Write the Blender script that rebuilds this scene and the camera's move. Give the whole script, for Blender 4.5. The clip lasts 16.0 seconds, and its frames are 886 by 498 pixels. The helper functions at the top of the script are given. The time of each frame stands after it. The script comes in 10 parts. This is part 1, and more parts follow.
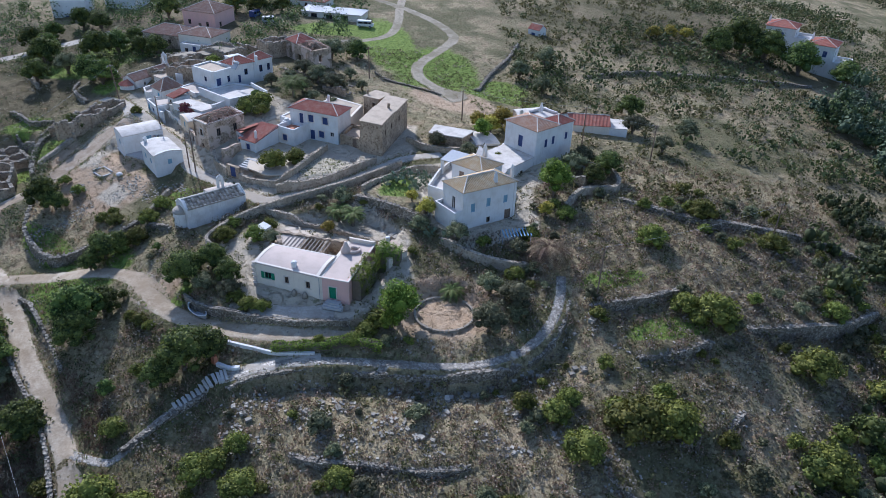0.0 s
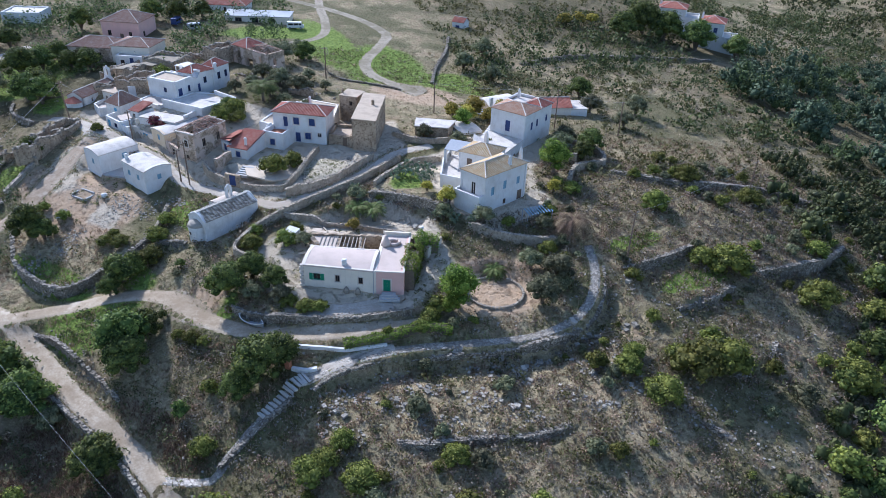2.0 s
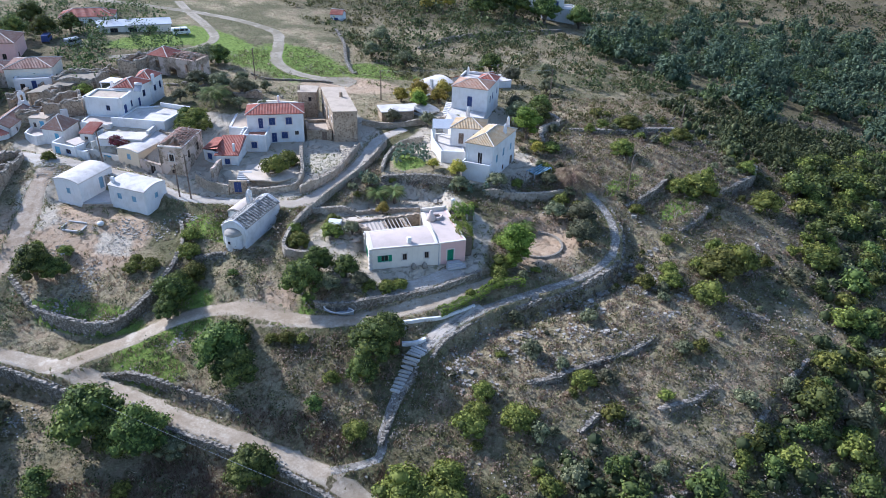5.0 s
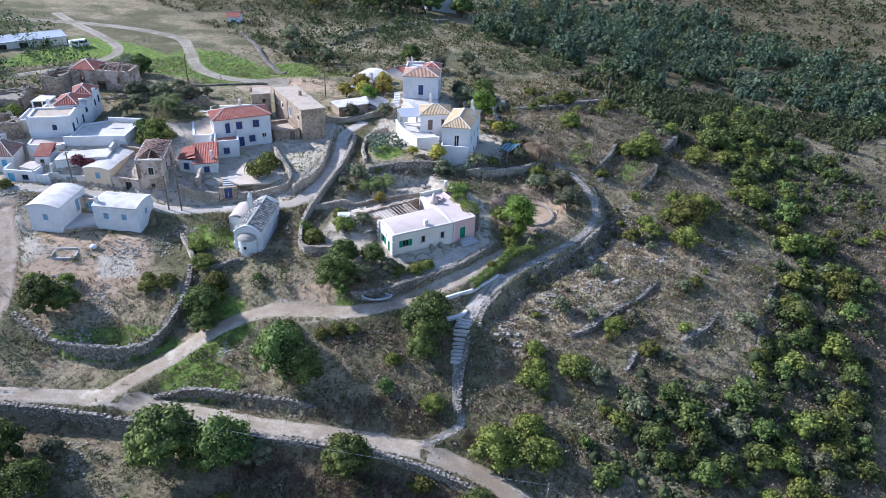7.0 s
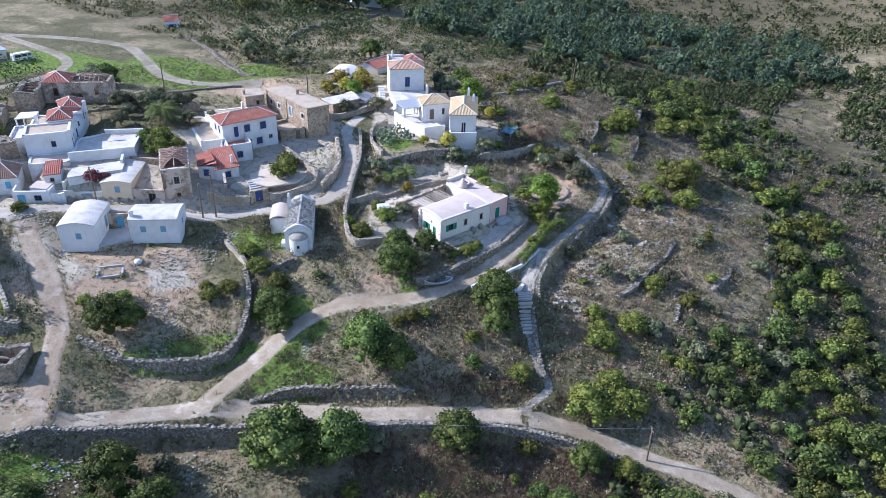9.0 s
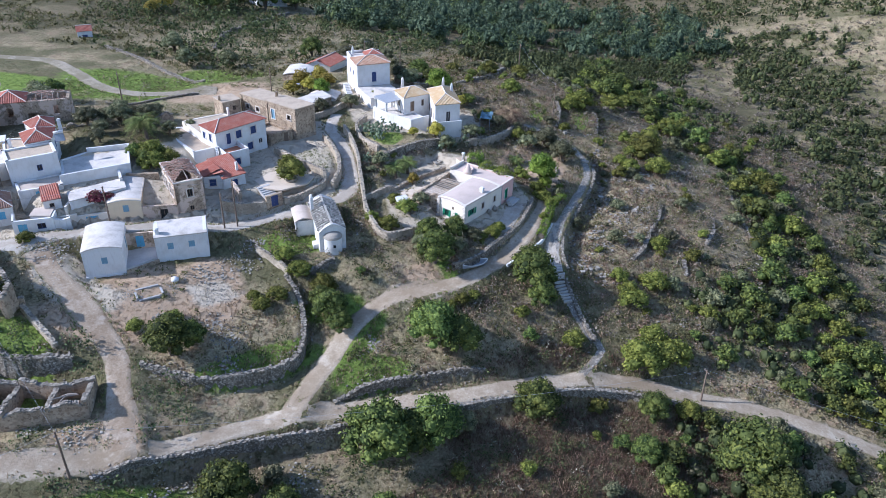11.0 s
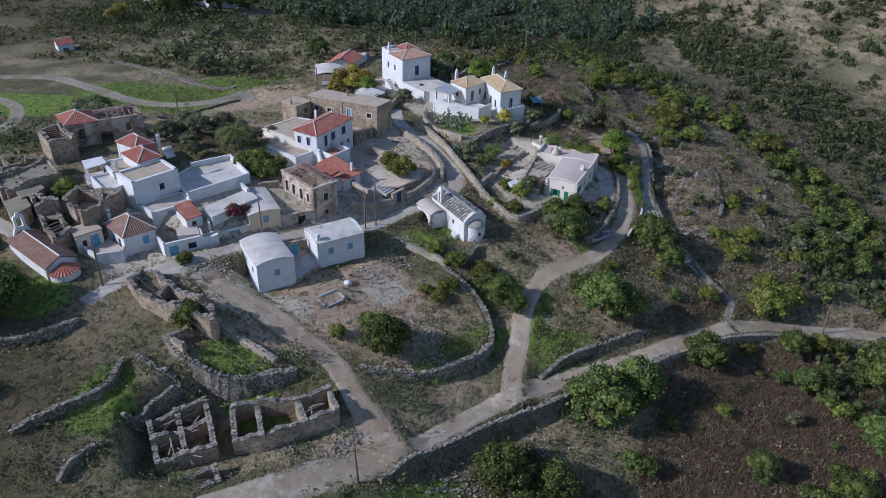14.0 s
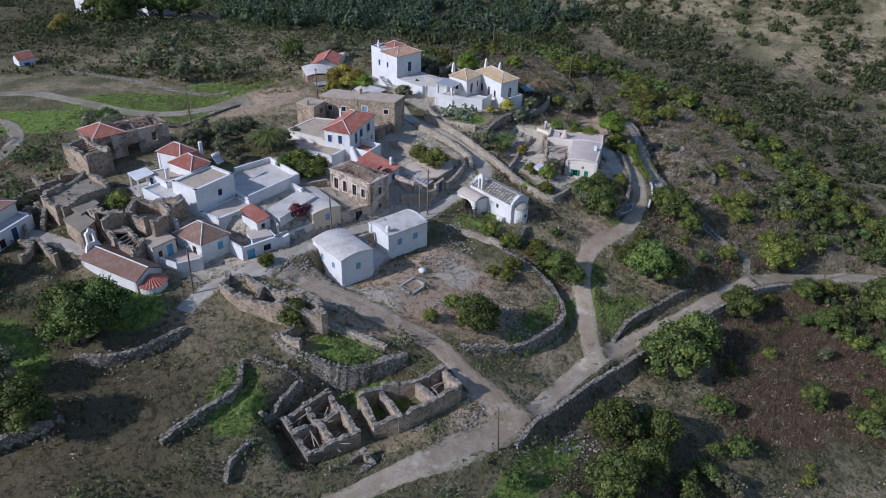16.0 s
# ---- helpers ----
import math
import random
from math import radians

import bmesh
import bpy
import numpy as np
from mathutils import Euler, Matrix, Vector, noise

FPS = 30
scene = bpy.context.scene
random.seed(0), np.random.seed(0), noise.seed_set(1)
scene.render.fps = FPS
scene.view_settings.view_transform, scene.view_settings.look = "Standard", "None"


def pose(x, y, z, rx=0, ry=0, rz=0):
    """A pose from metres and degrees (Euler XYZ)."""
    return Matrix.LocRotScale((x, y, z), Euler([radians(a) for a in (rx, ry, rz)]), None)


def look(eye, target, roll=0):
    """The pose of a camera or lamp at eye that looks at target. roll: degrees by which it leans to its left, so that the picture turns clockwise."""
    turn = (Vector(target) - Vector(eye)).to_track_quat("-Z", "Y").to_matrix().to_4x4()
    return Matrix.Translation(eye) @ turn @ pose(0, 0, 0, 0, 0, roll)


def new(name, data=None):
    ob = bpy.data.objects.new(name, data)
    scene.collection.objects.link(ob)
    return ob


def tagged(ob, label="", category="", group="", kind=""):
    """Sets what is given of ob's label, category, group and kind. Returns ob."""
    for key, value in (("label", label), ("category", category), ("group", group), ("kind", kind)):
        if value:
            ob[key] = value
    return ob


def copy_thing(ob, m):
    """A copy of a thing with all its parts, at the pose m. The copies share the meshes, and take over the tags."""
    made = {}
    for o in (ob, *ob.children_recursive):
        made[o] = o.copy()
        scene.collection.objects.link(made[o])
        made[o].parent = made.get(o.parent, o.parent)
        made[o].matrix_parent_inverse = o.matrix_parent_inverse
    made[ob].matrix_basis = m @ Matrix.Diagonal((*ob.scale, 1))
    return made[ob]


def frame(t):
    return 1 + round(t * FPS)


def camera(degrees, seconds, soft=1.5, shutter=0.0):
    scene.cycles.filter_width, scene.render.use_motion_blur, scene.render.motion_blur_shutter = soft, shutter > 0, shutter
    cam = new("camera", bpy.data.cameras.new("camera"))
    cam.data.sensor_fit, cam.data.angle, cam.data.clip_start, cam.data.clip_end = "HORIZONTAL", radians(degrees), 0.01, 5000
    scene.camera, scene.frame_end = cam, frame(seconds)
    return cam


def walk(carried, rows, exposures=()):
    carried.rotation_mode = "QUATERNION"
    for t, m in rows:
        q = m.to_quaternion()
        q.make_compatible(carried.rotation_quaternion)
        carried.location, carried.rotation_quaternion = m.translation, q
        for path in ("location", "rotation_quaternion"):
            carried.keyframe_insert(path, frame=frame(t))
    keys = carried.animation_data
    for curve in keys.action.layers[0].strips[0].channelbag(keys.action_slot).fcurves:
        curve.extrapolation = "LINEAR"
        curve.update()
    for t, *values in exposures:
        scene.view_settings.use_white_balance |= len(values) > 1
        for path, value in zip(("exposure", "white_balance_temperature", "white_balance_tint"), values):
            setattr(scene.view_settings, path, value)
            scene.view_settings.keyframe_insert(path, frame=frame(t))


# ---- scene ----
cam = camera(63.3, 16.0, soft=0.7)
METRES, EYE, TILT, LEAN, TURN = 230.0, 70.0, -31.46, -1.8, 0.0
ROWS = [
    (0.0, 0.0, 0.0, 0.0, -0.0, 0.0, -0.0),
    (0.5, -0.0268, -0.003, -0.0012, -2.38, -0.06, 1.37),
    (1.0, -0.0599, -0.006, -0.0021, -5.45, -0.23, 3.18),
    (1.5, -0.0884, -0.0077, -0.0024, -7.97, -0.44, 4.66),
    (2.0, -0.1223, -0.0088, -0.0022, -10.93, -0.79, 6.4),
    (2.5, -0.1511, -0.0082, -0.001, -13.44, -1.18, 7.84),
    (3.0, -0.1852, -0.0062, 0.0013, -16.33, -1.71, 9.48),
    (3.5, -0.2138, -0.0034, 0.0039, -18.8, -2.21, 10.85),
    (4.0, -0.2473, 0.0017, 0.0081, -21.88, -2.95, 12.52),
    (6.5, -0.3934, 0.0472, 0.0398, -39.12, -8.33, 20.39),
    (7.0, -0.4227, 0.0626, 0.0494, -42.62, -9.65, 21.7),
    (7.5, -0.4459, 0.0769, 0.0585, -45.35, -10.76, 22.65),
    (8.0, -0.4719, 0.0954, 0.0701, -48.48, -12.09, 23.7),
    (8.5, -0.4921, 0.112, 0.0806, -50.78, -13.12, 24.42),
    (9.0, -0.5145, 0.1325, 0.0935, -54.07, -14.62, 25.39),
    (11.5, -0.5954, 0.2437, 0.1621, -71.22, -23.07, 28.88),
    (12.0, -0.6087, 0.2712, 0.179, -74.88, -25.03, 29.34),
    (12.5, -0.6189, 0.2953, 0.1938, -77.31, -26.36, 29.58),
    (13.0, -0.6296, 0.324, 0.2115, -78.83, -27.18, 29.71),
    (13.5, -0.6377, 0.3479, 0.2266, -80.24, -27.95, 29.79),
    (14.0, -0.6466, 0.3764, 0.2443, -81.49, -28.57, 29.82),
    (14.5, -0.654, 0.3992, 0.2587, -82.94, -29.27, 29.87),
    (15.0, -0.6629, 0.4257, 0.2753, -86.71, -31.17, 29.94),
    (15.5, -0.6695, 0.4476, 0.2889, -89.82, -32.77, 29.91),
    (16.0, -0.6768, 0.4731, 0.3048, -92.57, -34.18, 29.78),
]
walk(cam, [(t, pose(0, 0, EYE, TILT, LEAN, TURN) @ pose(METRES * x, METRES * y, METRES * z, 90 + pitch, roll, yaw)) for t, x, y, z, yaw, pitch, roll in ROWS],
     exposures=[(0, 0.30, 5070, 18), (3.5, 0.73, 5050, 18), (8, 0.73, 5000, 20), (11.5, 0.44, 5050, 19), (14, -0.33, 5070, 19), (16, -0.33, 5100, 20)])

# ---- light ----
SUN_FROM = Vector((-0.40, 0.92, 0.0)).normalized()
SUN_UP = radians(33)
world = bpy.data.worlds.new("sky")
scene.world = world
world.use_nodes = True
sky = world.node_tree.nodes.new("ShaderNodeTexSky")
sky.sky_type, sky.sun_disc = "NISHITA", False
sky.sun_elevation, sky.sun_rotation = SUN_UP, math.atan2(SUN_FROM.x, SUN_FROM.y)
sky.air_density, sky.dust_density = 1.3, 0.8
world.node_tree.links.new(sky.outputs[0], world.node_tree.nodes["Background"].inputs[0])
world.node_tree.nodes["Background"].inputs[1].default_value = 0.13
sun = new("sun", bpy.data.lights.new("sun", "SUN"))
sun.data.energy, sun.data.angle, sun.data.color = 4.8, radians(0.6), (1.0, 0.925, 0.79)
s_dir = Vector((SUN_FROM.x * math.cos(SUN_UP), SUN_FROM.y * math.cos(SUN_UP), math.sin(SUN_UP)))
sun.matrix_world = look(s_dir * 300, (0, 0, 0))

# ---- materials ----


class Tree:
    """A small helper for node materials."""

    def __init__(self, name):
        self.m = bpy.data.materials.new(name)
        self.m.use_nodes = True
        self.t = self.m.node_tree
        self.b = self.t.nodes["Principled BSDF"]
        self.out = self.t.nodes["Material Output"]
        self.co = self.t.nodes.new("ShaderNodeTexCoord").outputs["Object"]

    def node(self, kind, **inputs):
        n = self.t.nodes.new(kind)
        for k, v in inputs.items():
            self.set(n.inputs[k.replace("_", " ")], v)
        return n

    def set(self, socket, v):
        if isinstance(v, bpy.types.NodeSocket):
            self.t.links.new(v, socket)
        else:
            socket.default_value = v

    def noise(self, scale, detail=4, rough=0.6, stretch=None):
        v = self.co
        if stretch:
            mp = self.node("ShaderNodeMapping", Vector=v)
            mp.inputs["Scale"].default_value = stretch
            v = mp.outputs[0]
        return self.node("ShaderNodeTexNoise", Vector=v, Scale=scale, Detail=detail, Roughness=rough).outputs["Fac"]

    def voronoi(self, scale, feature="F1", out="Distance"):
        n = self.t.nodes.new("ShaderNodeTexVoronoi")
        n.feature = feature
        self.set(n.inputs["Vector"], self.co)
        n.inputs["Scale"].default_value = scale
        return n.outputs[out]

    def ramp(self, fac, *stops):
        n = self.node("ShaderNodeValToRGB", Fac=fac)
        e = n.color_ramp.elements
        while len(e) < len(stops):
            e.new(0.5)
        for el, (p, c) in zip(e, stops):
            el.position, el.color = p, (*c, 1) if len(c) == 3 else c
        return n.outputs[0]

    def mix(self, fac, a, b, how="MIX"):
        n = self.t.nodes.new("ShaderNodeMix")
        n.data_type, n.blend_type = "RGBA", how
        for s, v in ((n.inputs[0], fac), (n.inputs[6], a), (n.inputs[7], b)):
            self.set(s, (*v, 1) if isinstance(v, tuple) and len(v) == 3 else v)
        return n.outputs[2]

    def math(self, op, a, b=0.0):
        n = self.t.nodes.new("ShaderNodeMath")
        n.operation = op
        self.set(n.inputs[0], a)
        self.set(n.inputs[1], b)
        return n.outputs[0]

    def vary(self, col, amount=0.3, island=True):
        if island:
            r = self.t.nodes.new("ShaderNodeNewGeometry").outputs["Random Per Island"]
        else:
            r = self.t.nodes.new("ShaderNodeObjectInfo").outputs["Random"]
        v = self.math("ADD", self.math("MULTIPLY", r, 2 * amount), 1 - amount)
        hsv = self.node("ShaderNodeHueSaturation", Value=v, Color=col)
        return hsv.outputs[0]

    def bump(self, height, strength=0.4, dist=0.05):
        n = self.node("ShaderNodeBump", Height=height, Strength=strength, Distance=dist)
        self.set(self.b.inputs["Normal"], n.outputs[0])

    def done(self, col, rough=0.9, metal=0.0, spec=0.2):
        self.set(self.b.inputs["Base Color"], (*col, 1) if isinstance(col, tuple) and len(col) == 3 else col)
        self.set(self.b.inputs["Roughness"], rough)
        self.b.inputs["Metallic"].default_value = metal
        self.b.inputs["Specular IOR Level"].default_value = spec
        return self.m


def plaster(name, col, dirt, amount=0.5):
    k = Tree(name)
    big = k.noise(0.5, 5)
    runs = k.noise(1.2, 4, 0.6, (3, 3, 0.4))
    c = k.mix(k.ramp(big, (0.45, (0, 0, 0)), (0.75, (amount, amount, amount))), col, dirt)
    c = k.mix(k.ramp(runs, (0.55, (0, 0, 0)), (0.8, (amount, amount, amount))), c, dirt)
    k.bump(k.noise(9, 4), 0.25, 0.03)
    return k.done(c, 0.85)


def masonry(name, dark, light, mortar, scale=2.6, patch=None, rough=0.95, spec=0.2):
    k = Tree(name)
    cell = k.voronoi(scale, out="Color")
    val = k.node("ShaderNodeSeparateColor", Color=cell).outputs[0]
    c = k.mix(val, dark, light)
    edge = k.ramp(k.voronoi(scale, "DISTANCE_TO_EDGE"), (0.02, (0, 0, 0)), (0.09, (1, 1, 1)))
    c = k.mix(edge, mortar, c)
    c = k.mix(k.ramp(k.noise(0.35, 5), (0.4, (0, 0, 0)), (0.7, (0.6, 0.6, 0.6))), c, tuple(v * 0.6 for v in dark))
    if patch:
        c = k.mix(k.ramp(k.noise(0.45, 6, 0.65), (0.47, (0, 0, 0)), (0.53, (1, 1, 1))), c, patch)
    k.bump(edge, 0.7, 0.08)
    return k.done(c, rough, 0, spec)


def tiles(name, a, b, pale, pale_amount=0.35):
    k = Tree(name)
    c = k.mix(k.noise(7, 2), a, b)
    c = k.mix(k.ramp(k.noise(0.9, 6, 0.7), (0.45, (0, 0, 0)), (0.7, (pale_amount,) * 3)), c, pale)
    k.bump(k.noise(14, 2), 0.5, 0.04)
    return k.done(c, 0.85)


def paint(name, col, fade, rough=0.6):
    k = Tree(name)
    c = k.mix(k.ramp(k.noise(3, 5), (0.4, (0, 0, 0)), (0.8, (0.6, 0.6, 0.6))), col, fade)
    return k.done(c, rough, 0, 0.3)


def foliage(name, dark, mid, light, vary=0.35, through_light=0.16):
    k = Tree(name)
    r = k.t.nodes.new("ShaderNodeNewGeometry").outputs["Random Per Island"]
    c = k.ramp(r, (0.0, dark), (0.55, mid), (1.0, light))
    o = k.t.nodes.new("ShaderNodeObjectInfo").outputs["Random"]
    hsv = k.node("ShaderNodeHueSaturation", Color=c, Value=k.math("ADD", k.math("MULTIPLY", o, vary * 2), 1 - vary),
                 Hue=k.math("ADD", k.math("MULTIPLY", o, 0.04), 0.467))
    k.done(hsv.outputs[0], 0.75)
    tr = k.node("ShaderNodeBsdfTranslucent", Color=hsv.outputs[0])
    mx = k.node("ShaderNodeMixShader", Fac=through_light)
    k.t.links.new(k.b.outputs[0], mx.inputs[1])
    k.t.links.new(tr.outputs[0], mx.inputs[2])
    k.t.links.new(mx.outputs[0], k.out.inputs[0])
    return k.m


WHITE = plaster("whitewash", (0.67, 0.655, 0.625), (0.46, 0.42, 0.365), 0.5)
OLD_WHITE = plaster("weathered_whitewash", (0.69, 0.67, 0.63), (0.40, 0.37, 0.32), 0.65)
CREAM = plaster("cream_plaster", (0.66, 0.54, 0.37), (0.50, 0.41, 0.29), 0.45)
PALE = plaster("pale_cream_plaster", (0.70, 0.63, 0.52), (0.50, 0.44, 0.36), 0.45)
PINK = plaster("pink_plaster", (0.66, 0.42, 0.36), (0.50, 0.36, 0.30), 0.45)
ROOF_WHITE = plaster("white_lime_roof", (0.57, 0.52, 0.455), (0.34, 0.30, 0.245), 0.85)
ROOF_PINKISH = plaster("pink_lime_roof", (0.53, 0.43, 0.36), (0.39, 0.315, 0.255), 0.55)
ROOF_GREY = plaster("grey_screed_roof", (0.45, 0.36, 0.26), (0.28, 0.23, 0.165), 0.8)
STONE = masonry("rubble_masonry", (0.24, 0.175, 0.115), (0.54, 0.425, 0.295), (0.47, 0.375, 0.265))
STONE_PATCHED = masonry("patched_masonry", (0.22, 0.165, 0.115), (0.50, 0.39, 0.275), (0.42, 0.335, 0.235), 2.8, (0.58, 0.46, 0.36))
RED_TILE = tiles("red_roof_tiles", (0.27, 0.085, 0.055), (0.42, 0.155, 0.105), (0.46, 0.29, 0.22), 0.5)
ORANGE_TILE = tiles("orange_roof_tiles", (0.32, 0.17, 0.10), (0.45, 0.27, 0.17), (0.50, 0.40, 0.30), 0.6)
OLD_TILE = tiles("brown_roof_tiles", (0.20, 0.11, 0.075), (0.34, 0.20, 0.14), (0.40, 0.33, 0.26), 0.6)
YELLOW_TILE = tiles("ochre_roof_tiles", (0.40, 0.27, 0.135), (0.55, 0.40, 0.22), (0.58, 0.50, 0.36), 0.7)
SLATE_TILE = tiles("lichen_roof_tiles", (0.26, 0.23, 0.19), (0.40, 0.36, 0.29), (0.20, 0.19, 0.17), 0.7)
MORTAR = plaster("ridge_mortar", (0.62, 0.56, 0.48), (0.42, 0.36, 0.30), 0.5)
BLUE = paint("blue_paint", (0.035, 0.055, 0.15), (0.06, 0.085, 0.19))
SKY_BLUE = paint("light_blue_paint", (0.12, 0.34, 0.50), (0.22, 0.42, 0.54))
GREY_BLUE = paint("grey_blue_paint", (0.20, 0.33, 0.42), (0.28, 0.40, 0.46))
GREEN_PAINT = paint("green_paint", (0.02, 0.19, 0.10), (0.06, 0.24, 0.15))
WOOD = paint("weathered_wood", (0.16, 0.11, 0.075), (0.27, 0.22, 0.17), 0.85)
DRIFT = paint("bleached_timber", (0.30, 0.26, 0.21), (0.42, 0.38, 0.32), 0.9)
METAL = paint("grey_metal", (0.30, 0.31, 0.32), (0.42, 0.42, 0.42), 0.45)
GLASS = paint("dark_glass", (0.02, 0.022, 0.025), (0.03, 0.032, 0.035), 0.12)
RUBBER = paint("black_rubber", (0.02, 0.02, 0.02), (0.03, 0.03, 0.03))
CLAY = paint("terracotta", (0.42, 0.17, 0.09), (0.5, 0.26, 0.17), 0.8)


def rock_material(name, dark, light):
    k = Tree(name)
    c = k.vary(k.mix(k.noise(2.2, 5), dark, light), 0.4)
    k.bump(k.noise(6, 4), 0.6, 0.06)
    return k.done(c, 0.95)


RUBBLE = rock_material("dry_stone", (0.135, 0.115, 0.085), (0.37, 0.325, 0.26))
SLAB = rock_material("stone_roof_slabs", (0.20, 0.185, 0.155), (0.47, 0.44, 0.38))
DRY_FACE = masonry("dry_stone_face", (0.15, 0.125, 0.09), (0.46, 0.405, 0.32), (0.085, 0.07, 0.05), 3.4)
YARD_STONE = masonry("yard_wall_stone", (0.29, 0.235, 0.165), (0.56, 0.47, 0.35), (0.48, 0.41, 0.31), 2.8)
ROCK = rock_material("limestone", (0.20, 0.178, 0.14), (0.40, 0.365, 0.30))


def road_material(name, a, b, c3, grit):
    """Trodden surface: wheel ruts, a weedy middle, and edges that break up into soil. across runs 0 to 1 over the strip."""
    k = Tree(name)
    n = k.t.nodes.new("ShaderNodeAttribute")
    n.attribute_name = "across"
    off = k.math("ABSOLUTE", k.math("SUBTRACT", n.outputs["Fac"], 0.5))
    mid, fine, big = k.noise(0.6, 7, 0.7), k.noise(3.2, 6, 0.75), k.noise(0.14, 4)
    c = k.mix(mid, a, b)
    c = k.mix(k.ramp(fine, (0.52, (0, 0, 0)), (0.66, (0.8, 0.8, 0.8))), c, grit)
    c = k.mix(k.ramp(fine, (0.34, (0.7, 0.7, 0.7)), (0.46, (0, 0, 0))), c, c3)
    c = k.mix(k.ramp(big, (0.42, (0, 0, 0)), (0.60, (0.75, 0.75, 0.75))), c, c3)
    c = k.mix(k.ramp(k.noise(0.35, 5, 0.65), (0.56, (0, 0, 0)), (0.64, (0.5, 0.5, 0.5))), c, grit)
    rut = k.ramp(off, (0.10, (0.55, 0.55, 0.55)), (0.2, (0, 0, 0)), (0.28, (0, 0, 0)))
    c = k.mix(k.math("MULTIPLY", rut, k.ramp(mid, (0.45, (0, 0, 0)), (0.58, (1, 1, 1)))), c, c3)
    worn = k.math("ADD", off, k.math("ADD", k.math("MULTIPLY", mid, 0.5), k.math("MULTIPLY", fine, 0.25)))
    edge = k.ramp(worn, (0.70, (0, 0, 0)), (0.79, (1, 1, 1)))
    verge = k.mix(k.ramp(fine, (0.4, (0, 0, 0)), (0.6, (1, 1, 1))), (0.075, 0.075, 0.032), (0.26, 0.215, 0.125))
    c = k.mix(edge, c, verge)
    k.bump(k.math("ADD", fine, mid), 0.7, 0.12)
    return k.done(c, 0.95, 0, 0.15)


DIRT = road_material("dirt_road", (0.35, 0.28, 0.19), (0.465, 0.385, 0.28), (0.25, 0.19, 0.12), (0.55, 0.475, 0.365))
PAVING = road_material("concrete_paving", (0.42, 0.37, 0.295), (0.51, 0.455, 0.375), (0.31, 0.26, 0.195), (0.57, 0.515, 0.43))
SAND = plaster("court_sand", (0.56, 0.465, 0.35), (0.40, 0.325, 0.235), 0.6)
COBBLE = masonry("cobbled_path", (0.19, 0.165, 0.125), (0.48, 0.43, 0.35), (0.14, 0.115, 0.08), 2.6, None, 0.5, 0.5)
CONCRETE = plaster("pale_concrete", (0.42, 0.405, 0.38), (0.28, 0.265, 0.24), 0.7)
TRACK = road_material("field_track", (0.28, 0.235, 0.165), (0.37, 0.315, 0.235), (0.19, 0.16, 0.10), (0.42, 0.365, 0.28))
EARTH_TRACK = road_material("earth_track", (0.33, 0.25, 0.165), (0.45, 0.36, 0.255), (0.23, 0.165, 0.10), (0.54, 0.46, 0.36))


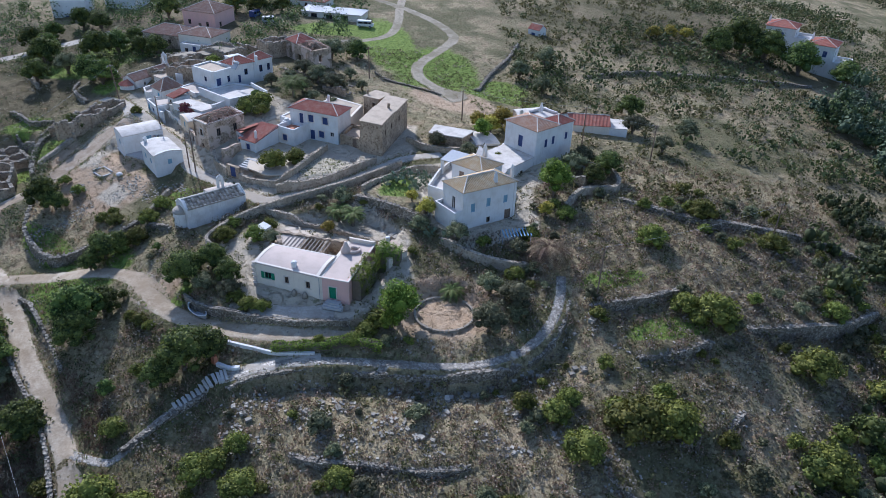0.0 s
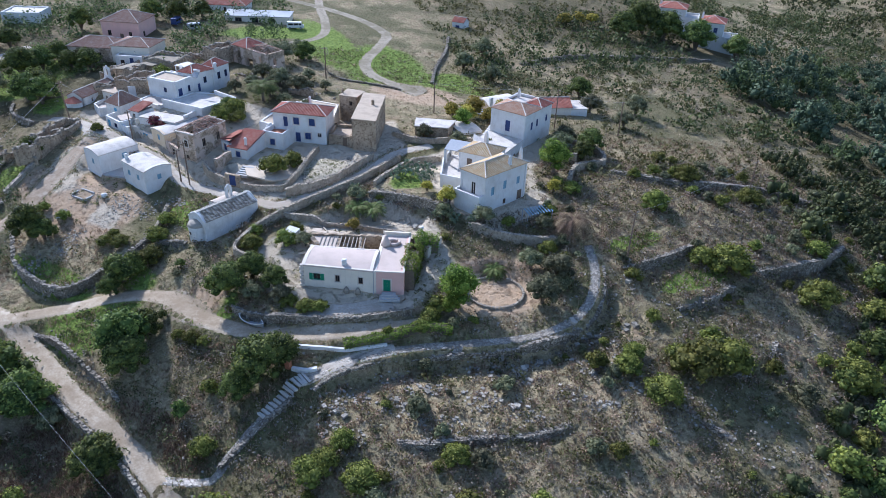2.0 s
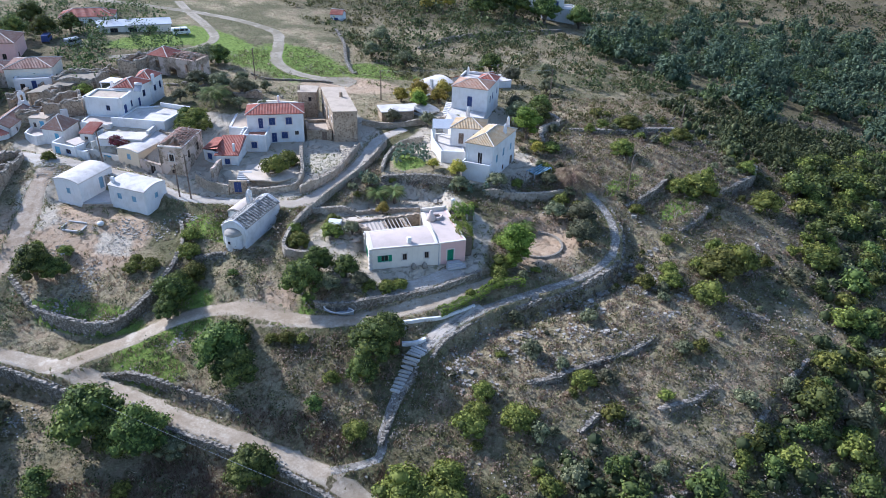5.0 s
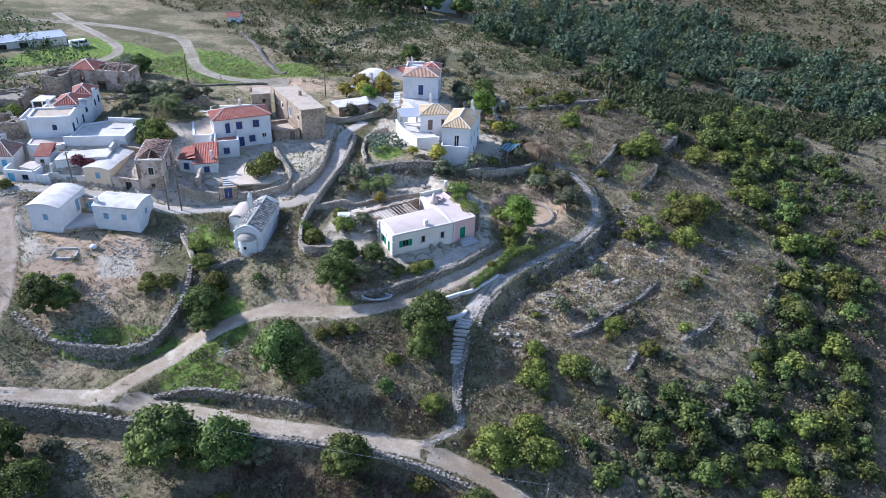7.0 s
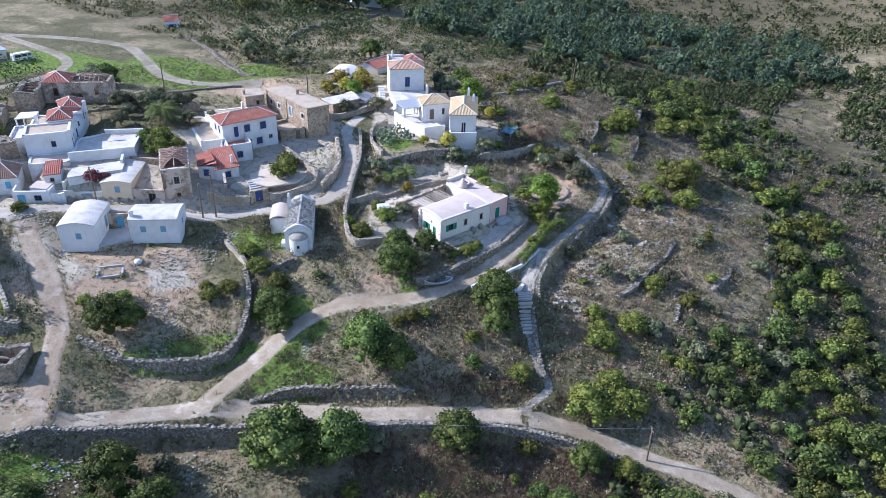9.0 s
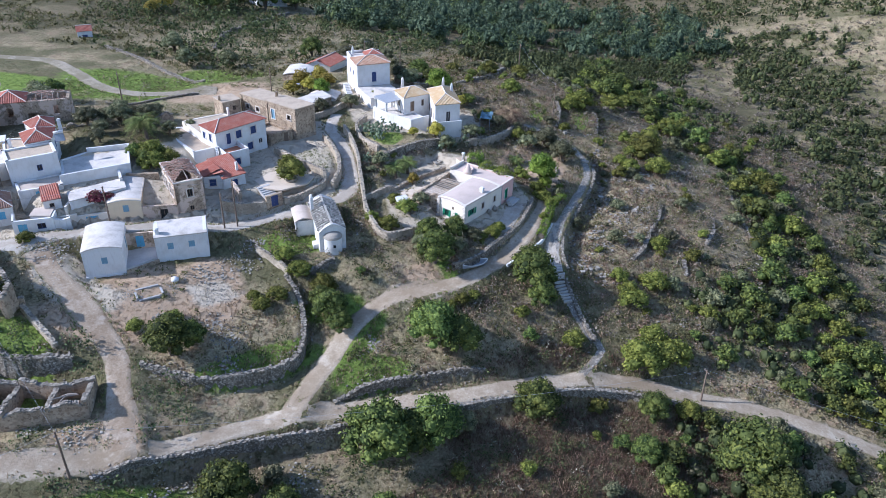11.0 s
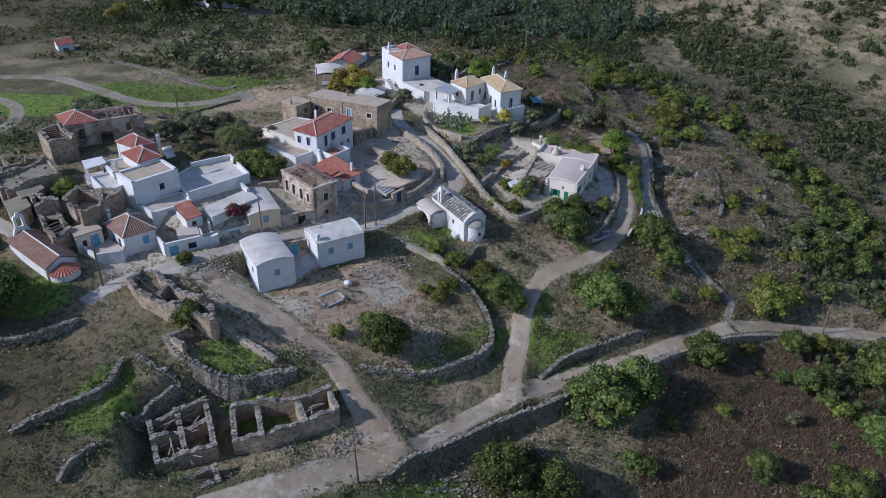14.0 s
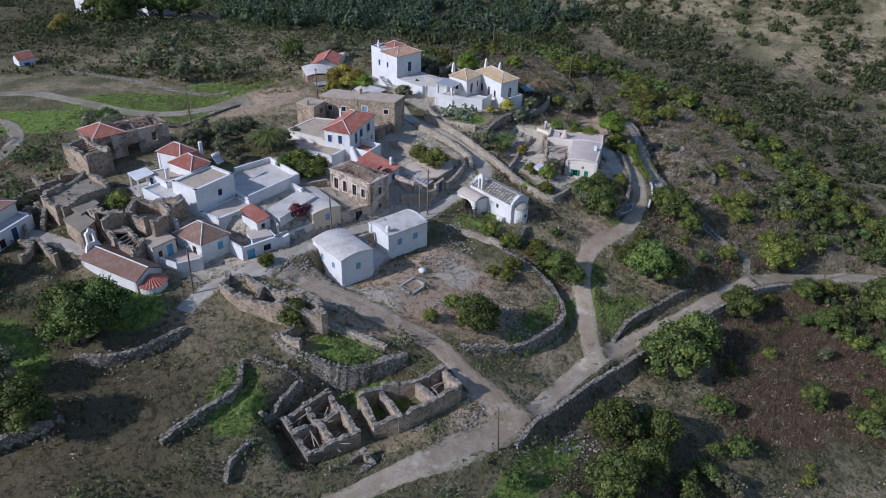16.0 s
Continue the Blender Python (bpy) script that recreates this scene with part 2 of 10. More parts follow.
def ground_material():
    k = Tree("hillside_ground")
    att = {}
    for a in ("green", "bare", "dry", "court", "wood"):
        n = k.t.nodes.new("ShaderNodeAttribute")
        n.attribute_name = a
        att[a] = n.outputs["Fac"]
    big, mid, fine, grit = k.noise(0.05, 5, 0.6), k.noise(0.5, 8, 0.72), k.noise(2.8, 6, 0.75), k.noise(9.0, 4, 0.7)
    soil = k.mix(fine, (0.205, 0.138, 0.0802), (0.475, 0.355, 0.23))
    dry = k.mix(k.ramp(fine, (0.3, (0, 0, 0)), (0.7, (1, 1, 1))), (0.207, 0.159, 0.0835), (0.588, 0.482, 0.292))
    heath = k.mix(k.ramp(fine, (0.3, (0, 0, 0)), (0.7, (1, 1, 1))), (0.0926, 0.084, 0.0409), (0.334, 0.288, 0.156))
    c = k.mix(k.ramp(mid, (0.42, (0, 0, 0)), (0.56, (1, 1, 1))), soil, dry)
    c = k.mix(k.ramp(k.noise(0.16, 6, 0.7), (0.42, (0.15, 0.15, 0.15)), (0.58, (0.9, 0.9, 0.9))), c, heath)
    c = k.mix(k.ramp(big, (0.47, (0, 0, 0)), (0.56, (0.7, 0.7, 0.7))), c, k.mix(fine, (0.0515, 0.055, 0.0216), (0.134, 0.128, 0.0557)))
    c = k.mix(k.math("MULTIPLY", att["dry"], k.ramp(mid, (0.3, (0.2, 0.2, 0.2)), (0.6, (0.85, 0.85, 0.85)))), c, dry)
    tuft = k.ramp(k.noise(1.25, 7, 0.8), (0.54, (0, 0, 0)), (0.62, (0.8, 0.8, 0.8)))
    c = k.mix(tuft, c, k.mix(grit, (0.085, 0.076, 0.0391), (0.225, 0.20, 0.104)))
    # litter and heath brown, also darkening some slopes in place of shade
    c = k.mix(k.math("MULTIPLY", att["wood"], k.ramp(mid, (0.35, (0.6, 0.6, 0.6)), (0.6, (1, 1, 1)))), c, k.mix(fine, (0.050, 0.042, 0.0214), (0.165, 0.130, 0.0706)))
    grass = k.mix(k.ramp(k.noise(1.3, 7, 0.75), (0.35, (0, 0, 0)), (0.65, (1, 1, 1))), (0.095, 0.145, 0.023), (0.255, 0.325, 0.066))
    c = k.mix(k.ramp(k.math("ADD", k.math("MULTIPLY", att["green"], 1.25), k.math("MULTIPLY", mid, 0.8)),
                     (0.68, (0, 0, 0)), (0.92, (0.95, 0.95, 0.95))), c, grass)
    earth = k.mix(mid, (0.35, 0.21, 0.105), (0.54, 0.435, 0.305))
    earth = k.mix(k.ramp(fine, (0.56, (0, 0, 0)), (0.66, (0.6, 0.6, 0.6))), earth, (0.144, 0.115, 0.0629))
    c = k.mix(k.ramp(k.math("ADD", k.math("MULTIPLY", att["bare"], 1.2), k.math("MULTIPLY", mid, 0.8)),
                     (0.72, (0, 0, 0)), (1.0, (1, 1, 1))), c, earth)
    court = k.mix(fine, (0.42, 0.345, 0.245), (0.66, 0.57, 0.43))
    c = k.mix(k.ramp(k.math("ADD", k.math("MULTIPLY", att["court"], 0.9), k.math("MULTIPLY", mid, 0.7)), (0.66, (0, 0, 0)), (0.95, (0.92, 0.92, 0.92))), c, court)
    weeds = k.math("MULTIPLY", att["court"], k.ramp(k.noise(0.4, 6, 0.7), (0.60, (0, 0, 0)), (0.67, (0.7, 0.7, 0.7))))
    c = k.mix(weeds, c, k.mix(fine, (0.0618, 0.075, 0.0225), (0.175, 0.17, 0.0629)))
    stones = k.ramp(k.voronoi(2.2), (0.07, (1, 1, 1)), (0.12, (0, 0, 0)))
    c = k.mix(k.math("MULTIPLY", stones, k.ramp(k.noise(0.12, 3), (0.48, (0, 0, 0)), (0.58, (0.7, 0.7, 0.7)))), c, (0.371, 0.34, 0.278))
    k.bump(k.math("ADD", k.math("ADD", mid, tuft), k.math("MULTIPLY", fine, 0.7)), 1.0, 0.3)
    return k.done(c, 0.97, 0, 0.1)


GROUND = ground_material()
LEAF = {
    "lentisk": foliage("lentisk_leaves", (0.052, 0.066, 0.0136), (0.126, 0.148, 0.0271), (0.25, 0.262, 0.0498), 0.35, 0.24),
    "carob": foliage("carob_leaves", (0.032, 0.05, 0.0136), (0.084, 0.116, 0.0271), (0.19, 0.225, 0.0475), 0.35, 0.22),
    "olive": foliage("olive_leaves", (0.062, 0.07, 0.0339), (0.135, 0.142, 0.0701), (0.245, 0.24, 0.119), 0.35, 0.24),
    "pine": foliage("pine_needles", (0.055, 0.09, 0.0113), (0.135, 0.198, 0.0249), (0.255, 0.31, 0.0509), 0.3, 0.25),
    "cypress": foliage("cypress_leaves", (0.022, 0.036, 0.0215), (0.052, 0.074, 0.0407), (0.11, 0.136, 0.0701), 0.35, 0.16),
    "yellow": foliage("yellow_leaves", (0.160, 0.160, 0.0226), (0.330, 0.300, 0.0452), (0.480, 0.420, 0.0792), 0.35, 0.3),
    "scrub": foliage("scrub_twigs", (0.125, 0.112, 0.0724), (0.262, 0.235, 0.158), (0.44, 0.395, 0.278), 0.35, 0.3),
    "heath": foliage("dry_scrub_twigs", (0.185, 0.132, 0.078), (0.34, 0.255, 0.157), (0.515, 0.41, 0.265), 0.35, 0.3),
    "bush": foliage("low_bush_leaves", (0.062, 0.066, 0.0244), (0.142, 0.146, 0.0522), (0.265, 0.255, 0.1), 0.35, 0.28),
    "ivy": foliage("ivy_leaves", (0.06, 0.112, 0.0136), (0.145, 0.225, 0.0294), (0.27, 0.345, 0.0622), 0.2, 0.28),
    "rust": foliage("rust_grass", (0.105, 0.070, 0.0407), (0.190, 0.130, 0.0769), (0.290, 0.215, 0.136), 0.3, 0.25),
    "maquis": foliage("maquis_leaves", (0.03, 0.046, 0.017), (0.07, 0.094, 0.0328), (0.135, 0.16, 0.0543), 0.35, 0.2),
    "palm": foliage("palm_leaves", (0.060, 0.085, 0.022), (0.135, 0.175, 0.045), (0.24, 0.27, 0.085), 0.3, 0.28),
    "dead": foliage("dead_palm_leaves", (0.130, 0.090, 0.050), (0.240, 0.175, 0.100), (0.350, 0.265, 0.155), 0.3, 0.25),
    "red": foliage("bougainvillea_leaves", (0.150, 0.030, 0.0339), (0.240, 0.060, 0.0566), (0.200, 0.160, 0.0792)),
    "cactus": foliage("cactus_pads", (0.090, 0.120, 0.0679), (0.150, 0.190, 0.113), (0.220, 0.250, 0.17), 0.2, 0.02),
    "grass": foliage("grass_blades", (0.080, 0.110, 0.0317), (0.150, 0.180, 0.0566), (0.270, 0.280, 0.113), 0.35, 0.3),
    "straw": foliage("dry_grass_blades", (0.227, 0.17, 0.0905), (0.34, 0.265, 0.151), (0.474, 0.39, 0.238), 0.35, 0.3),
}
BARK = rock_material("bark", (0.09, 0.07, 0.05), (0.19, 0.155, 0.12))

# ---- the lie of the land ----
COARSE = (
    (-104.8, -84.2, -63.9, -44.4, -25.6, -6.9, 11.7, 29.9),
    (-91.3, -70.1, -49.8, -31.1, -13.6, 1, 13.6, 26),
    (-77.4, -56.1, -36, -18.4, -1.1, 8.9, 15.2, 22.4),
    (-61.6, -42.9, -23.1, -5.2, 10.8, 15.2, 16.5, 19.7),
    (-41.4, -31, -16.3, 5.6, 16, 10.7, 13.4, 17.4),
    (-15.1, -16.8, -17.2, -3.7, 7.3, 5.6, 10.1, 13.8),
    (14.8, 4.4, -8.9, -15.8, -9.2, -2.6, 3.3, 6.8),
    (44.4, 24.9, 3.8, -15.4, -20, -15.5, -9.6, -4.5),
    (73, 43.2, 14.3, -10.2, -24.8, -28.1, -24.5, -18.3),
)
FINE = (
    (0, 0, 0, 0.1, 0.2, 0.1, 0.6),
    (0, 0, -0.6, -0.1, 1.7, 0.1, 2.2),
    (0.1, -1, -2.3, -4.8, 0.1, 0.2, 0.9),
    (2.1, -3.6, -1.8, 0.4, -1.7, 4.6, 3.6),
    (2.3, 0.5, 0.5, 3.8, -1.2, 2.4, 2),
    (-1, 2.2, -0.3, 0.1, 0.2, -1.2, -3.9),
    (-1.4, 1.6, 0.9, 2.8, 1.4, -0.1, -2.5),
    (0.7, -0.5, 1.8, 6.8, 1.3, 0, -0.1),
)


def spline_sheet(table, x0, y0, step, x, y, clip):
    table = np.array(table, float)
    u, v = (x - x0) / step, (y - y0) / step
    if clip:
        u, v = np.clip(u, 1, table.shape[0] - 2.001), np.clip(v, 1, table.shape[1] - 2.001)

    def b3(a):
        a = np.abs(a)
        return np.where(a < 1, (4 - 6 * a * a + 3 * a ** 3) / 6, np.where(a < 2, (2 - a) ** 3 / 6, 0))
    wu = [b3(u - i) for i in range(table.shape[0])]
    wv = [b3(v - j) for j in range(table.shape[1])]
    return sum(wu[i] * sum(wv[j] * table[i, j] for j in range(table.shape[1])) for i in range(table.shape[0]))


def natural(x, y):
    x, y = np.asarray(x, float), np.asarray(y, float)
    return spline_sheet(COARSE, -270, -150, 70, x, y, True) + spline_sheet(FINE, -125, 25, 25, x, y, False)


def smooth_line(pts, step=1.0):
    """A smooth curve through the points, sampled about every step metres."""
    p = [np.array(q, float) for q in pts]
    p = [2 * p[0] - p[1]] + p + [2 * p[-1] - p[-2]]
    out = []
    for a, b, c, d in zip(p, p[1:], p[2:], p[3:]):
        n = max(1, int(np.linalg.norm(c - b) / step))
        for k in range(n):
            t = k / n
            out.append(0.5 * (2 * b + (c - a) * t + (2 * a - 5 * b + 4 * c - d) * t * t + (3 * b - a - 3 * c + d) * t ** 3))
    out.append(p[-2])
    return np.array(out)


def near_line(x, y, line):
    """For each place: distance to the line, fraction along it, signed side (left positive)."""
    best = np.full(x.shape, 1e9)
    along, side = np.zeros(x.shape), np.zeros(x.shape)
    n = len(line) - 1
    for k in range(n):
        (ax, ay), (bx, by) = line[k][:2], line[k + 1][:2]
        dx, dy = bx - ax, by - ay
        t = np.clip(((x - ax) * dx + (y - ay) * dy) / (dx * dx + dy * dy + 1e-9), 0, 1)
        d = np.hypot(x - ax - t * dx, y - ay - t * dy)
        w = d < best
        best = np.where(w, d, best)
        along = np.where(w, (k + t) / n, along)
        side = np.where(w, dx * (y - ay) - dy * (x - ax), side)
    return best, along, np.sign(side)


def inside_dist(x, y, poly):
    """Signed distance to a polygon, negative inside."""
    d = np.full(x.shape, 1e9)
    ins = np.zeros(x.shape, bool)
    for (ax, ay), (bx, by) in zip(poly, poly[1:] + poly[:1]):
        dx, dy = bx - ax, by - ay
        t = np.clip(((x - ax) * dx + (y - ay) * dy) / (dx * dx + dy * dy + 1e-9), 0, 1)
        d = np.minimum(d, np.hypot(x - ax - t * dx, y - ay - t * dy))
        ins ^= ((ay > y) != (by > y)) & (x < dx * (y - ay) / (by - ay + 1e-12) + ax)
    return np.where(ins, -d, d)


# roads: name, line, width, material
ROADS = [
    ("lower_road", [(-112, 150), (-100.9, 134.5), (-94.7, 124.7), (-88.5, 115.5), (-82.3, 109.9), (-75.3, 103.6), (-69.3, 96.6), (-60.4, 83.6),
                    (-52.8, 74.1), (-47.2, 66.2), (-43.6, 58.5), (-41.8, 49.6), (-40.0, 41.7), (-38.8, 31.1), (-38.5, 18), (-40, 0)], 3.3, DIRT),
    ("village_road", [(-72.5, 101.5), (-68.2, 101.4), (-62.4, 100.8), (-56.0, 100.3), (-48.4, 97.5), (-43.6, 92.0), (-39.4, 88.0), (-33.4, 84.8),
                      (-26.2, 82.6), (-16.6, 81.2), (-8.3, 81.4)], 3.3, DIRT),
    ("twin_track", [(-87.5, 115.5), (-82.1, 120.5), (-76.6, 125.6), (-73.2, 132.0), (-70.2, 138.6), (-68.4, 143.5), (-66, 147.5)], 3.5, EARTH_TRACK),
    ("village_street", [(-76.5, 159.5), (-71, 156.5), (-66.5, 151.2), (-62.2, 147.0), (-57.5, 141.4), (-52.0, 135.5), (-47.3, 127.6), (-40.5, 122.4), (-32.9, 116.3),
                        (-29.0, 114.4), (-20.8, 117.3), (-12.2, 123.3), (-6.3, 129.0), (1.5, 131.5)], 2.9, PAVING),
    ("far_track", [(-40, 268), (-18, 250), (-6.3, 238.6), (1.5, 227.0), (5.0, 215.0), (1.0, 203.0), (-4.4, 190.5), (-4.4, 181.5), (0.6, 173.5), (5.5, 165.5)], 3.4, TRACK),
    ("upper_track", [(-12, 258), (-12.5, 245), (-12.2, 228), (-13.8, 214), (-19.8, 206.5), (-30, 203), (-44, 204)], 3.0, TRACK),
    ("hill_path", [(-27.5, 75.0), (-24.7, 76.4), (-18.3, 77.4), (-12.9, 77.2), (-5.8, 76.5), (3.4, 75.8), (8.9, 76.6), (13.9, 78.9), (17.6, 83.3),
                   (19.6, 88.4), (20.4, 93.5)], 1.7, COBBLE),
    ("stone_steps_path", [(-27.5, 75.6), (-29.9, 74.3), (-34.3, 71.0), (-38.7, 66.9), (-40.5, 64.5), (-46.5, 66.5)], 1.4, COBBLE),
    ("path_landing", [(-28.4, 75.0), (-22.5, 76.9), (-15.0, 77.6)], 2.7, PAVING),
    ("terrace_paving", [(-28.5, 88.2), (-22, 86.0), (-14.0, 85.9)], 3.4, PAVING),
    ("church_alley", [(-67.4, 169.0), (-66.0, 174.6), (-64.0, 179.2), (-62.0, 183.6), (-60.5, 188.4), (-58.0, 196.0)], 2.8, PAVING),
    ("coast_lane", [(-150, 165), (-118, 190), (-103, 200), (-92, 211)], 4.5, PAVING),
]
ROAD_LINES = [(n, smooth_line(p, 1.5), w, m) for n, p, w, m in ROADS]


def road_level(line):
    z = natural(line[:, 0], line[:, 1])
    pad = np.concatenate([[z[0]] * 4, z, [z[-1]] * 4])
    return np.convolve(pad, np.ones(9) / 9, "valid")


# dry-stone walls: line, raised above, dug below, parapet over the upper ground, thickness
WALLS = [
    ([(-76.2, 121.7), (-75.4, 118.5), (-74.1, 113.7), (-70.8, 109.2), (-66.9, 105.8), (-63.4, 105.0), (-58.6, 107.0), (-54.4, 110.4), (-51.9, 113.6)], 0.8, 1.1, 0.35, 0.8),
    ([(-69.6, 98.6), (-65.0, 94.9), (-61.7, 90.9), (-57.3, 85.4), (-53.5, 80.2)], 0.9, 0.4, 0.3, 0.6),
    ([(-92.3, 115.9), (-86.4, 111.2), (-82.2, 107.0), (-77.6, 102.2), (-72.2, 95.8), (-66, 87.6), (-60.5, 80.4), (-55.0, 73.8), (-50.6, 67.6), (-46.6, 59.6), (-44.4, 51)], 0.1, 2.0, 0.4, 0.6),
    ([(-37.5, 90.5), (-35.2, 88.4), (-31.6, 86.6), (-27.3, 85.1), (-21.3, 83.7), (-15.5, 83.4), (-11.5, 83.6)], 0.7, 0.3, 0.55, 0.6),
    ([(-27.0, 73.2), (-24.2, 74.8), (-18.3, 75.9), (-12.9, 75.8), (-5.8, 75.1), (3.6, 74.4), (9.4, 75.2), (14.8, 77.7), (18.9, 82.5), (21.0, 88.0)], 0.4, 2.9, 0.15, 0.6),
    ([(-30, 72.8), (-35, 69.6), (-39.6, 65.8)], 0.1, 0.3, 0.5, 0.7),
    ([(-6.2, 125.8), (-9.5, 122.9), (-15.6, 118.4), (-21.4, 115.1), (-27.0, 111.9), (-33.0, 108.3), (-37.1, 103.9), (-36.6, 101.4), (-33.6, 98.6)], 0.0, 0.2, 1.5, 0.6),
    ([(-43.2, 130.7), (-42.0, 127.4), (-39.2, 124.6)], 0.2, 0.2, 1.6, 0.6),
    ([(-36.4, 122.7), (-31.3, 119.8), (-27.3, 119.4), (-23.6, 128.0), (-21.4, 133.2)], 0.4, 0.4, 1.3, 0.6),
    ([(-28.4, 117.3), (-25.0, 117.8), (-19.3, 120.6), (-14.4, 124.8), (-11.2, 128.0)], 0.0, 0.1, 1.2, 0.7),
    ([(-13.7, 113.6), (-9.9, 111.6), (-5.0, 108.4), (-1.5, 106.4), (0.0, 108.6)], 0.9, 0.3, 0.5, 0.7),
    ([(-12.6, 115.2), (-8.6, 120.6), (-3.6, 124.2), (2.0, 124.6)], 0.3, 0.3, 0.9, 0.6),
    ([(-49.3, 120.3), (-50.2, 116.4), (-51.2, 113.6)], 0.3, 0.2, 0.8, 0.6),
    ([(-50.2, 111.0), (-45.6, 108.6)], 0.6, 0.6, 0.2, 0.7),
    ([(-28.9, 110.6), (-25.5, 108.7), (-18.1, 106.7), (-13.2, 104.5), (-9.0, 102.4)], 0.2, 0.3, 0.75, 0.6),
    ([(1.5, 101.6), (6.5, 97.8), (12, 95.4), (17.6, 94.6)], 0.5, 0.5, 0.7, 0.7),
    ([(33.8, 114.9), (37.5, 112.6), (41.5, 110.6), (47.0, 108.6), (57.3, 109.6), (69.9, 110.5), (80.1, 107.0), (89.2, 105.6)], 0.4, 0.6, 0.55, 1.0),
    ([(46.6, 83.8), (54.0, 84.8), (63.5, 87.6), (71.6, 92.8)], 0.9, 1.5, 0.35, 0.9),
    ([(24.0, 86.6), (31.4, 87.6), (38.5, 90.0)], 0.7, 0.8, 0.35, 0.8),
    ([(29.5, 78.0), (35.3, 78.8), (40.5, 80.6)], 0.8, 0.8, 0.2, 0.8),
    ([(-17.0, 63.2), (-12.7, 61.6), (-5.2, 61.0), (0.5, 60.1), (5.3, 60.6)], 0.4, 0.6, 0.2, 0.8),
    ([(-3.6, 50.4), (1.7, 49.4), (7.0, 49.6)], 0.4, 0.6, 0.2, 0.8),
    ([(-0.4, 39.8), (6.0, 41.6), (12.7, 43.9), (18.5, 45.4), (25.9, 47.0)], 0.4, 0.7, 0.25, 0.8),
    ([(-15.3, 41.2), (-11.6, 40.3), (-7.9, 40.0)], 0.4, 0.9, 0.3, 0.8),
    ([(22.0, 60.6), (26.3, 55.2)], 0.3, 0.4, 0.3, 0.8),
    ([(-15.8, 53.4), (-11.4, 54.1), (-8.4, 53.7)], 0.3, 0.4, 0.2, 0.8),
    ([(32.0, 64.6), (37.2, 65.9), (42.0, 69.9)], 0.5, 0.5, 0.2, 0.8),
    ([(-97.1, 156.9), (-94.0, 154.6), (-90.9, 151.9), (-88.2, 150.1), (-84.2, 150.5)], 0.4, 0.5, 0.4, 0.7),
    ([(-83.2, 148.9), (-84.4, 145.2), (-84.9, 143.0), (-88.4, 145.3), (-91.3, 147.0)], 0.4, 0.4, 0.4, 0.6),
    ([(-79.2, 147.0), (-81.8, 144.1), (-83.0, 140.7), (-82.9, 137.2), (-81.4, 133.2), (-79.6, 129.6)], 0.5, 0.3, 0.6, 1.0),
    ([(-76.0, 141.0), (-78.2, 135.4), (-79.4, 132.4)], 0.1, 0.1, 0.8, 0.7),
    ([(-101.3, 149.1), (-98.6, 148.9), (-95.7, 147.2)], 0.3, 0.4, 0.4, 0.6),
    ([(-101.5, 175.5), (-96.6, 169.8), (-92.8, 165.4)], 0.6, 0.8, 0.3, 0.7),
    ([(-86.2, 169.4), (-85.8, 165.7), (-83.6, 162.2), (-79.9, 158.4)], 0.5, 0.7, 0.4, 0.7),
    ([(23.5, 111.4), (27.0, 116.5), (33.5, 118.4), (34.5, 124.0), (31.5, 128.5)], 0.3, 0.5, 0.9, 0.8),
    ([(-15.5, 178.8), (-6.6, 172.9), (1.3, 167.4)], 0.0, 0.0, 0.4, 0.4),
    ([(10, 172), (14, 186), (20, 200), (24, 214)], 0.0, 0.1, 0.6, 0.8),
    ([(40, 190), (60, 200), (85, 204), (112, 208)], 0.4, 0.5, 0.5, 0.8),
    ([(-5.5, 137.5), (-1.5, 133.6), (6, 132.2), (12, 131.0)], 0.2, 0.2, 1.0, 0.6),
]
WALL_LINES = [(smooth_line(p, 1.2), u, d, r, t) for p, u, d, r, t in WALLS]

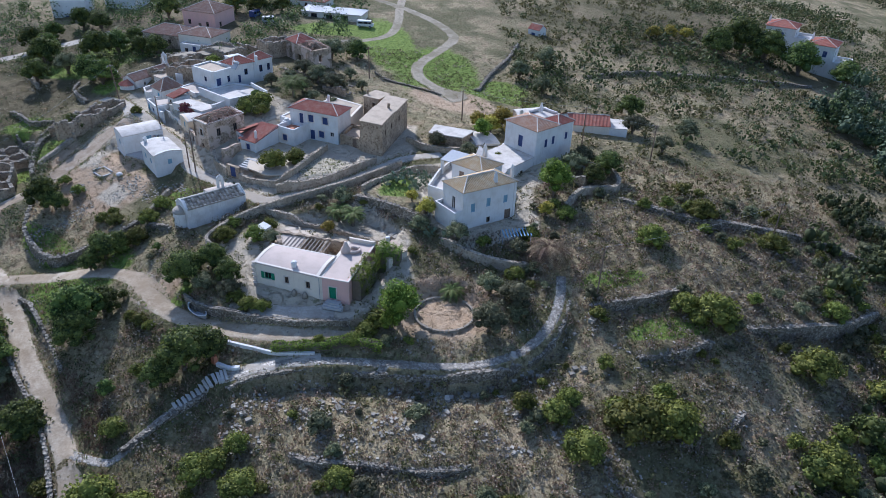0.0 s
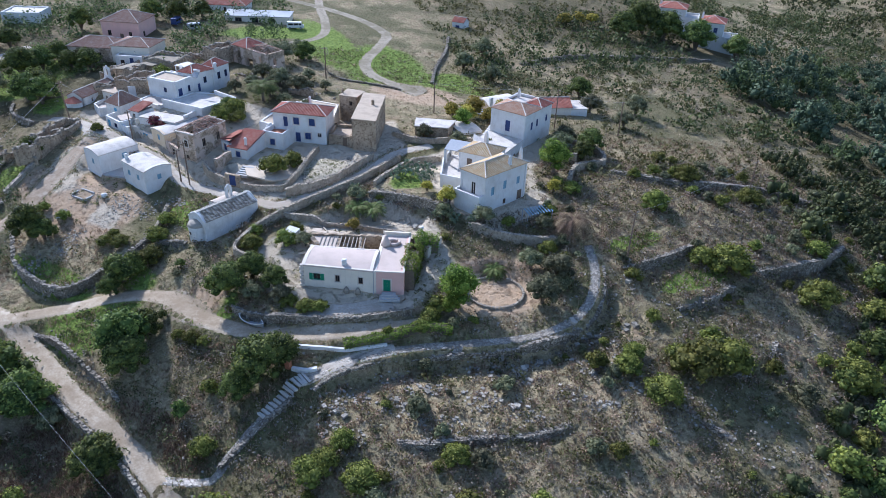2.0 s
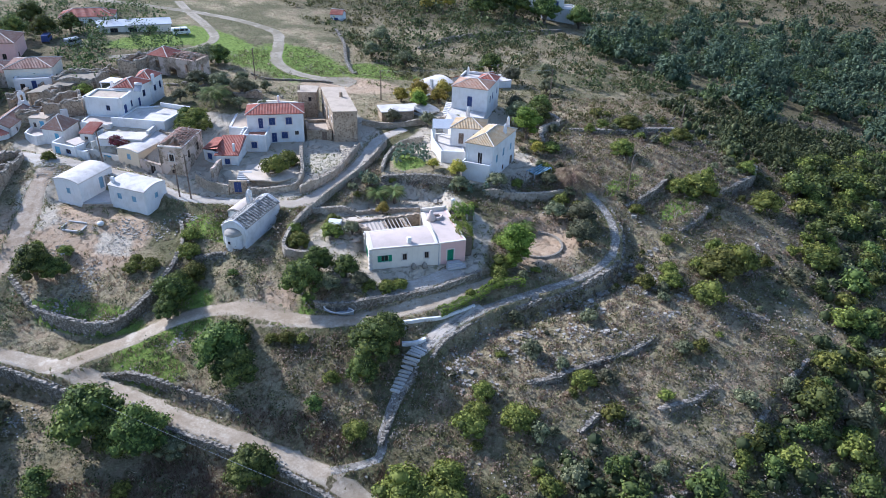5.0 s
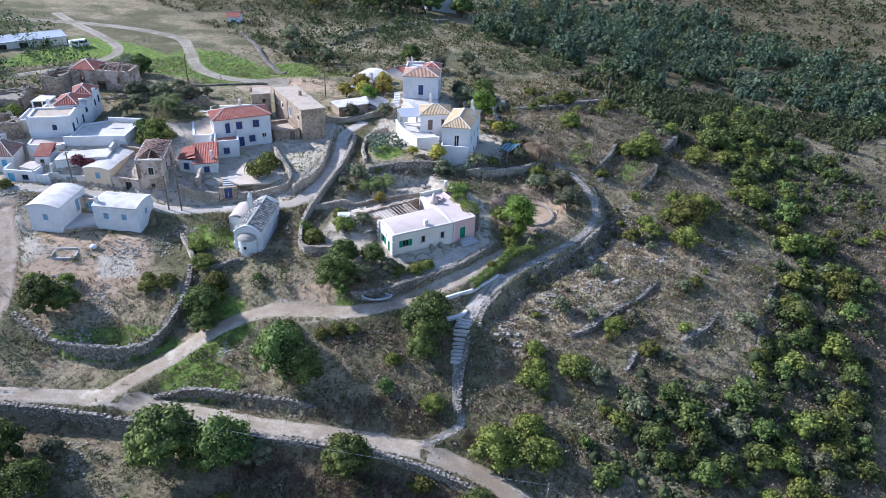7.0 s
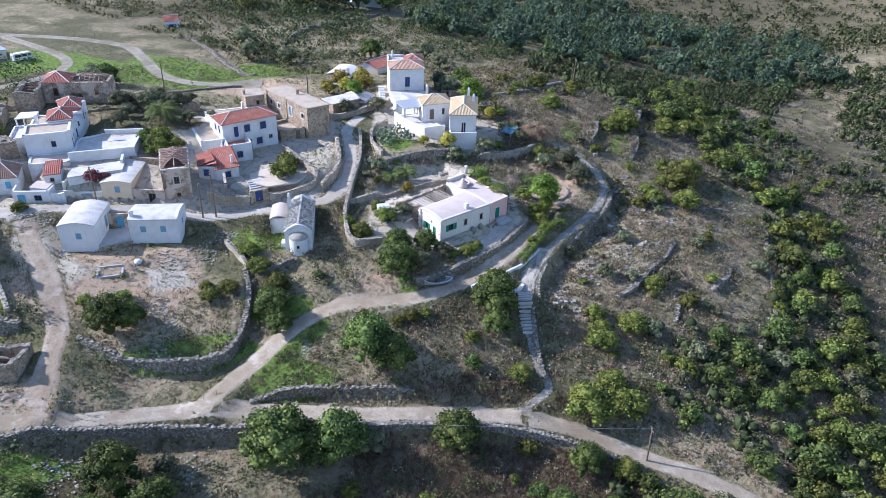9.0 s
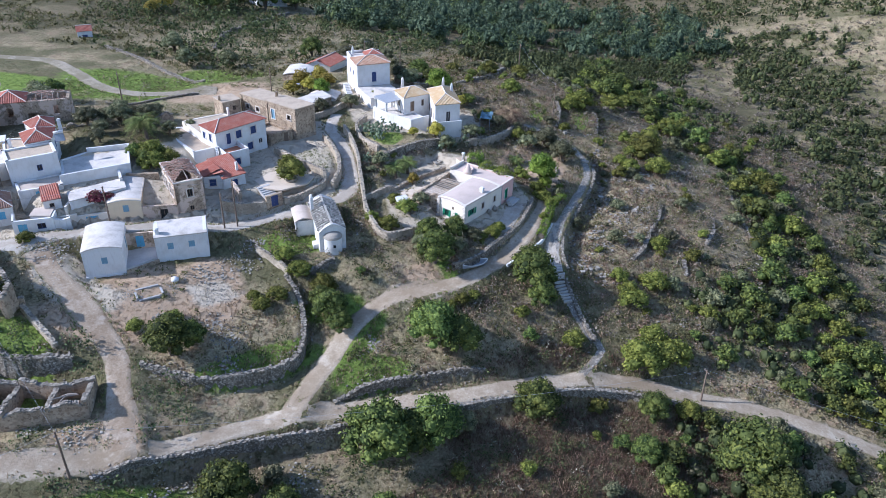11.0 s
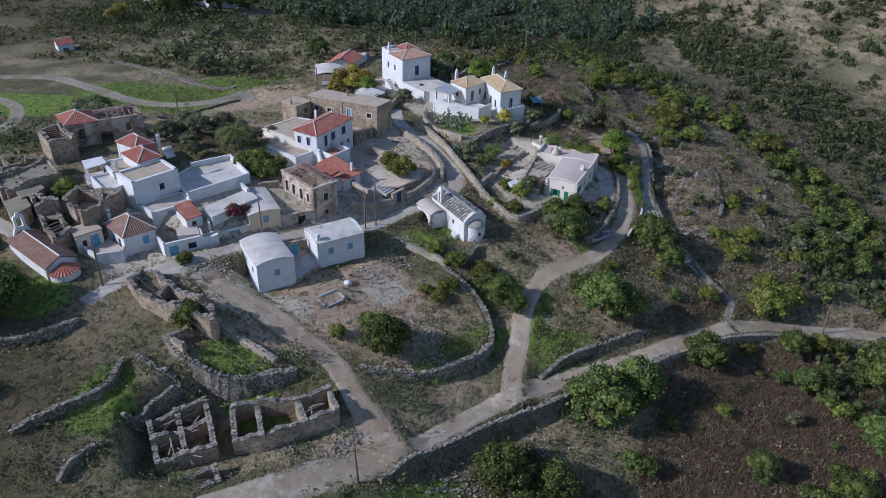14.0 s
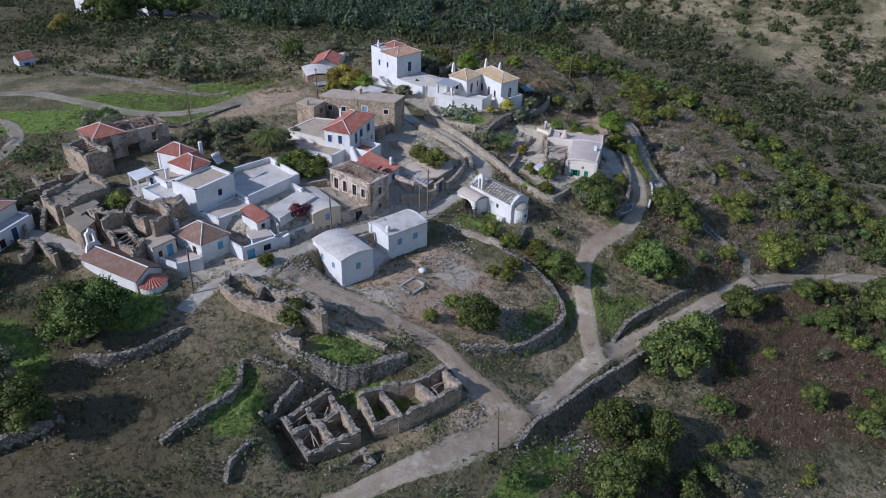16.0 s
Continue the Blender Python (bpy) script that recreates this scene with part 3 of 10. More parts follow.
# levelled platforms: corners, height, width of the slope round them
PLATFORMS = [
    ([(-67.5, 138.5), (-62.5, 132.5), (-53, 124.8), (-46, 128.5), (-58.5, 145.0)], 7.3, 3.0),
    ([(-45.5, 112.0), (-41.5, 107.5), (-35.0, 113.5), (-40.0, 119.0)], 6.6, 2.5),
    ([(-27.8, 92.8), (-27.2, 88.4), (-11.8, 85.2), (-7.5, 96.5), (-14, 100), (-25.5, 98.2)], 6.5, 2.0),
    ([(-39.5, 132.0), (-27.5, 120.0), (-21.5, 133.8), (-19.0, 136.5), (-27, 146), (-36, 140)], 11.0, 2.0),
    ([(-26.5, 119), (-13, 126.5), (-14.5, 131), (-20.5, 132.5)], 11.1, 1.6),
    ([(-15, 132), (-10, 130), (-5, 146), (-13, 152), (-16, 148)], 11.3, 2.5),
    ([(0.2, 107.5), (4.6, 101.8), (15.5, 108), (10.5, 114)], 10.1, 2.5),
    ([(12, 133), (19, 125.5), (28.5, 133), (21, 140)], 12.0, 3.0),
    ([(-12.5, 114.6), (-0.6, 107.6), (1.6, 118), (-5, 122)], 11.6, 1.5),
    ([(-16, 112), (-24, 107.2), (-16, 101.2), (-7, 101.8), (-6, 106)], 7.9, 1.5),
    ([(-4, 85), (-1, 90.5), (5, 91), (9, 86), (6, 81.5), (-1, 81)], 5.9, 2.0),
    ([(-12, 176), (8, 171), (19, 158), (15, 151), (-3, 158)], 11.2, 6.0),
    ([(-56.5, 163), (-49.5, 156.5), (-38.5, 168), (-46, 172)], 13.6, 3.0),
    ([(-61.5, 147.5), (-57.5, 141.8), (-51.5, 136.5), (-49.0, 138.5), (-52.0, 141.0), (-54.5, 144.6), (-58.5, 149.0)], 9.6, 1.2),
    ([(-69.5, 158.5), (-67.5, 151.5), (-61.8, 147.7), (-60.4, 149.6), (-59.2, 154.0), (-58.0, 159.0), (-61.0, 164.5), (-66.0, 166.5)], 10.8, 2.0),
    ([(-76.5, 163.0), (-71.0, 159.5), (-66.0, 168.0), (-64.5, 176.0), (-70.5, 177.0)], 11.7, 2.5),
    ([(-97, 142), (-90, 146), (-84.5, 140.5), (-80.5, 125), (-85.5, 121.5), (-95, 133)], 2.4, 2.5),
]


def terrain(x, y):
    h = natural(x, y)
    base = h.copy()
    for line, up, down, rise, thick in WALL_LINES:
        if up + down == 0:
            continue
        lo, hi = line.min(0) - 14, line.max(0) + 14
        w = (x > lo[0]) & (x < hi[0]) & (y > lo[1]) & (y < hi[1])
        if not w.any():
            continue
        d, a, s = near_line(x[w], y[w], line)
        mid = line[len(line) // 2]
        t = line[len(line) // 2 + 1] - line[len(line) // 2 - 1]
        left = np.array((-t[1], t[0])) / np.linalg.norm(t)
        g = natural(mid[0] + 3 * left[0], mid[1] + 3 * left[1]) - natural(mid[0] - 3 * left[0], mid[1] - 3 * left[1])
        s = s * (1 if g > 0 else -1)
        fade = np.exp(-d / 5.0) * np.clip(np.minimum(a, 1 - a) * 8, 0, 1)
        h[w] += np.where(s > 0, up, -down) * fade
    for poly, z, soft in PLATFORMS:
        d = inside_dist(x, y, poly)
        k = np.clip(1 - d / soft, 0, 1)
        k = k * k * (3 - 2 * k)
        h = h * (1 - k) + z * k
    for name, line, width, m in ROAD_LINES:
        lo, hi = line.min(0) - 6, line.max(0) + 6
        w = (x > lo[0]) & (x < hi[0]) & (y > lo[1]) & (y < hi[1])
        if not w.any():
            continue
        d, a, s = near_line(x[w], y[w], line)
        lev = np.interp(a * (len(line) - 1), np.arange(len(line)), road_level(line))
        k = np.clip(1 - (d - width * 0.55) / 1.6, 0, 1)
        h[w] = h[w] * (1 - k) + lev * k
    return h


def spread(core0, core1, step, lo, hi):
    a = list(np.arange(core0, core1 + 1e-6, step))
    for end, sign in ((hi, 1), (lo, -1)):
        s = step
        while (a[-1] if sign > 0 else a[0]) * sign < end * sign:
            s *= 1.09
            v = (a[-1] if sign > 0 else a[0]) + sign * s
            a = a + [v] if sign > 0 else [v] + a
    return np.array(a)


GX, GY = spread(-104, 74, 0.85, -2500, 2500), spread(36, 186, 0.85, -2500, 2500)
MX, MY = np.meshgrid(GX, GY, indexing="ij")
GH = terrain(MX.ravel(), MY.ravel()).reshape(MX.shape)


def gz(x, y):
    """Height of the ground."""
    x, y = np.asarray(x, float), np.asarray(y, float)
    i = np.clip(np.searchsorted(GX, x) - 1, 0, len(GX) - 2)
    j = np.clip(np.searchsorted(GY, y) - 1, 0, len(GY) - 2)
    u, v = (x - GX[i]) / (GX[i + 1] - GX[i]), (y - GY[j]) / (GY[j + 1] - GY[j])
    return (GH[i, j] * (1 - u) * (1 - v) + GH[i + 1, j] * u * (1 - v) + GH[i, j + 1] * (1 - u) * v + GH[i + 1, j + 1] * u * v)


# ---- geometry helpers ----
PLACED = {}


class Geo:
    def __init__(self):
        self.v, self.f = [], []

    def quad(self, *pts):
        n = len(self.v)
        self.v += [tuple(p) for p in pts]
        self.f.append(tuple(range(n, n + len(pts))))

    def prism(self, poly, z0, z1, cap=True):
        """An upright prism over a counter-clockwise outline; z1 may be one height a corner."""
        n, k = len(self.v), len(poly)
        tops = z1 if isinstance(z1, (list, tuple)) else [z1] * k
        bots = z0 if isinstance(z0, (list, tuple)) else [z0] * k
        self.v += [(p[0], p[1], b) for p, b in zip(poly, bots)] + [(p[0], p[1], t) for p, t in zip(poly, tops)]
        for i in range(k):
            j = (i + 1) % k
            self.f.append((n + i, n + j, n + k + j, n + k + i))
        if cap:
            self.f.append(tuple(range(n + k, n + 2 * k)))
            self.f.append(tuple(range(n + k - 1, n - 1, -1)))

    def box(self, c, d, ang=0.0, taper=1.0):
        """A box centred at c with edges d, turned by ang (radians) about z; taper shrinks its top."""
        n = len(self.v)
        ca, sa = math.cos(ang), math.sin(ang)
        for z, s in ((-0.5, 1.0), (0.5, taper)):
            for x, y in ((-0.5, -0.5), (0.5, -0.5), (0.5, 0.5), (-0.5, 0.5)):
                px, py = x * d[0] * s, y * d[1] * s
                self.v.append((c[0] + px * ca - py * sa, c[1] + px * sa + py * ca, c[2] + z * d[2]))
        for f in ((0, 3, 2, 1), (4, 5, 6, 7), (0, 1, 5, 4), (1, 2, 6, 5), (2, 3, 7, 6), (3, 0, 4, 7)):
            self.f.append(tuple(n + i for i in f))

    def tube(self, pts, radii, sides=8, cap=True):
        """A round bar along points."""
        n = len(self.v)
        pts = [Vector(p) for p in pts]
        for i, p in enumerate(pts):
            t = (pts[min(i + 1, len(pts) - 1)] - pts[max(i - 1, 0)]).normalized()
            a = t.orthogonal().normalized()
            b = t.cross(a)
            r = radii[i] if isinstance(radii, (list, tuple)) else radii
            for k in range(sides):
                w = 2 * math.pi * k / sides
                self.v.append(tuple(p + r * (math.cos(w) * a + math.sin(w) * b)))
        for i in range(len(pts) - 1):
            for k in range(sides):
                j = (k + 1) % sides
                self.f.append((n + i * sides + k, n + i * sides + j, n + (i + 1) * sides + j, n + (i + 1) * sides + k))
        if cap:
            self.f.append(tuple(n + k for k in range(sides - 1, -1, -1)))
            m = n + (len(pts) - 1) * sides
            self.f.append(tuple(m + k for k in range(sides)))

    def mesh(self, name, material, smooth=False):
        me = bpy.data.meshes.new(name)
        me.from_pydata(self.v, [], self.f)
        me.materials.append(material)
        if smooth:
            me.polygons.foreach_set("use_smooth", [True] * len(me.polygons))
        me.update()
        return me


def thing(name, place, label, category, group="", kind=""):
    ob = new(name)
    ob.location = place
    ob.empty_display_size = 0.5
    PLACED[ob] = Matrix.Translation(place)
    return tagged(ob, label, category, group, kind)


def part(name, geo, material, parent=None, label="", smooth=False):
    """One mesh object, in world places, under its thing or part."""
    me = geo if isinstance(geo, bpy.types.Mesh) else geo.mesh(name, material, smooth)
    ob = new(name, me)
    PLACED[ob] = Matrix.Identity(4)
    if parent:
        ob.parent = parent
        ob.matrix_parent_inverse = PLACED[parent].inverted()
    if label:
        ob["label"] = label
    return ob


# ---- ground and roads ----
def zone(x, y, cx, cy, rx, ry, ang=0.0):
    c, s = math.cos(radians(ang)), math.sin(radians(ang))
    u, v = (x - cx) * c + (y - cy) * s, -(x - cx) * s + (y - cy) * c
    return np.clip(1.3 - np.hypot(u / rx, v / ry) * 0.9, 0, 1)


GREEN = [(-20.5, 124, 4.5, 5.5, 60), (-67.6, 108.6, 8.5, 2.3, -40), (-44, 116, 3.2, 6, 40), (-62, 94.5, 5.5, 2.6, -52), (-80.5, 137, 5.0, 3.0, 70),
         (-85.5, 133.5, 2.0, 5, -25), (-95, 113.5, 9, 2.2, -45), (0, 186, 10, 17, 0), (14, 176, 9, 7, 0), (-14, 205, 7, 22, 10), (16, 168, 9, 4, -20),
         (-64, 140.5, 3, 1.2, -50), (-54, 105, 2.2, 5, 40), (-5, 117, 5, 3, 40), (-40.5, 91, 3.5, 2.2, 20), (-90, 150, 5, 3, 0), (-77, 166, 4, 4, 0),
         (-90, 180, 9, 7, 0), (35, 83, 6, 2, 10), (28, 92, 5, 2, 10), (-59, 97.6, 7, 1.6, -5), (-30, 215, 12, 6, 0), (-86, 188, 12, 8, 30)]
BARE = [(-66, 128, 8, 9, 0), (-60, 122, 7, 5, 40), (-72, 130, 4, 10, 20), (4, 164, 12, 6, -40), (-42.5, 94, 3.6, 3, 0), (2.5, 87, 9, 6.5, 0),
        (-88, 119, 6, 4, -45), (-27, 128, 3, 5, 20), (-24, 128, 1, 1, 0)]
DRY = [(0, 66, 22, 10, 0), (45, 97, 25, 15, 10), (74, 114, 26, 20, 20), (40, 125, 18, 12, 0), (-64, 112, 9, 6, -40),
       (78, 2, 13, 6, 10), (-46, 77, 8, 4, -40), (120, -20, 16, 7, 15), (150, 235, 50, 14, 30), (60, 205, 30, 9, -10)]


# overgrown ground: leaf litter, low dark scrub, and shade painted into the colour
WOODLAND_AND_SHADE = [(-33, 198, 13, 9, 0), (-16, 205, 10, 8, 0), (-46, 192, 7, 5, 0), (-28, 163, 8, 12, 0), (180, 150, 80, 75, 0), (330, 150, 110, 170, 0), (90, 46, 34, 14, 25), (20, 30, 40, 11, 12), (90, 240, 60, 40, 0), (-90, 200, 60, 30, 0), (-62, 60, 20, 20, 0), (-98, 166, 22, 24, 0), (-94, 98, 15, 16, -30), (-76, 74, 14, 10, -40)]

COURTS = [
    [(-70.2, 145.8), (-62.8, 142.4), (-66.4, 137.4), (-67.6, 131.2), (-70.6, 130.8), (-73.0, 138.6)],
    [(-61.2, 125.0), (-57.6, 121.2), (-58.8, 117.8), (-63.6, 121.2)],
    [(-72, 158), (-60, 144), (-47, 128), (-36, 119), (-28, 113), (-10, 122), (-4, 130), (-4, 146), (-16, 152), (-30, 150), (-44, 160), (-58, 172)],
    [(-5, 123), (0, 106), (6, 99), (18, 104), (18, 118), (28, 130), (20, 140), (8, 132)],
    [(-36, 102), (-23, 109), (-12, 114), (-4, 104), (-3, 92), (-12, 84), (-30, 87)],
]


def ground_sheet():
    nx, ny = MX.shape
    me = bpy.data.meshes.new("ground")
    rng = np.random.default_rng(5)
    rough = rng.normal(0, 0.05, MX.shape)
    for name, line, width, m in ROAD_LINES:
        d, a, s = near_line(MX.ravel(), MY.ravel(), line)
        rough *= np.where(d.reshape(MX.shape) < width * 0.5 + 0.9, 0.0, 1.0)
    v = np.stack([MX, MY, GH + rough], -1).reshape(-1, 3)
    i, j = np.meshgrid(np.arange(nx - 1), np.arange(ny - 1), indexing="ij")
    a = (i * ny + j).ravel()
    f = np.stack([a, a + ny, a + ny + 1, a + 1], -1)
    me.vertices.add(len(v))
    me.vertices.foreach_set("co", v.ravel())
    me.loops.add(f.size)
    me.loops.foreach_set("vertex_index", f.ravel())
    me.polygons.add(len(f))
    me.polygons.foreach_set("loop_start", np.arange(0, f.size, 4))
    me.polygons.foreach_set("use_smooth", np.ones(len(f), bool))
    me.update()
    for key, spots in (("green", GREEN), ("bare", BARE), ("dry", DRY), ("wood", WOODLAND_AND_SHADE)):
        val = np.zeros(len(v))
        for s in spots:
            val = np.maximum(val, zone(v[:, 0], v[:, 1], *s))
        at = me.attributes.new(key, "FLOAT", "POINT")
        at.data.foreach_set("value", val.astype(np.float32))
    val = np.zeros(len(v))
    for poly in COURTS:
        val = np.maximum(val, np.clip(0.6 - inside_dist(v[:, 0], v[:, 1], poly) / 2.5, 0, 1))
    at = me.attributes.new("court", "FLOAT", "POINT")
    at.data.foreach_set("value", val.astype(np.float32))
    me.materials.append(GROUND)
    ob = new("ground", me)
    tagged(ob, "dry Mediterranean hillside of brown earth, grass and stones", "ground", kind="structure")


ground_sheet()


# where the tracks widen: centre, reach, extra width
BULGES = [(-45.0, 93.6, 7.0, 2.8), (-93.0, 123.5, 9.0, 2.4), (-86.5, 117.5, 6.0, 2.4), (-72.0, 133.0, 8.0, 1.2), (-26.5, 114.8, 5.0, 1.4), (-66.0, 150.5, 6.0, 1.8), (3.0, 167.0, 9.0, 5.0)]


def road_strip(name, line, width, material, label):
    g = Geo()
    rng = random.Random(name)
    n = len(line)
    across = 7
    for i, p in enumerate(line):
        t = line[min(i + 1, n - 1)] - line[max(i - 1, 0)]
        t = t / np.linalg.norm(t)
        left = np.array((-t[1], t[0]))
        here = width + sum(e * max(0.0, 1 - math.hypot(p[0] - bx, p[1] - by) / reach) for bx, by, reach, e in BULGES)
        for k in range(across):
            w = (k / (across - 1) - 0.5) * here * 1.25
            if k in (0, across - 1):
                w *= 1 + rng.uniform(-0.22, 0.25)
            q = p + left * w
            edge = -0.16 if k in (0, across - 1) else 0.05 + rng.uniform(-0.02, 0.02)
            g.v.append((q[0], q[1], float(gz(q[0], q[1])) + edge))
    for i in range(n - 1):
        for k in range(across - 1):
            a = i * across + k
            g.f.append((a, a + across, a + across + 1, a + 1))
    ob = part(name, g, material, smooth=True)
    at = ob.data.attributes.new("across", "FLOAT", "POINT")
    at.data.foreach_set("value", np.tile(np.arange(across) / (across - 1), n).astype(np.float32))
    tagged(ob, label, "road", kind="structure")


ROAD_LABEL = {"lower_road": "pale dirt road below the village", "village_road": "dirt road climbing to the pink house",
              "twin_track": "dirt track up to the white twin houses", "village_street": "narrow concrete street between the houses",
              "far_track": "field track across the green meadow", "upper_track": "field track branching over the meadow",
              "hill_path": "cobbled path curving round the hillside", "stone_steps_path": "steep stone path down the slope",
              "path_landing": "pale paved landing at the top of the stone steps", "terrace_paving": "grey paving in front of the pink house", "church_alley": "paved alley climbing behind the church", "coast_lane": "grey lane between garden walls"}
for name, line, width, m in ROAD_LINES:
    road_strip(name, line, width, m, ROAD_LABEL[name])


def stone_block(g, c, d, ang, rng):
    """One rough stone: a box with its corners shaken."""
    n = len(g.v)
    ca, sa = math.cos(ang), math.sin(ang)
    for z in (-0.5, 0.5):
        for x, y in ((-0.5, -0.5), (0.5, -0.5), (0.5, 0.5), (-0.5, 0.5)):
            px, py, pz = (x * d[0] * rng.uniform(0.75, 1.15), y * d[1] * rng.uniform(0.75, 1.15), z * d[2] * rng.uniform(0.75, 1.15))
            g.v.append((c[0] + px * ca - py * sa, c[1] + px * sa + py * ca, c[2] + pz))
    for f in ((0, 3, 2, 1), (4, 5, 6, 7), (0, 1, 5, 4), (1, 2, 6, 5), (2, 3, 7, 6), (3, 0, 4, 7)):
        g.f.append(tuple(n + i for i in f))


def dry_wall(line, up, down, rise, thick, seed):
    """A rubble wall along a line: uneven faces, a broken crest of loose stones, and a few fallen at its foot."""
    rng = random.Random(seed)
    g, crest = Geo(), Geo()
    fine = smooth_line(line, 0.45)
    tidy = rise >= 0.7
    rows = 4
    last = None
    for i in range(len(fine)):
        a = fine[i]
        t = fine[min(i + 1, len(fine) - 1)] - fine[max(i - 1, 0)]
        t = t / (np.linalg.norm(t) + 1e-9)
        left = np.array((-t[1], t[0]))
        ang = math.atan2(t[1], t[0])
        sides = [float(gz(*(a + left * s * (thick / 2 + 0.5)))) for s in (-1, 1)]
        hi, lo = max(sides), min(sides) - 0.3
        worn = 0.5 + 0.5 * math.sin(i * 0.17 + seed * 1.7) * math.sin(i * 0.061 + seed)
        ruined = 0.7 if rise <= 0.3 else 0.12 if tidy else 0.3
        top = lo + 0.3 + (hi + rise - lo - 0.3) * (1 - ruined * worn * rng.uniform(0.6, 1.0)) + rng.uniform(-0.05, 0.05)
        if rise <= 0.3 and worn > 0.86:
            last = None
            continue
        j = 0.03 if tidy else 0.09
        base = len(g.v)
        for s in (-1, 1):
            for k in range(rows):
                f = k / (rows - 1)
                q = a + left * s * (thick * (0.58 - 0.12 * f) + rng.uniform(-j, j)) + t * rng.uniform(-j, j)
                g.v.append((q[0], q[1], lo + (top - lo) * f + (rng.uniform(-j, j) if f else 0)))
        if last is None:
            g.f.append((base, base + rows, base + 2 * rows - 1, base + rows - 1))
        else:
            for k in range(rows - 1):
                g.f.append((last + k, base + k, base + k + 1, last + k + 1))
                g.f.append((base + rows + k, last + rows + k, last + rows + k + 1, base + rows + k + 1))
            g.f.append((last + rows - 1, base + rows - 1, base + 2 * rows - 1, last + 2 * rows - 1))
        last = base
        for m in range(2 if tidy else 4):
            o = left * rng.uniform(-0.42, 0.42) * thick + t * rng.uniform(-0.2, 0.2)
            big = rng.uniform(0.16, 0.34) if tidy else rng.uniform(0.2, 0.42)
            stone_block(crest, (a[0] + o[0], a[1] + o[1], top + rng.uniform(-0.05, 0.06)), (big, big * rng.uniform(0.6, 1), big * rng.uniform(0.35, 0.6)), ang + rng.uniform(-0.6, 0.6), rng)
        if not tidy and rng.random() < 0.7:
            s = rng.choice((-1, 1))
            q = a + left * s * (thick * 0.6 + rng.uniform(0.1, 0.9))
            stone_block(crest, (q[0], q[1], float(gz(q[0], q[1])) + 0.05), (rng.uniform(0.15, 0.35), 0.22, 0.2), rng.uniform(0, 3), rng)
    g.f.append((last, last + rows - 1, last + 2 * rows - 1, last + rows)) if last is not None else None
    ob = part("dry_stone_wall", g, YARD_STONE if tidy else DRY_FACE)
    tagged(ob, "pale mortared stone wall round a village yard" if tidy else "dry-stone wall of rough grey limestone along a terrace", "stone wall", "yard walls" if tidy else "dry-stone walls", "structure")
    part("crest", crest, RUBBLE, ob)


for i, w in enumerate(WALL_LINES):
    dry_wall(*w, i)

# ---- building helpers ----
ROOF_TAN = plaster("tan_screed_roof", (0.50, 0.42, 0.34), (0.34, 0.28, 0.22), 0.7)
EARTH_ROOF = plaster("earth_roof", (0.27, 0.225, 0.16), (0.15, 0.125, 0.085), 0.9)


def xy(p):
    return np.array(p[:2], float)


def offset(poly, d):
    """The outline pushed outwards by d (counter-clockwise outline)."""
    out, n = [], len(poly)
    for i in range(n):
        a, b, c = xy(poly[i - 1]), xy(poly[i]), xy(poly[(i + 1) % n])
        t1, t2 = (b - a) / np.linalg.norm(b - a), (c - b) / np.linalg.norm(c - b)
        n1, n2 = np.array((t1[1], -t1[0])), np.array((t2[1], -t2[0]))
        m = (n1 + n2) / (1 + n1 @ n2)
        out.append(tuple(b + m * d))
    return out


def wall_panel(p0, p1, z0, z1, thick, holes=(), top=None):
    """A wall from p0 to p1, its outside to the right, with holes (s0, s1, h0, h1) through it. top(s) lifts its upper edge."""
    g = Geo()
    p0, p1 = xy(p0), xy(p1)
    length = float(np.linalg.norm(p1 - p0))
    t = (p1 - p0) / length
    inn = np.array((-t[1], t[0])) * thick
    ss = sorted({0.0, length, *[h[0] for h in holes], *[h[1] for h in holes]})
    zs = sorted({z0, z1, *[h[2] for h in holes], *[h[3] for h in holes]})

    def at(s, z, deep):
        q = p0 + t * s + inn * deep
        return (q[0], q[1], z)

    def solid(i, j):
        if not (0 <= i < len(ss) - 1 and 0 <= j < len(zs) - 1):
            return False
        s, z = (ss[i] + ss[i + 1]) / 2, (zs[j] + zs[j + 1]) / 2
        return not any(h[0] < s < h[1] and h[2] < z < h[3] for h in holes)
    for i in range(len(ss) - 1):
        for j in range(len(zs) - 1):
            if not solid(i, j):
                continue
            a, b, c, d = ss[i], ss[i + 1], zs[j], zs[j + 1]
            g.quad(at(a, c, 0), at(b, c, 0), at(b, d, 0), at(a, d, 0))
            g.quad(at(b, c, 1), at(a, c, 1), at(a, d, 1), at(b, d, 1))
            if not solid(i - 1, j):
                g.quad(at(a, c, 1), at(a, c, 0), at(a, d, 0), at(a, d, 1))
            if not solid(i + 1, j):
                g.quad(at(b, c, 0), at(b, c, 1), at(b, d, 1), at(b, d, 0))
            if not solid(i, j - 1):
                g.quad(at(a, c, 1), at(b, c, 1), at(b, c, 0), at(a, c, 0))
            if not solid(i, j + 1) and (top is None or j < len(zs) - 2):
                g.quad(at(a, d, 0), at(b, d, 0), at(b, d, 1), at(a, d, 1))
    if top:
        n = 20
        for k in range(n):
            a, b = length * k / n, length * (k + 1) / n
            za, zb = z1 + top(a / length), z1 + top(b / length)
            g.quad(at(a, z1, 0), at(b, z1, 0), at(b, zb, 0), at(a, za, 0))
            g.quad(at(b, z1, 1), at(a, z1, 1), at(a, za, 1), at(b, zb, 1))
            g.quad(at(a, za, 0), at(b, zb, 0), at(b, zb, 1), at(a, za, 1))
    return g


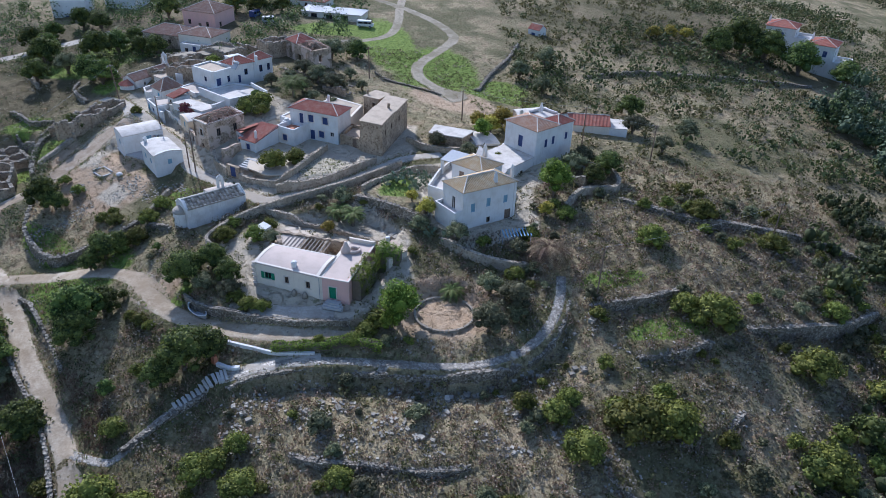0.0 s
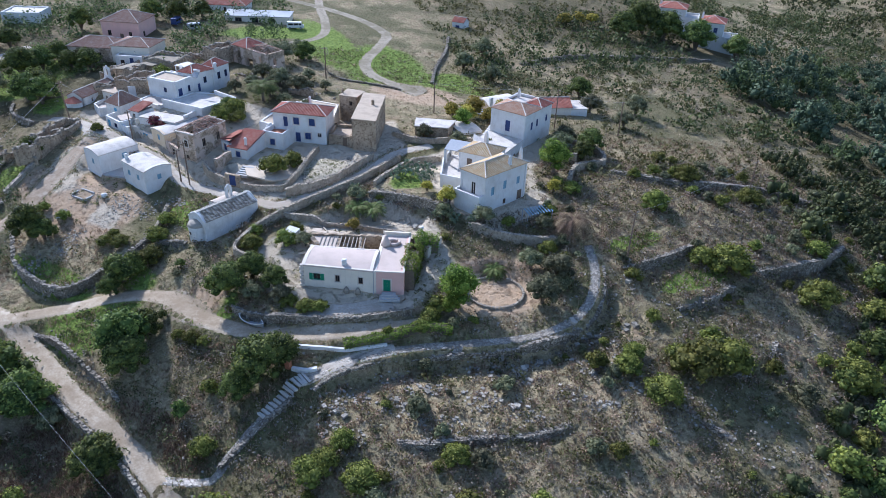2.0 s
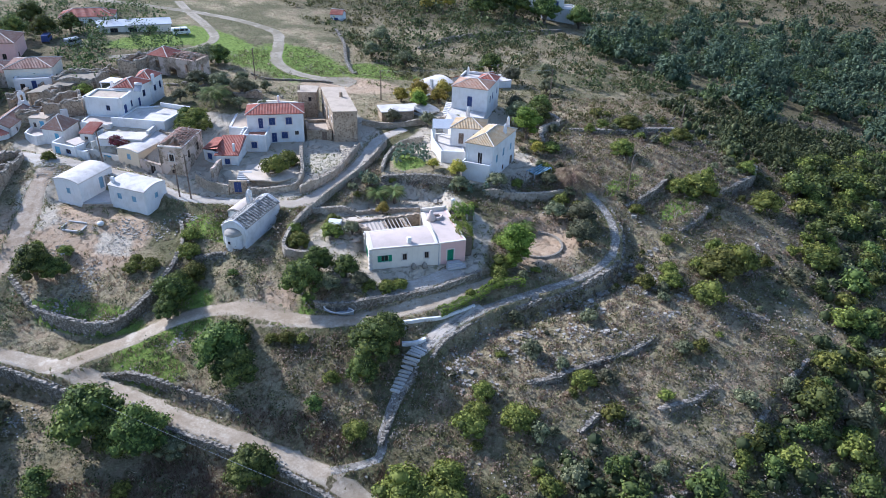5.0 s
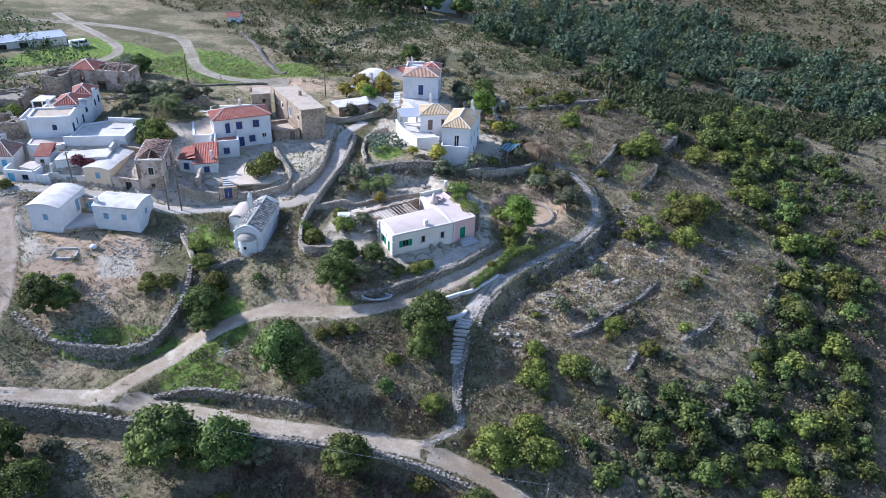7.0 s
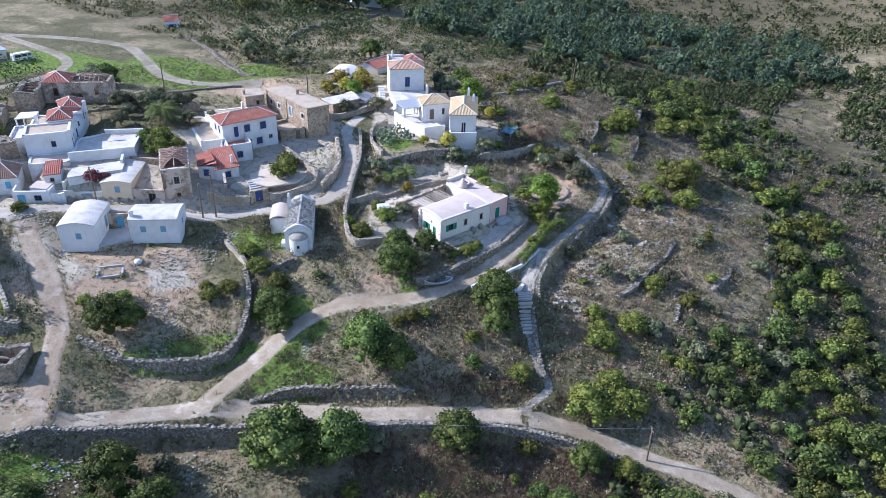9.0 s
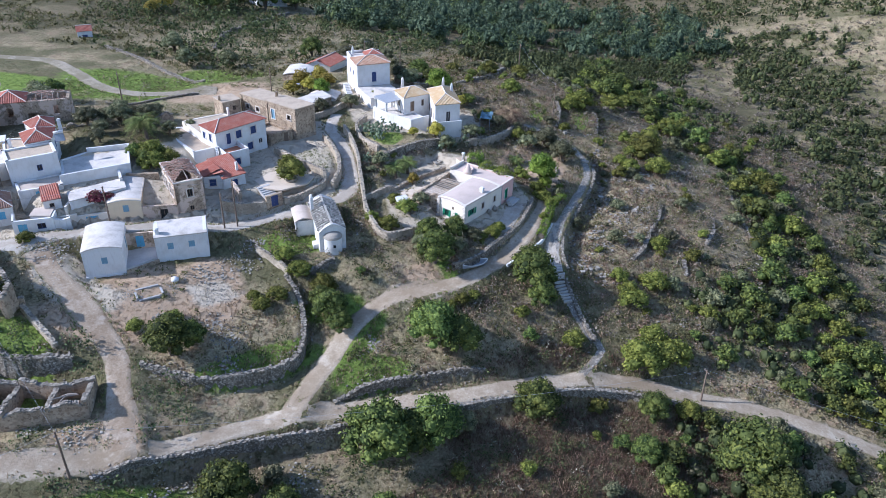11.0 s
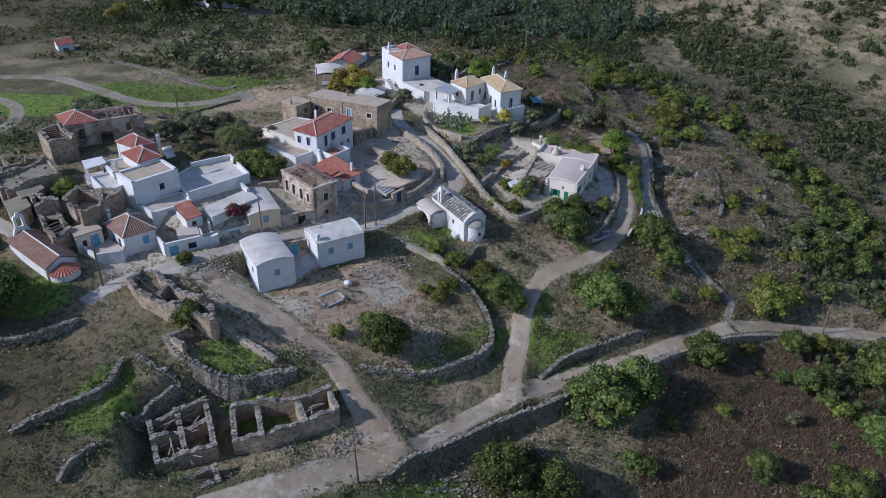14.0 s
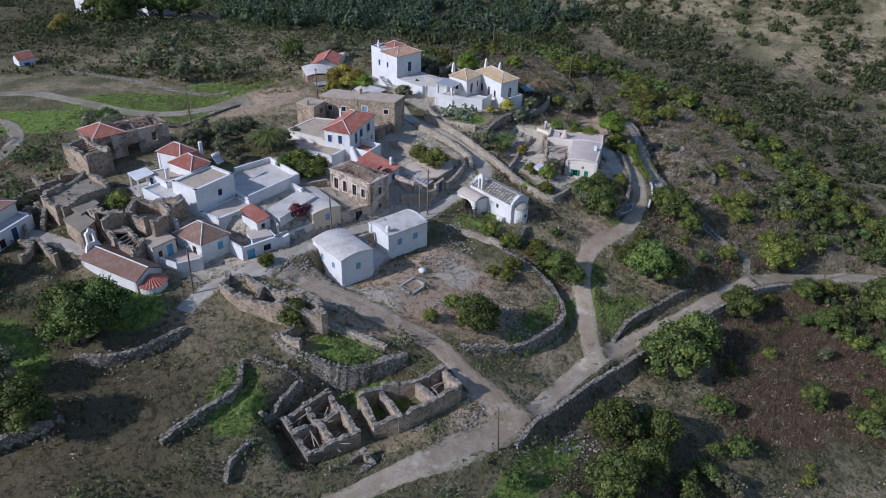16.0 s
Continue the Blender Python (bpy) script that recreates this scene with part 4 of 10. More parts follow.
def opening(house, p0, p1, s0, s1, h0, h1, style, material, frame=None, kind="window"):
    """What fills a hole in a wall: a pane or leaf with its frame, and open shutters if asked."""
    p0, p1 = xy(p0), xy(p1)
    t = (p1 - p0) / np.linalg.norm(p1 - p0)
    inn = np.array((-t[1], t[0]))
    ang = math.atan2(t[1], t[0])

    def mid(s, deep):
        q = p0 + t * s + inn * deep
        return q[0], q[1]
    w, h = s1 - s0, h1 - h0
    g = Geo()
    if style == "leaf":
        for k in range(2):
            c = mid(s0 + w * (0.25 + 0.5 * k), 0.14)
            g.box((c[0], c[1], (h0 + h1) / 2), (w * 0.48, 0.05, h), ang)
            for z in (0.3, 0.72):
                c = mid(s0 + w * (0.25 + 0.5 * k), 0.11)
                g.box((c[0], c[1], h0 + h * z), (w * 0.34, 0.03, h * 0.30), ang)
        body = part(kind, g, material, house)
    else:
        c = mid((s0 + s1) / 2, 0.16)
        g.box((c[0], c[1], (h0 + h1) / 2), (w, 0.03, h), ang)
        body = part(kind, g, GLASS, house)
    f = Geo()
    b = 0.09
    for s in (s0 + b / 2, s1 - b / 2):
        c = mid(s, 0.09)
        f.box((c[0], c[1], (h0 + h1) / 2), (b, 0.10, h), ang)
    for z in (h0 + b / 2, h1 - b / 2):
        c = mid((s0 + s1) / 2, 0.09)
        f.box((c[0], c[1], z), (w - 2 * b, 0.10, b), ang)
    if style != "leaf":
        c = mid((s0 + s1) / 2, 0.10)
        f.box((c[0], c[1], (h0 + h1) / 2), (0.06, 0.07, h - 2 * b), ang)
    part("frame", f, material, body)
    if frame:
        f = Geo()
        for s in (s0 - 0.09, s1 + 0.09):
            c = mid(s, -0.02)
            f.box((c[0], c[1], (h0 + h1) / 2), (0.18, 0.10, h), ang)
        c = mid((s0 + s1) / 2, -0.02)
        f.box((c[0], c[1], h1 + 0.09), (w + 0.36, 0.10, 0.18), ang)
        if kind == "window":
            c = mid((s0 + s1) / 2, -0.04)
            f.box((c[0], c[1], h0 - 0.06), (w + 0.44, 0.18, 0.12), ang)
        part("surround", f, frame, body)
    if style == "shutters":
        for s in (s0 - w * 0.24, s1 + w * 0.24):
            f = Geo()
            c = mid(s, -0.05)
            f.box((c[0], c[1], (h0 + h1) / 2), (w * 0.46, 0.05, h), ang)
            for k in range(5):
                c = mid(s, -0.085)
                f.box((c[0], c[1], h0 + h * (k + 0.5) / 5), (w * 0.36, 0.03, h * 0.11), ang)
            part("shutter", f, material, body)
    return body


def walls(house, poly, z0, z1, material, thick=0.5, holes=None, tops=None, name="wall"):
    """The walls over an outline. holes: side number -> list of (s0, s1, h0, h1, style, paint, surround, kind), heights over z0."""
    holes, tops = holes or {}, tops or {}
    n = len(poly)
    for i in range(n):
        a, b = poly[i], poly[(i + 1) % n]
        hs = [(h[0], h[1], z0 + h[2], z0 + h[3]) for h in holes.get(i, ())]
        part(name, wall_panel(a, b, z0, z1, thick, hs, tops.get(i)), material, house)
        for h, full in zip(hs, holes.get(i, ())):
            if full[4]:
                opening(house, a, b, *h, full[4], full[5], full[6] if len(full) > 6 else None, full[7] if len(full) > 7 else "window")


def tile_plane(g, e0, e1, r0, r1, pitch=0.30):
    """Ribbed tiles over a sloping face: eave e0 to e1 (left to right from outside), upper edge r0 to r1."""
    e0, e1, r0, r1 = [Vector(p) for p in (e0, e1, r0, r1)]
    x = (e1 - e0).normalized()
    length = (e1 - e0).length
    nrm = x.cross(((r0 + r1) / 2 - (e0 + e1) / 2)).normalized()
    y = nrm.cross(x)
    x0, y0, x1, y1 = (r0 - e0).dot(x), (r0 - e0).dot(y), (r1 - e0).dot(x), (r1 - e0).dot(y)

    def reach(s):
        if s <= x0 and x0 > 1e-6:
            return y0 * s / x0
        if s >= x1 and length - x1 > 1e-6:
            return y1 * (length - s) / (length - x1)
        return y0 + (y1 - y0) * (s - x0) / max(x1 - x0, 1e-6)
    n = max(2, int(length / pitch))
    cols = []
    for i in range(n):
        for fr, hh in ((0.0, 0.0), (0.22, 0.07), (0.5, 0.095), (0.78, 0.07)):
            cols.append(((i + fr) * length / n, hh))
    cols.append((length, 0.0))
    base = len(g.v)
    rows = 2
    for s, hh in cols:
        top = reach(min(max(s, 0.0), length))
        for k in range(rows):
            g.v.append(tuple(e0 + x * s + y * (top * k / (rows - 1)) + nrm * hh))
    for i in range(len(cols) - 1):
        a = base + i * rows
        g.f.append((a, a + rows, a + rows + 1, a + 1))
    lo = nrm * -0.09
    g.quad(e0, e1, e1 + lo, e0 + lo)
    g.quad(e0 + lo, e1 + lo, r1 + lo, r0 + lo)


def cap_line(g, a, b, r=0.12):
    g.tube([a, b], r, 6)


def hip_roof(house, poly, z, rise, material, over=0.35, name="roof", gable=False):
    """A tiled roof over four corners, ridge along the longer side; hipped or gabled ends."""
    p = [np.array(q) for q in offset(poly, over)]
    if np.linalg.norm(p[1] - p[0]) < np.linalg.norm(p[2] - p[1]):
        p = p[1:] + p[:1]
    m0, m1 = (p[3] + p[0]) / 2, (p[1] + p[2]) / 2
    width = np.linalg.norm(p[3] - p[0])
    length = np.linalg.norm(m1 - m0)
    ins = 0.0 if gable else min(width / 2, length * 0.45)
    a, b = m0 + (m1 - m0) * ins / length, m1 - (m1 - m0) * ins / length
    c = [(q[0], q[1], z) for q in p]
    ra, rb = (a[0], a[1], z + rise), (b[0], b[1], z + rise)
    g = Geo()
    tile_plane(g, c[0], c[1], ra, rb)
    tile_plane(g, c[2], c[3], rb, ra)
    if not gable:
        tile_plane(g, c[1], c[2], rb, rb)
        tile_plane(g, c[3], c[0], ra, ra)
    roof = part(name, g, material, house)
    k = Geo()
    cap_line(k, (ra[0], ra[1], ra[2] + 0.06), (rb[0], rb[1], rb[2] + 0.06))
    if not gable:
        for q, r in ((c[0], ra), (c[3], ra), (c[1], rb), (c[2], rb)):
            cap_line(k, (q[0], q[1], q[2] + 0.06), (r[0], r[1], r[2] + 0.06), 0.10)
    part("ridge_cap", k, MORTAR, roof)
    if gable:
        q = [np.array(v) for v in poly]
        if np.linalg.norm(q[1] - q[0]) < np.linalg.norm(q[2] - q[1]):
            q = q[1:] + q[:1]
        for u, v, r in ((q[1], q[2], rb), (q[3], q[0], ra)):
            mm = (u + v) / 2
            e = Geo()
            e.quad((u[0], u[1], z - 0.05), (v[0], v[1], z - 0.05), (mm[0], mm[1], z + rise * 0.97))
            part("gable", e, WHITE, house)
    return roof


def barrel_roof(house, poly, z, rise, material, along_u=True, over=0.08, name="roof"):
    """A shallow vault over four corners; its axis runs with the first side if along_u."""
    p = [np.array(q) for q in offset(poly, over)]
    if not along_u:
        p = p[1:] + p[:1]
    g = Geo()
    n = 18
    rims = [[], []]
    for k in range(n + 1):
        t = k / n
        h = z + rise * (1 - (2 * t - 1) ** 2)
        a, b = p[0] + (p[3] - p[0]) * t, p[1] + (p[2] - p[1]) * t
        g.v += [(a[0], a[1], h), (b[0], b[1], h)]
        rims[0].append((a[0], a[1], h))
        rims[1].append((b[0], b[1], h))
    for k in range(n):
        g.f.append((2 * k, 2 * k + 1, 2 * k + 3, 2 * k + 2))
    low = Vector((0, 0, -0.18))
    for rim, turn in ((rims[0], 1), (rims[1], -1)):
        for u, v in zip(rim, rim[1:]):
            q = [u, v, tuple(Vector(v) + low), tuple(Vector(u) + low)]
            g.quad(*q[::turn])
    for u, v in ((rims[1][0], rims[0][0]), (rims[0][-1], rims[1][-1])):
        g.quad(u, v, tuple(Vector(v) + low), tuple(Vector(u) + low))
    for k in range(n):
        g.quad(*[tuple(Vector(c) + low) for c in (rims[0][k], rims[0][k + 1], rims[1][k + 1], rims[1][k])])
    return part(name, g, material, house, smooth=True)


def flat_roof(house, poly, z, material, name="roof", inset=0.3):
    g = Geo()
    g.prism(offset(poly, -inset), z - 0.2, z)
    return part(name, g, material, house)


def parapet(house, poly, z, high, material, thick=0.25, sides=None, name="parapet"):
    g = Geo()
    inner = offset(poly, -thick)
    outer = offset(poly, 0.03)
    n = len(poly)
    for i in range(n):
        if sides is not None and i not in sides:
            continue
        j = (i + 1) % n
        g.prism([outer[i], outer[j], inner[j], inner[i]], z - 0.02, z + high)
    return part(name, g, material, house)


def chimney(house, x, y, z, high, material, wide=0.6, ang=0.0, pointed=False):
    g = Geo()
    g.box((x, y, z + high / 2), (wide, wide, high), ang, 0.72 if pointed else 0.9)
    if pointed:
        g.tube([(x, y, z + high), (x, y, z + high + 0.25), (x, y, z + high + 0.6)], [wide * 0.42, wide * 0.36, 0.05], 10)
    else:
        g.box((x, y, z + high + 0.06), (wide * 1.15, wide * 1.15, 0.12), ang)
        g.box((x, y, z + high + 0.20), (wide * 0.8, wide * 0.8, 0.16), ang)
    return part("chimney", g, material, house)


def arch(height):
    return lambda s: height * (1 - (2 * s - 1) ** 2)


# ---- white twin houses ----
def twin_a():
    p = [(-66.0, 139.2), (-62.6, 134.7), (-56.2, 139.6), (-59.6, 144.1)]
    h = thing("white_house", (-61, 139.5, 7.2), "small whitewashed stone house with a barrel-vaulted roof", "house", "twin white houses")
    walls(h, p, 6.9, 11.95, WHITE, 0.5, {
        0: [(2.5, 3.35, 2.6, 3.7, "leaf", GREY_BLUE)],
        1: [(4.6, 5.6, 2.0, 4.2, "leaf", GREY_BLUE, None, "door")],
        3: [(2.2, 3.0, 2.7, 3.7, "leaf", GREY_BLUE), (5.4, 6.2, 2.7, 3.7, "leaf", GREY_BLUE)]}, {0: arch(0.5), 2: arch(0.5)})
    barrel_roof(h, p, 11.97, 0.52, ROOF_WHITE, False, 0.06)
    g = Geo()
    d = xy(p[0]) - xy(p[1])
    g.prism(offset(p, 0.12), 6.6, 7.6)
    part("plinth", g, OLD_WHITE, h)


def twin_b():
    p = [(-58.2, 132.5), (-53.5, 126.3), (-49.1, 129.6), (-53.9, 135.8)]
    h = thing("white_house", (-54, 131, 7.2), "small whitewashed stone house with a curved parapet", "house", "twin white houses")
    walls(h, p, 6.9, 11.75, WHITE, 0.5, {
        0: [(1.75, 2.65, 2.5, 3.6, "leaf", GREY_BLUE), (4.9, 5.8, 2.5, 3.6, "leaf", GREY_BLUE)],
        1: [(2.5, 3.3, 2.6, 3.6, "leaf", GREY_BLUE)]}, {1: arch(0.5), 3: arch(0.5)})
    barrel_roof(h, p, 11.74, 0.5, ROOF_WHITE, True, 0.04)
    chimney(h, -57.2, 132.6, 11.7, 1.0, WHITE, 0.55, -0.9)
    y = thing("courtyard_wall", (-59.5, 137, 7.2), "low stone wall and white terrace joining the twin houses", "wall")
    g = Geo()
    g.prism([(-62.6, 134.7), (-58.2, 132.5), (-54.5, 135.4), (-57.0, 139.2)], 6.8, 8.2)
    part("terrace", g, CONCRETE, y)
    part("wall", wall_panel((-58.4, 139.2), (-55.6, 134.9), 7.0, 10.9, 0.4, [(2.4, 3.6, 8.4, 10.4)]), STONE_PATCHED, y)
    opening(y, (-58.4, 139.2), (-55.6, 134.9), 2.4, 3.6, 8.4, 10.4, "leaf", SKY_BLUE, None, "gate")
    g = Geo()
    g.prism([(-62.8, 134.5), (-58.2, 132.2), (-57.9, 132.6), (-62.5, 134.9)], 6.6, 7.9)
    part("retaining_wall", g, STONE, y)


twin_a()
twin_b()


# ---- chapel ----
def chapel():
    h = thing("chapel", (-40.5, 112.6, 6.6), "old whitewashed chapel with a stone-slabbed roof and rounded apse", "chapel")
    a, b = xy((-44.8, 111.35)), xy((-42.0, 108.0))
    axis = np.array((0.790, 0.613))
    out = np.array((-0.613, 0.790))
    ang = math.atan2(axis[1], axis[0])
    L = 10.8
    p = [tuple(a), tuple(b), tuple(b + axis * L), tuple(a + axis * L)]
    crown = lambda s: 1.25 * (1 - abs(2 * s - 1) ** 1.5)
    walls(h, p, 5.9, 10.2, OLD_WHITE, 0.6, {3: [(1.0, 1.5, 2.2, 3.0, "pane", WOOD), (7.0, 7.6, 2.4, 3.2, "pane", WOOD)]}, {0: crown, 2: crown})
    # the vaulted end walls stand a little above the roof
    for q0, q1 in ((p[0], p[1]), (p[2], p[3])):
        g = Geo()
        u, v = xy(q0), xy(q1)
        g.tube([(*(u + (v - u) * k / 14), 10.22 + crown(k / 14)) for k in range(15)], 0.13, 6)
        part("gable_coping", g, OLD_WHITE, h, smooth=True)
    rng = random.Random(8)
    mid, half, rise = (a + b) / 2, float(np.linalg.norm(b - a)) / 2, 1.12
    side = (b - a) / np.linalg.norm(b - a)
    bed = Geo()
    for s in (-1, 1):
        e, r = side * s * (half + 0.14), 10.18
        u, v = mid + axis * 0.25, mid + axis * (L - 0.25)
        pts = [(*(u + e), r), (*(v + e), r), (*v, r + rise), (*u, r + rise)]
        bed.quad(*(pts if s > 0 else pts[::-1]))
    part("roof_bed", bed, SLATE_TILE, h)
    # ribs of raised slabs from ridge to eave, with sunken courses between them
    ribs, courses = Geo(), Geo()
    n = 15
    for k in range(n):
        for s in (-1, 1):
            for j in range(8):
                f = (j + 0.5) / 8
                z = 10.20 + rise * (1 - f)
                at = (k + 0.5) * (L - 0.6) / n + 0.3
                q = mid + axis * (at + rng.uniform(-0.05, 0.05)) + side * s * (half + 0.14) * f
                stone_block(ribs, (q[0], q[1], z + 0.14), (0.34, half / 8 * 1.35, 0.13), ang + rng.uniform(-0.14, 0.14), rng)
                q = mid + axis * (at + 0.34 + rng.uniform(-0.05, 0.05)) + side * s * (half + 0.14) * f
                stone_block(courses, (q[0], q[1], z + 0.02), (0.40, half / 8 * 1.25, 0.09), ang + rng.uniform(-0.1, 0.1), rng)
    o = part("rib_slab", ribs, SLAB, h, "pale raised ribs of roof slabs")
    o["kind"] = "stuff"
    o = part("course_slab", courses, RUBBLE, h, "sunken dark roof slabs")
    o["kind"] = "stuff"
    # ridge stones
    for k in range(22):
        g = Geo()
        q = mid + axis * (0.4 + k * (L - 0.8) / 21)
        stone_block(g, (q[0], q[1], 10.32 + rise), (0.5, 0.34, 0.18), ang + rng.uniform(-0.1, 0.1), rng)
        part("ridge_stone", g, SLAB, h)
    # apse: a half round with a slabbed half-dome
    r = 1.5
    g, dome = Geo(), Geo()
    n = 14
    base = math.atan2(-axis[1], -axis[0])
    c = mid
    ring = [(c[0] + r * math.cos(base + math.pi * (k / n - 0.5)), c[1] + r * math.sin(base + math.pi * (k / n - 0.5))) for k in range(n + 1)]
    g.prism(ring, 5.6, 9.25)
    part("apse", g, OLD_WHITE, h)
    levels = 4
    for j in range(levels):
        f0, f1 = j / levels, (j + 1) / levels
        for k in range(n):
            def pt(i, f):
                m = math.cos(f * math.pi / 2)
                return (c[0] + (ring[i][0] - c[0]) * m * 1.06, c[1] + (ring[i][1] - c[1]) * m * 1.06, 9.24 + 0.95 * math.sin(f * math.pi / 2))
            dome.quad(pt(k, f0), pt(k + 1, f0), pt(k + 1, f1), pt(k, f1))
    part("apse_roof", dome, SLATE_TILE, h, "grey slabbed half-dome")
    w = Geo()
    q = c - axis * (r - 0.02)
    w.box((q[0], q[1], 8.1), (0.10, 0.42, 0.5), base)
    part("window", w, GLASS, h)
    # vaulted porch at the side, open by a wide arch
    s0, s1 = a + axis * 6.0, a + axis * 11.0
    q = [tuple(s0 + out * 3.0), tuple(s0), tuple(s1), tuple(s1 + out * 3.0)]
    part("porch_wall", wall_panel(q[0], q[1], 6.2, 9.5, 0.45), OLD_WHITE, h)
    part("porch_wall", wall_panel(q[2], q[3], 6.2, 9.5, 0.45), OLD_WHITE, h)
    steps_ = 9
    holes = []
    for k in range(steps_):
        f0, f1 = k / steps_, (k + 1) / steps_
        fm = (f0 + f1) / 2
        holes.append((0.9 + 3.2 * f0, 0.9 + 3.2 * f1, 6.2, 7.6 + 1.35 * math.sqrt(max(0.02, 1 - (2 * fm - 1) ** 2))))
    part("porch_front", wall_panel(q[3], q[0], 6.2, 9.5, 0.45, holes), OLD_WHITE, h)
    barrel_roof(h, q, 9.45, 0.55, ROOF_TAN, False, 0.06, "porch_roof")
    # bell gable on the wall head: two piers, an arched head and a cap
    m = a + axis * 8.2 + out * -0.2
    g = Geo()
    g.box((m[0], m[1], 10.15), (1.4, 0.56, 0.4), ang)
    bell = part("bell_gable", g, OLD_WHITE, h)
    for k in (-0.42, 0.42):
        g = Geo()
        u = m + axis * k
        g.box((u[0], u[1], 11.2), (0.34, 0.5, 2.2), ang)
        part("pier", g, OLD_WHITE, bell)
    g = Geo()
    g.box((m[0], m[1], 12.55), (1.22, 0.5, 0.5), ang, 0.86)
    part("arch_head", g, OLD_WHITE, bell)
    g = Geo()
    g.box((m[0], m[1], 12.98), (0.9, 0.46, 0.36), ang, 0.4)
    part("cap", g, OLD_WHITE, bell)
    g = Geo()
    u = a + axis * 2.0 + out * 0.45
    g.box((u[0], u[1], 6.7), (1.7, 0.9, 1.3), ang, 0.8)
    part("bench", g, OLD_WHITE, h)


chapel()


# ---- stone house with a collapsing roof ----
def broken_tiles(house, poly, z, rise, material, seed, keep=0.75, name="roof"):
    """A hipped roof in strips, some slipped or missing, over bare rafters."""
    rng = random.Random(seed)
    p = [np.array(q) for q in offset(poly, 0.2)]
    if np.linalg.norm(p[1] - p[0]) < np.linalg.norm(p[2] - p[1]):
        p = p[1:] + p[:1]
    m0, m1 = (p[3] + p[0]) / 2, (p[1] + p[2]) / 2
    ln, wd = np.linalg.norm(m1 - m0), np.linalg.norm(p[3] - p[0])
    g, rafters = Geo(), []
    n = int(ln / 0.32)
    for side in (0, 1):
        for i in range(n):
            t = (i + 0.5) / n
            e = p[0] + (p[1] - p[0]) * t if side == 0 else p[3] + (p[2] - p[3]) * t
            r = m0 + (m1 - m0) * t
            k = min(1.0, min(t, 1 - t) * ln / (wd / 2))
            for j in range(7):
                lo, hi = j / 7 * k, (j + 1) / 7 * k
                if rng.random() > keep + 0.2 * math.sin(i * 0.5 + side * 2 + j * 0.6):
                    continue
                q0, q1 = e + (r - e) * lo, e + (r - e) * hi
                c = (q0 + q1) / 2
                zz = z + rise * (lo + hi) / 2 + rng.uniform(-0.10, 0.06)
                d = q1 - q0
                stone_block(g, (c[0], c[1], zz), (np.linalg.norm(d) * 1.05, 0.24, 0.09), math.atan2(d[1], d[0]) + rng.uniform(-0.25, 0.25), rng)
            if i % 3 == 0:
                rafters.append([(e[0], e[1], z - 0.05), (e[0] + (r[0] - e[0]) * k, e[1] + (r[1] - e[1]) * k, z + rise * k - 0.1)])
    roof = part(name, g, material, house, "collapsing brown clay tiles")
    tagged(roof, kind="stuff")
    rafters.append([(m0[0], m0[1], z + rise * 0.3), ((m0[0] + m1[0]) / 2, (m0[1] + m1[1]) / 2, z + rise - 0.1), (m1[0], m1[1], z + rise * 0.3)])
    for line in rafters:
        g = Geo()
        g.tube(line, 0.075, 5)
        part("rafter", g, DRIFT, roof)
    return roof


def stone_house():
    p = [(-48.2, 135.7), (-44.6, 132.8), (-39.1, 139.6), (-42.4, 142.9)]
    h = thing("abandoned_house", (-43.6, 137.8, 9.2), "abandoned two-storey stone house with peeling plaster and a collapsing roof", "house")
    walls(h, p, 8.6, 15.9, STONE_PATCHED, 0.6, {
        0: [(1.9, 2.8, 4.4, 5.8, "pane", WOOD, MORTAR), (2.0, 2.7, 1.9, 2.7, "pane", WOOD)],
        3: [(1.0, 1.9, 4.0, 6.0, "pane", WOOD, MORTAR), (3.0, 3.9, 4.0, 6.0, "pane", WOOD, MORTAR), (5.2, 6.1, 4.0, 6.0, "pane", WOOD, MORTAR), (7.2, 8.0, 4.2, 5.8, "pane", WOOD, MORTAR)],
        1: [(2.0, 2.9, 4.2, 5.8, "pane", WOOD), (6.0, 6.9, 4.2, 5.8, "pane", WOOD)]})
    broken_tiles(h, p, 15.85, 1.35, OLD_TILE, 3)
    g = Geo()
    for (a, b) in zip(p, p[1:] + p[:1]):
        g.tube([(a[0], a[1], 15.85), (b[0], b[1], 15.85)], 0.16, 4)
    part("cornice", g, MORTAR, h)
    # forecourt wall with an arched gate beside it
    w = thing("forecourt_wall", (-50, 137, 9.2), "plastered stone wall with an arched doorway beside the ruin", "wall")
    part("wall", wall_panel((-51.0, 140.4), (-48.2, 135.7), 8.6, 12.0, 0.5, [(2.6, 3.9, 9.4, 11.4)]), STONE_PATCHED, w)
    opening(w, (-51.0, 140.4), (-48.2, 135.7), 2.6, 3.9, 9.4, 11.4, "pane", WOOD, None, "door")
    part("back_wall", wall_panel((-45.2, 148.2), (-42.8, 143.4), 10.0, 14.0, 0.5, [(2.0, 3.2, 10.4, 12.6)]), STONE, w)


stone_house()


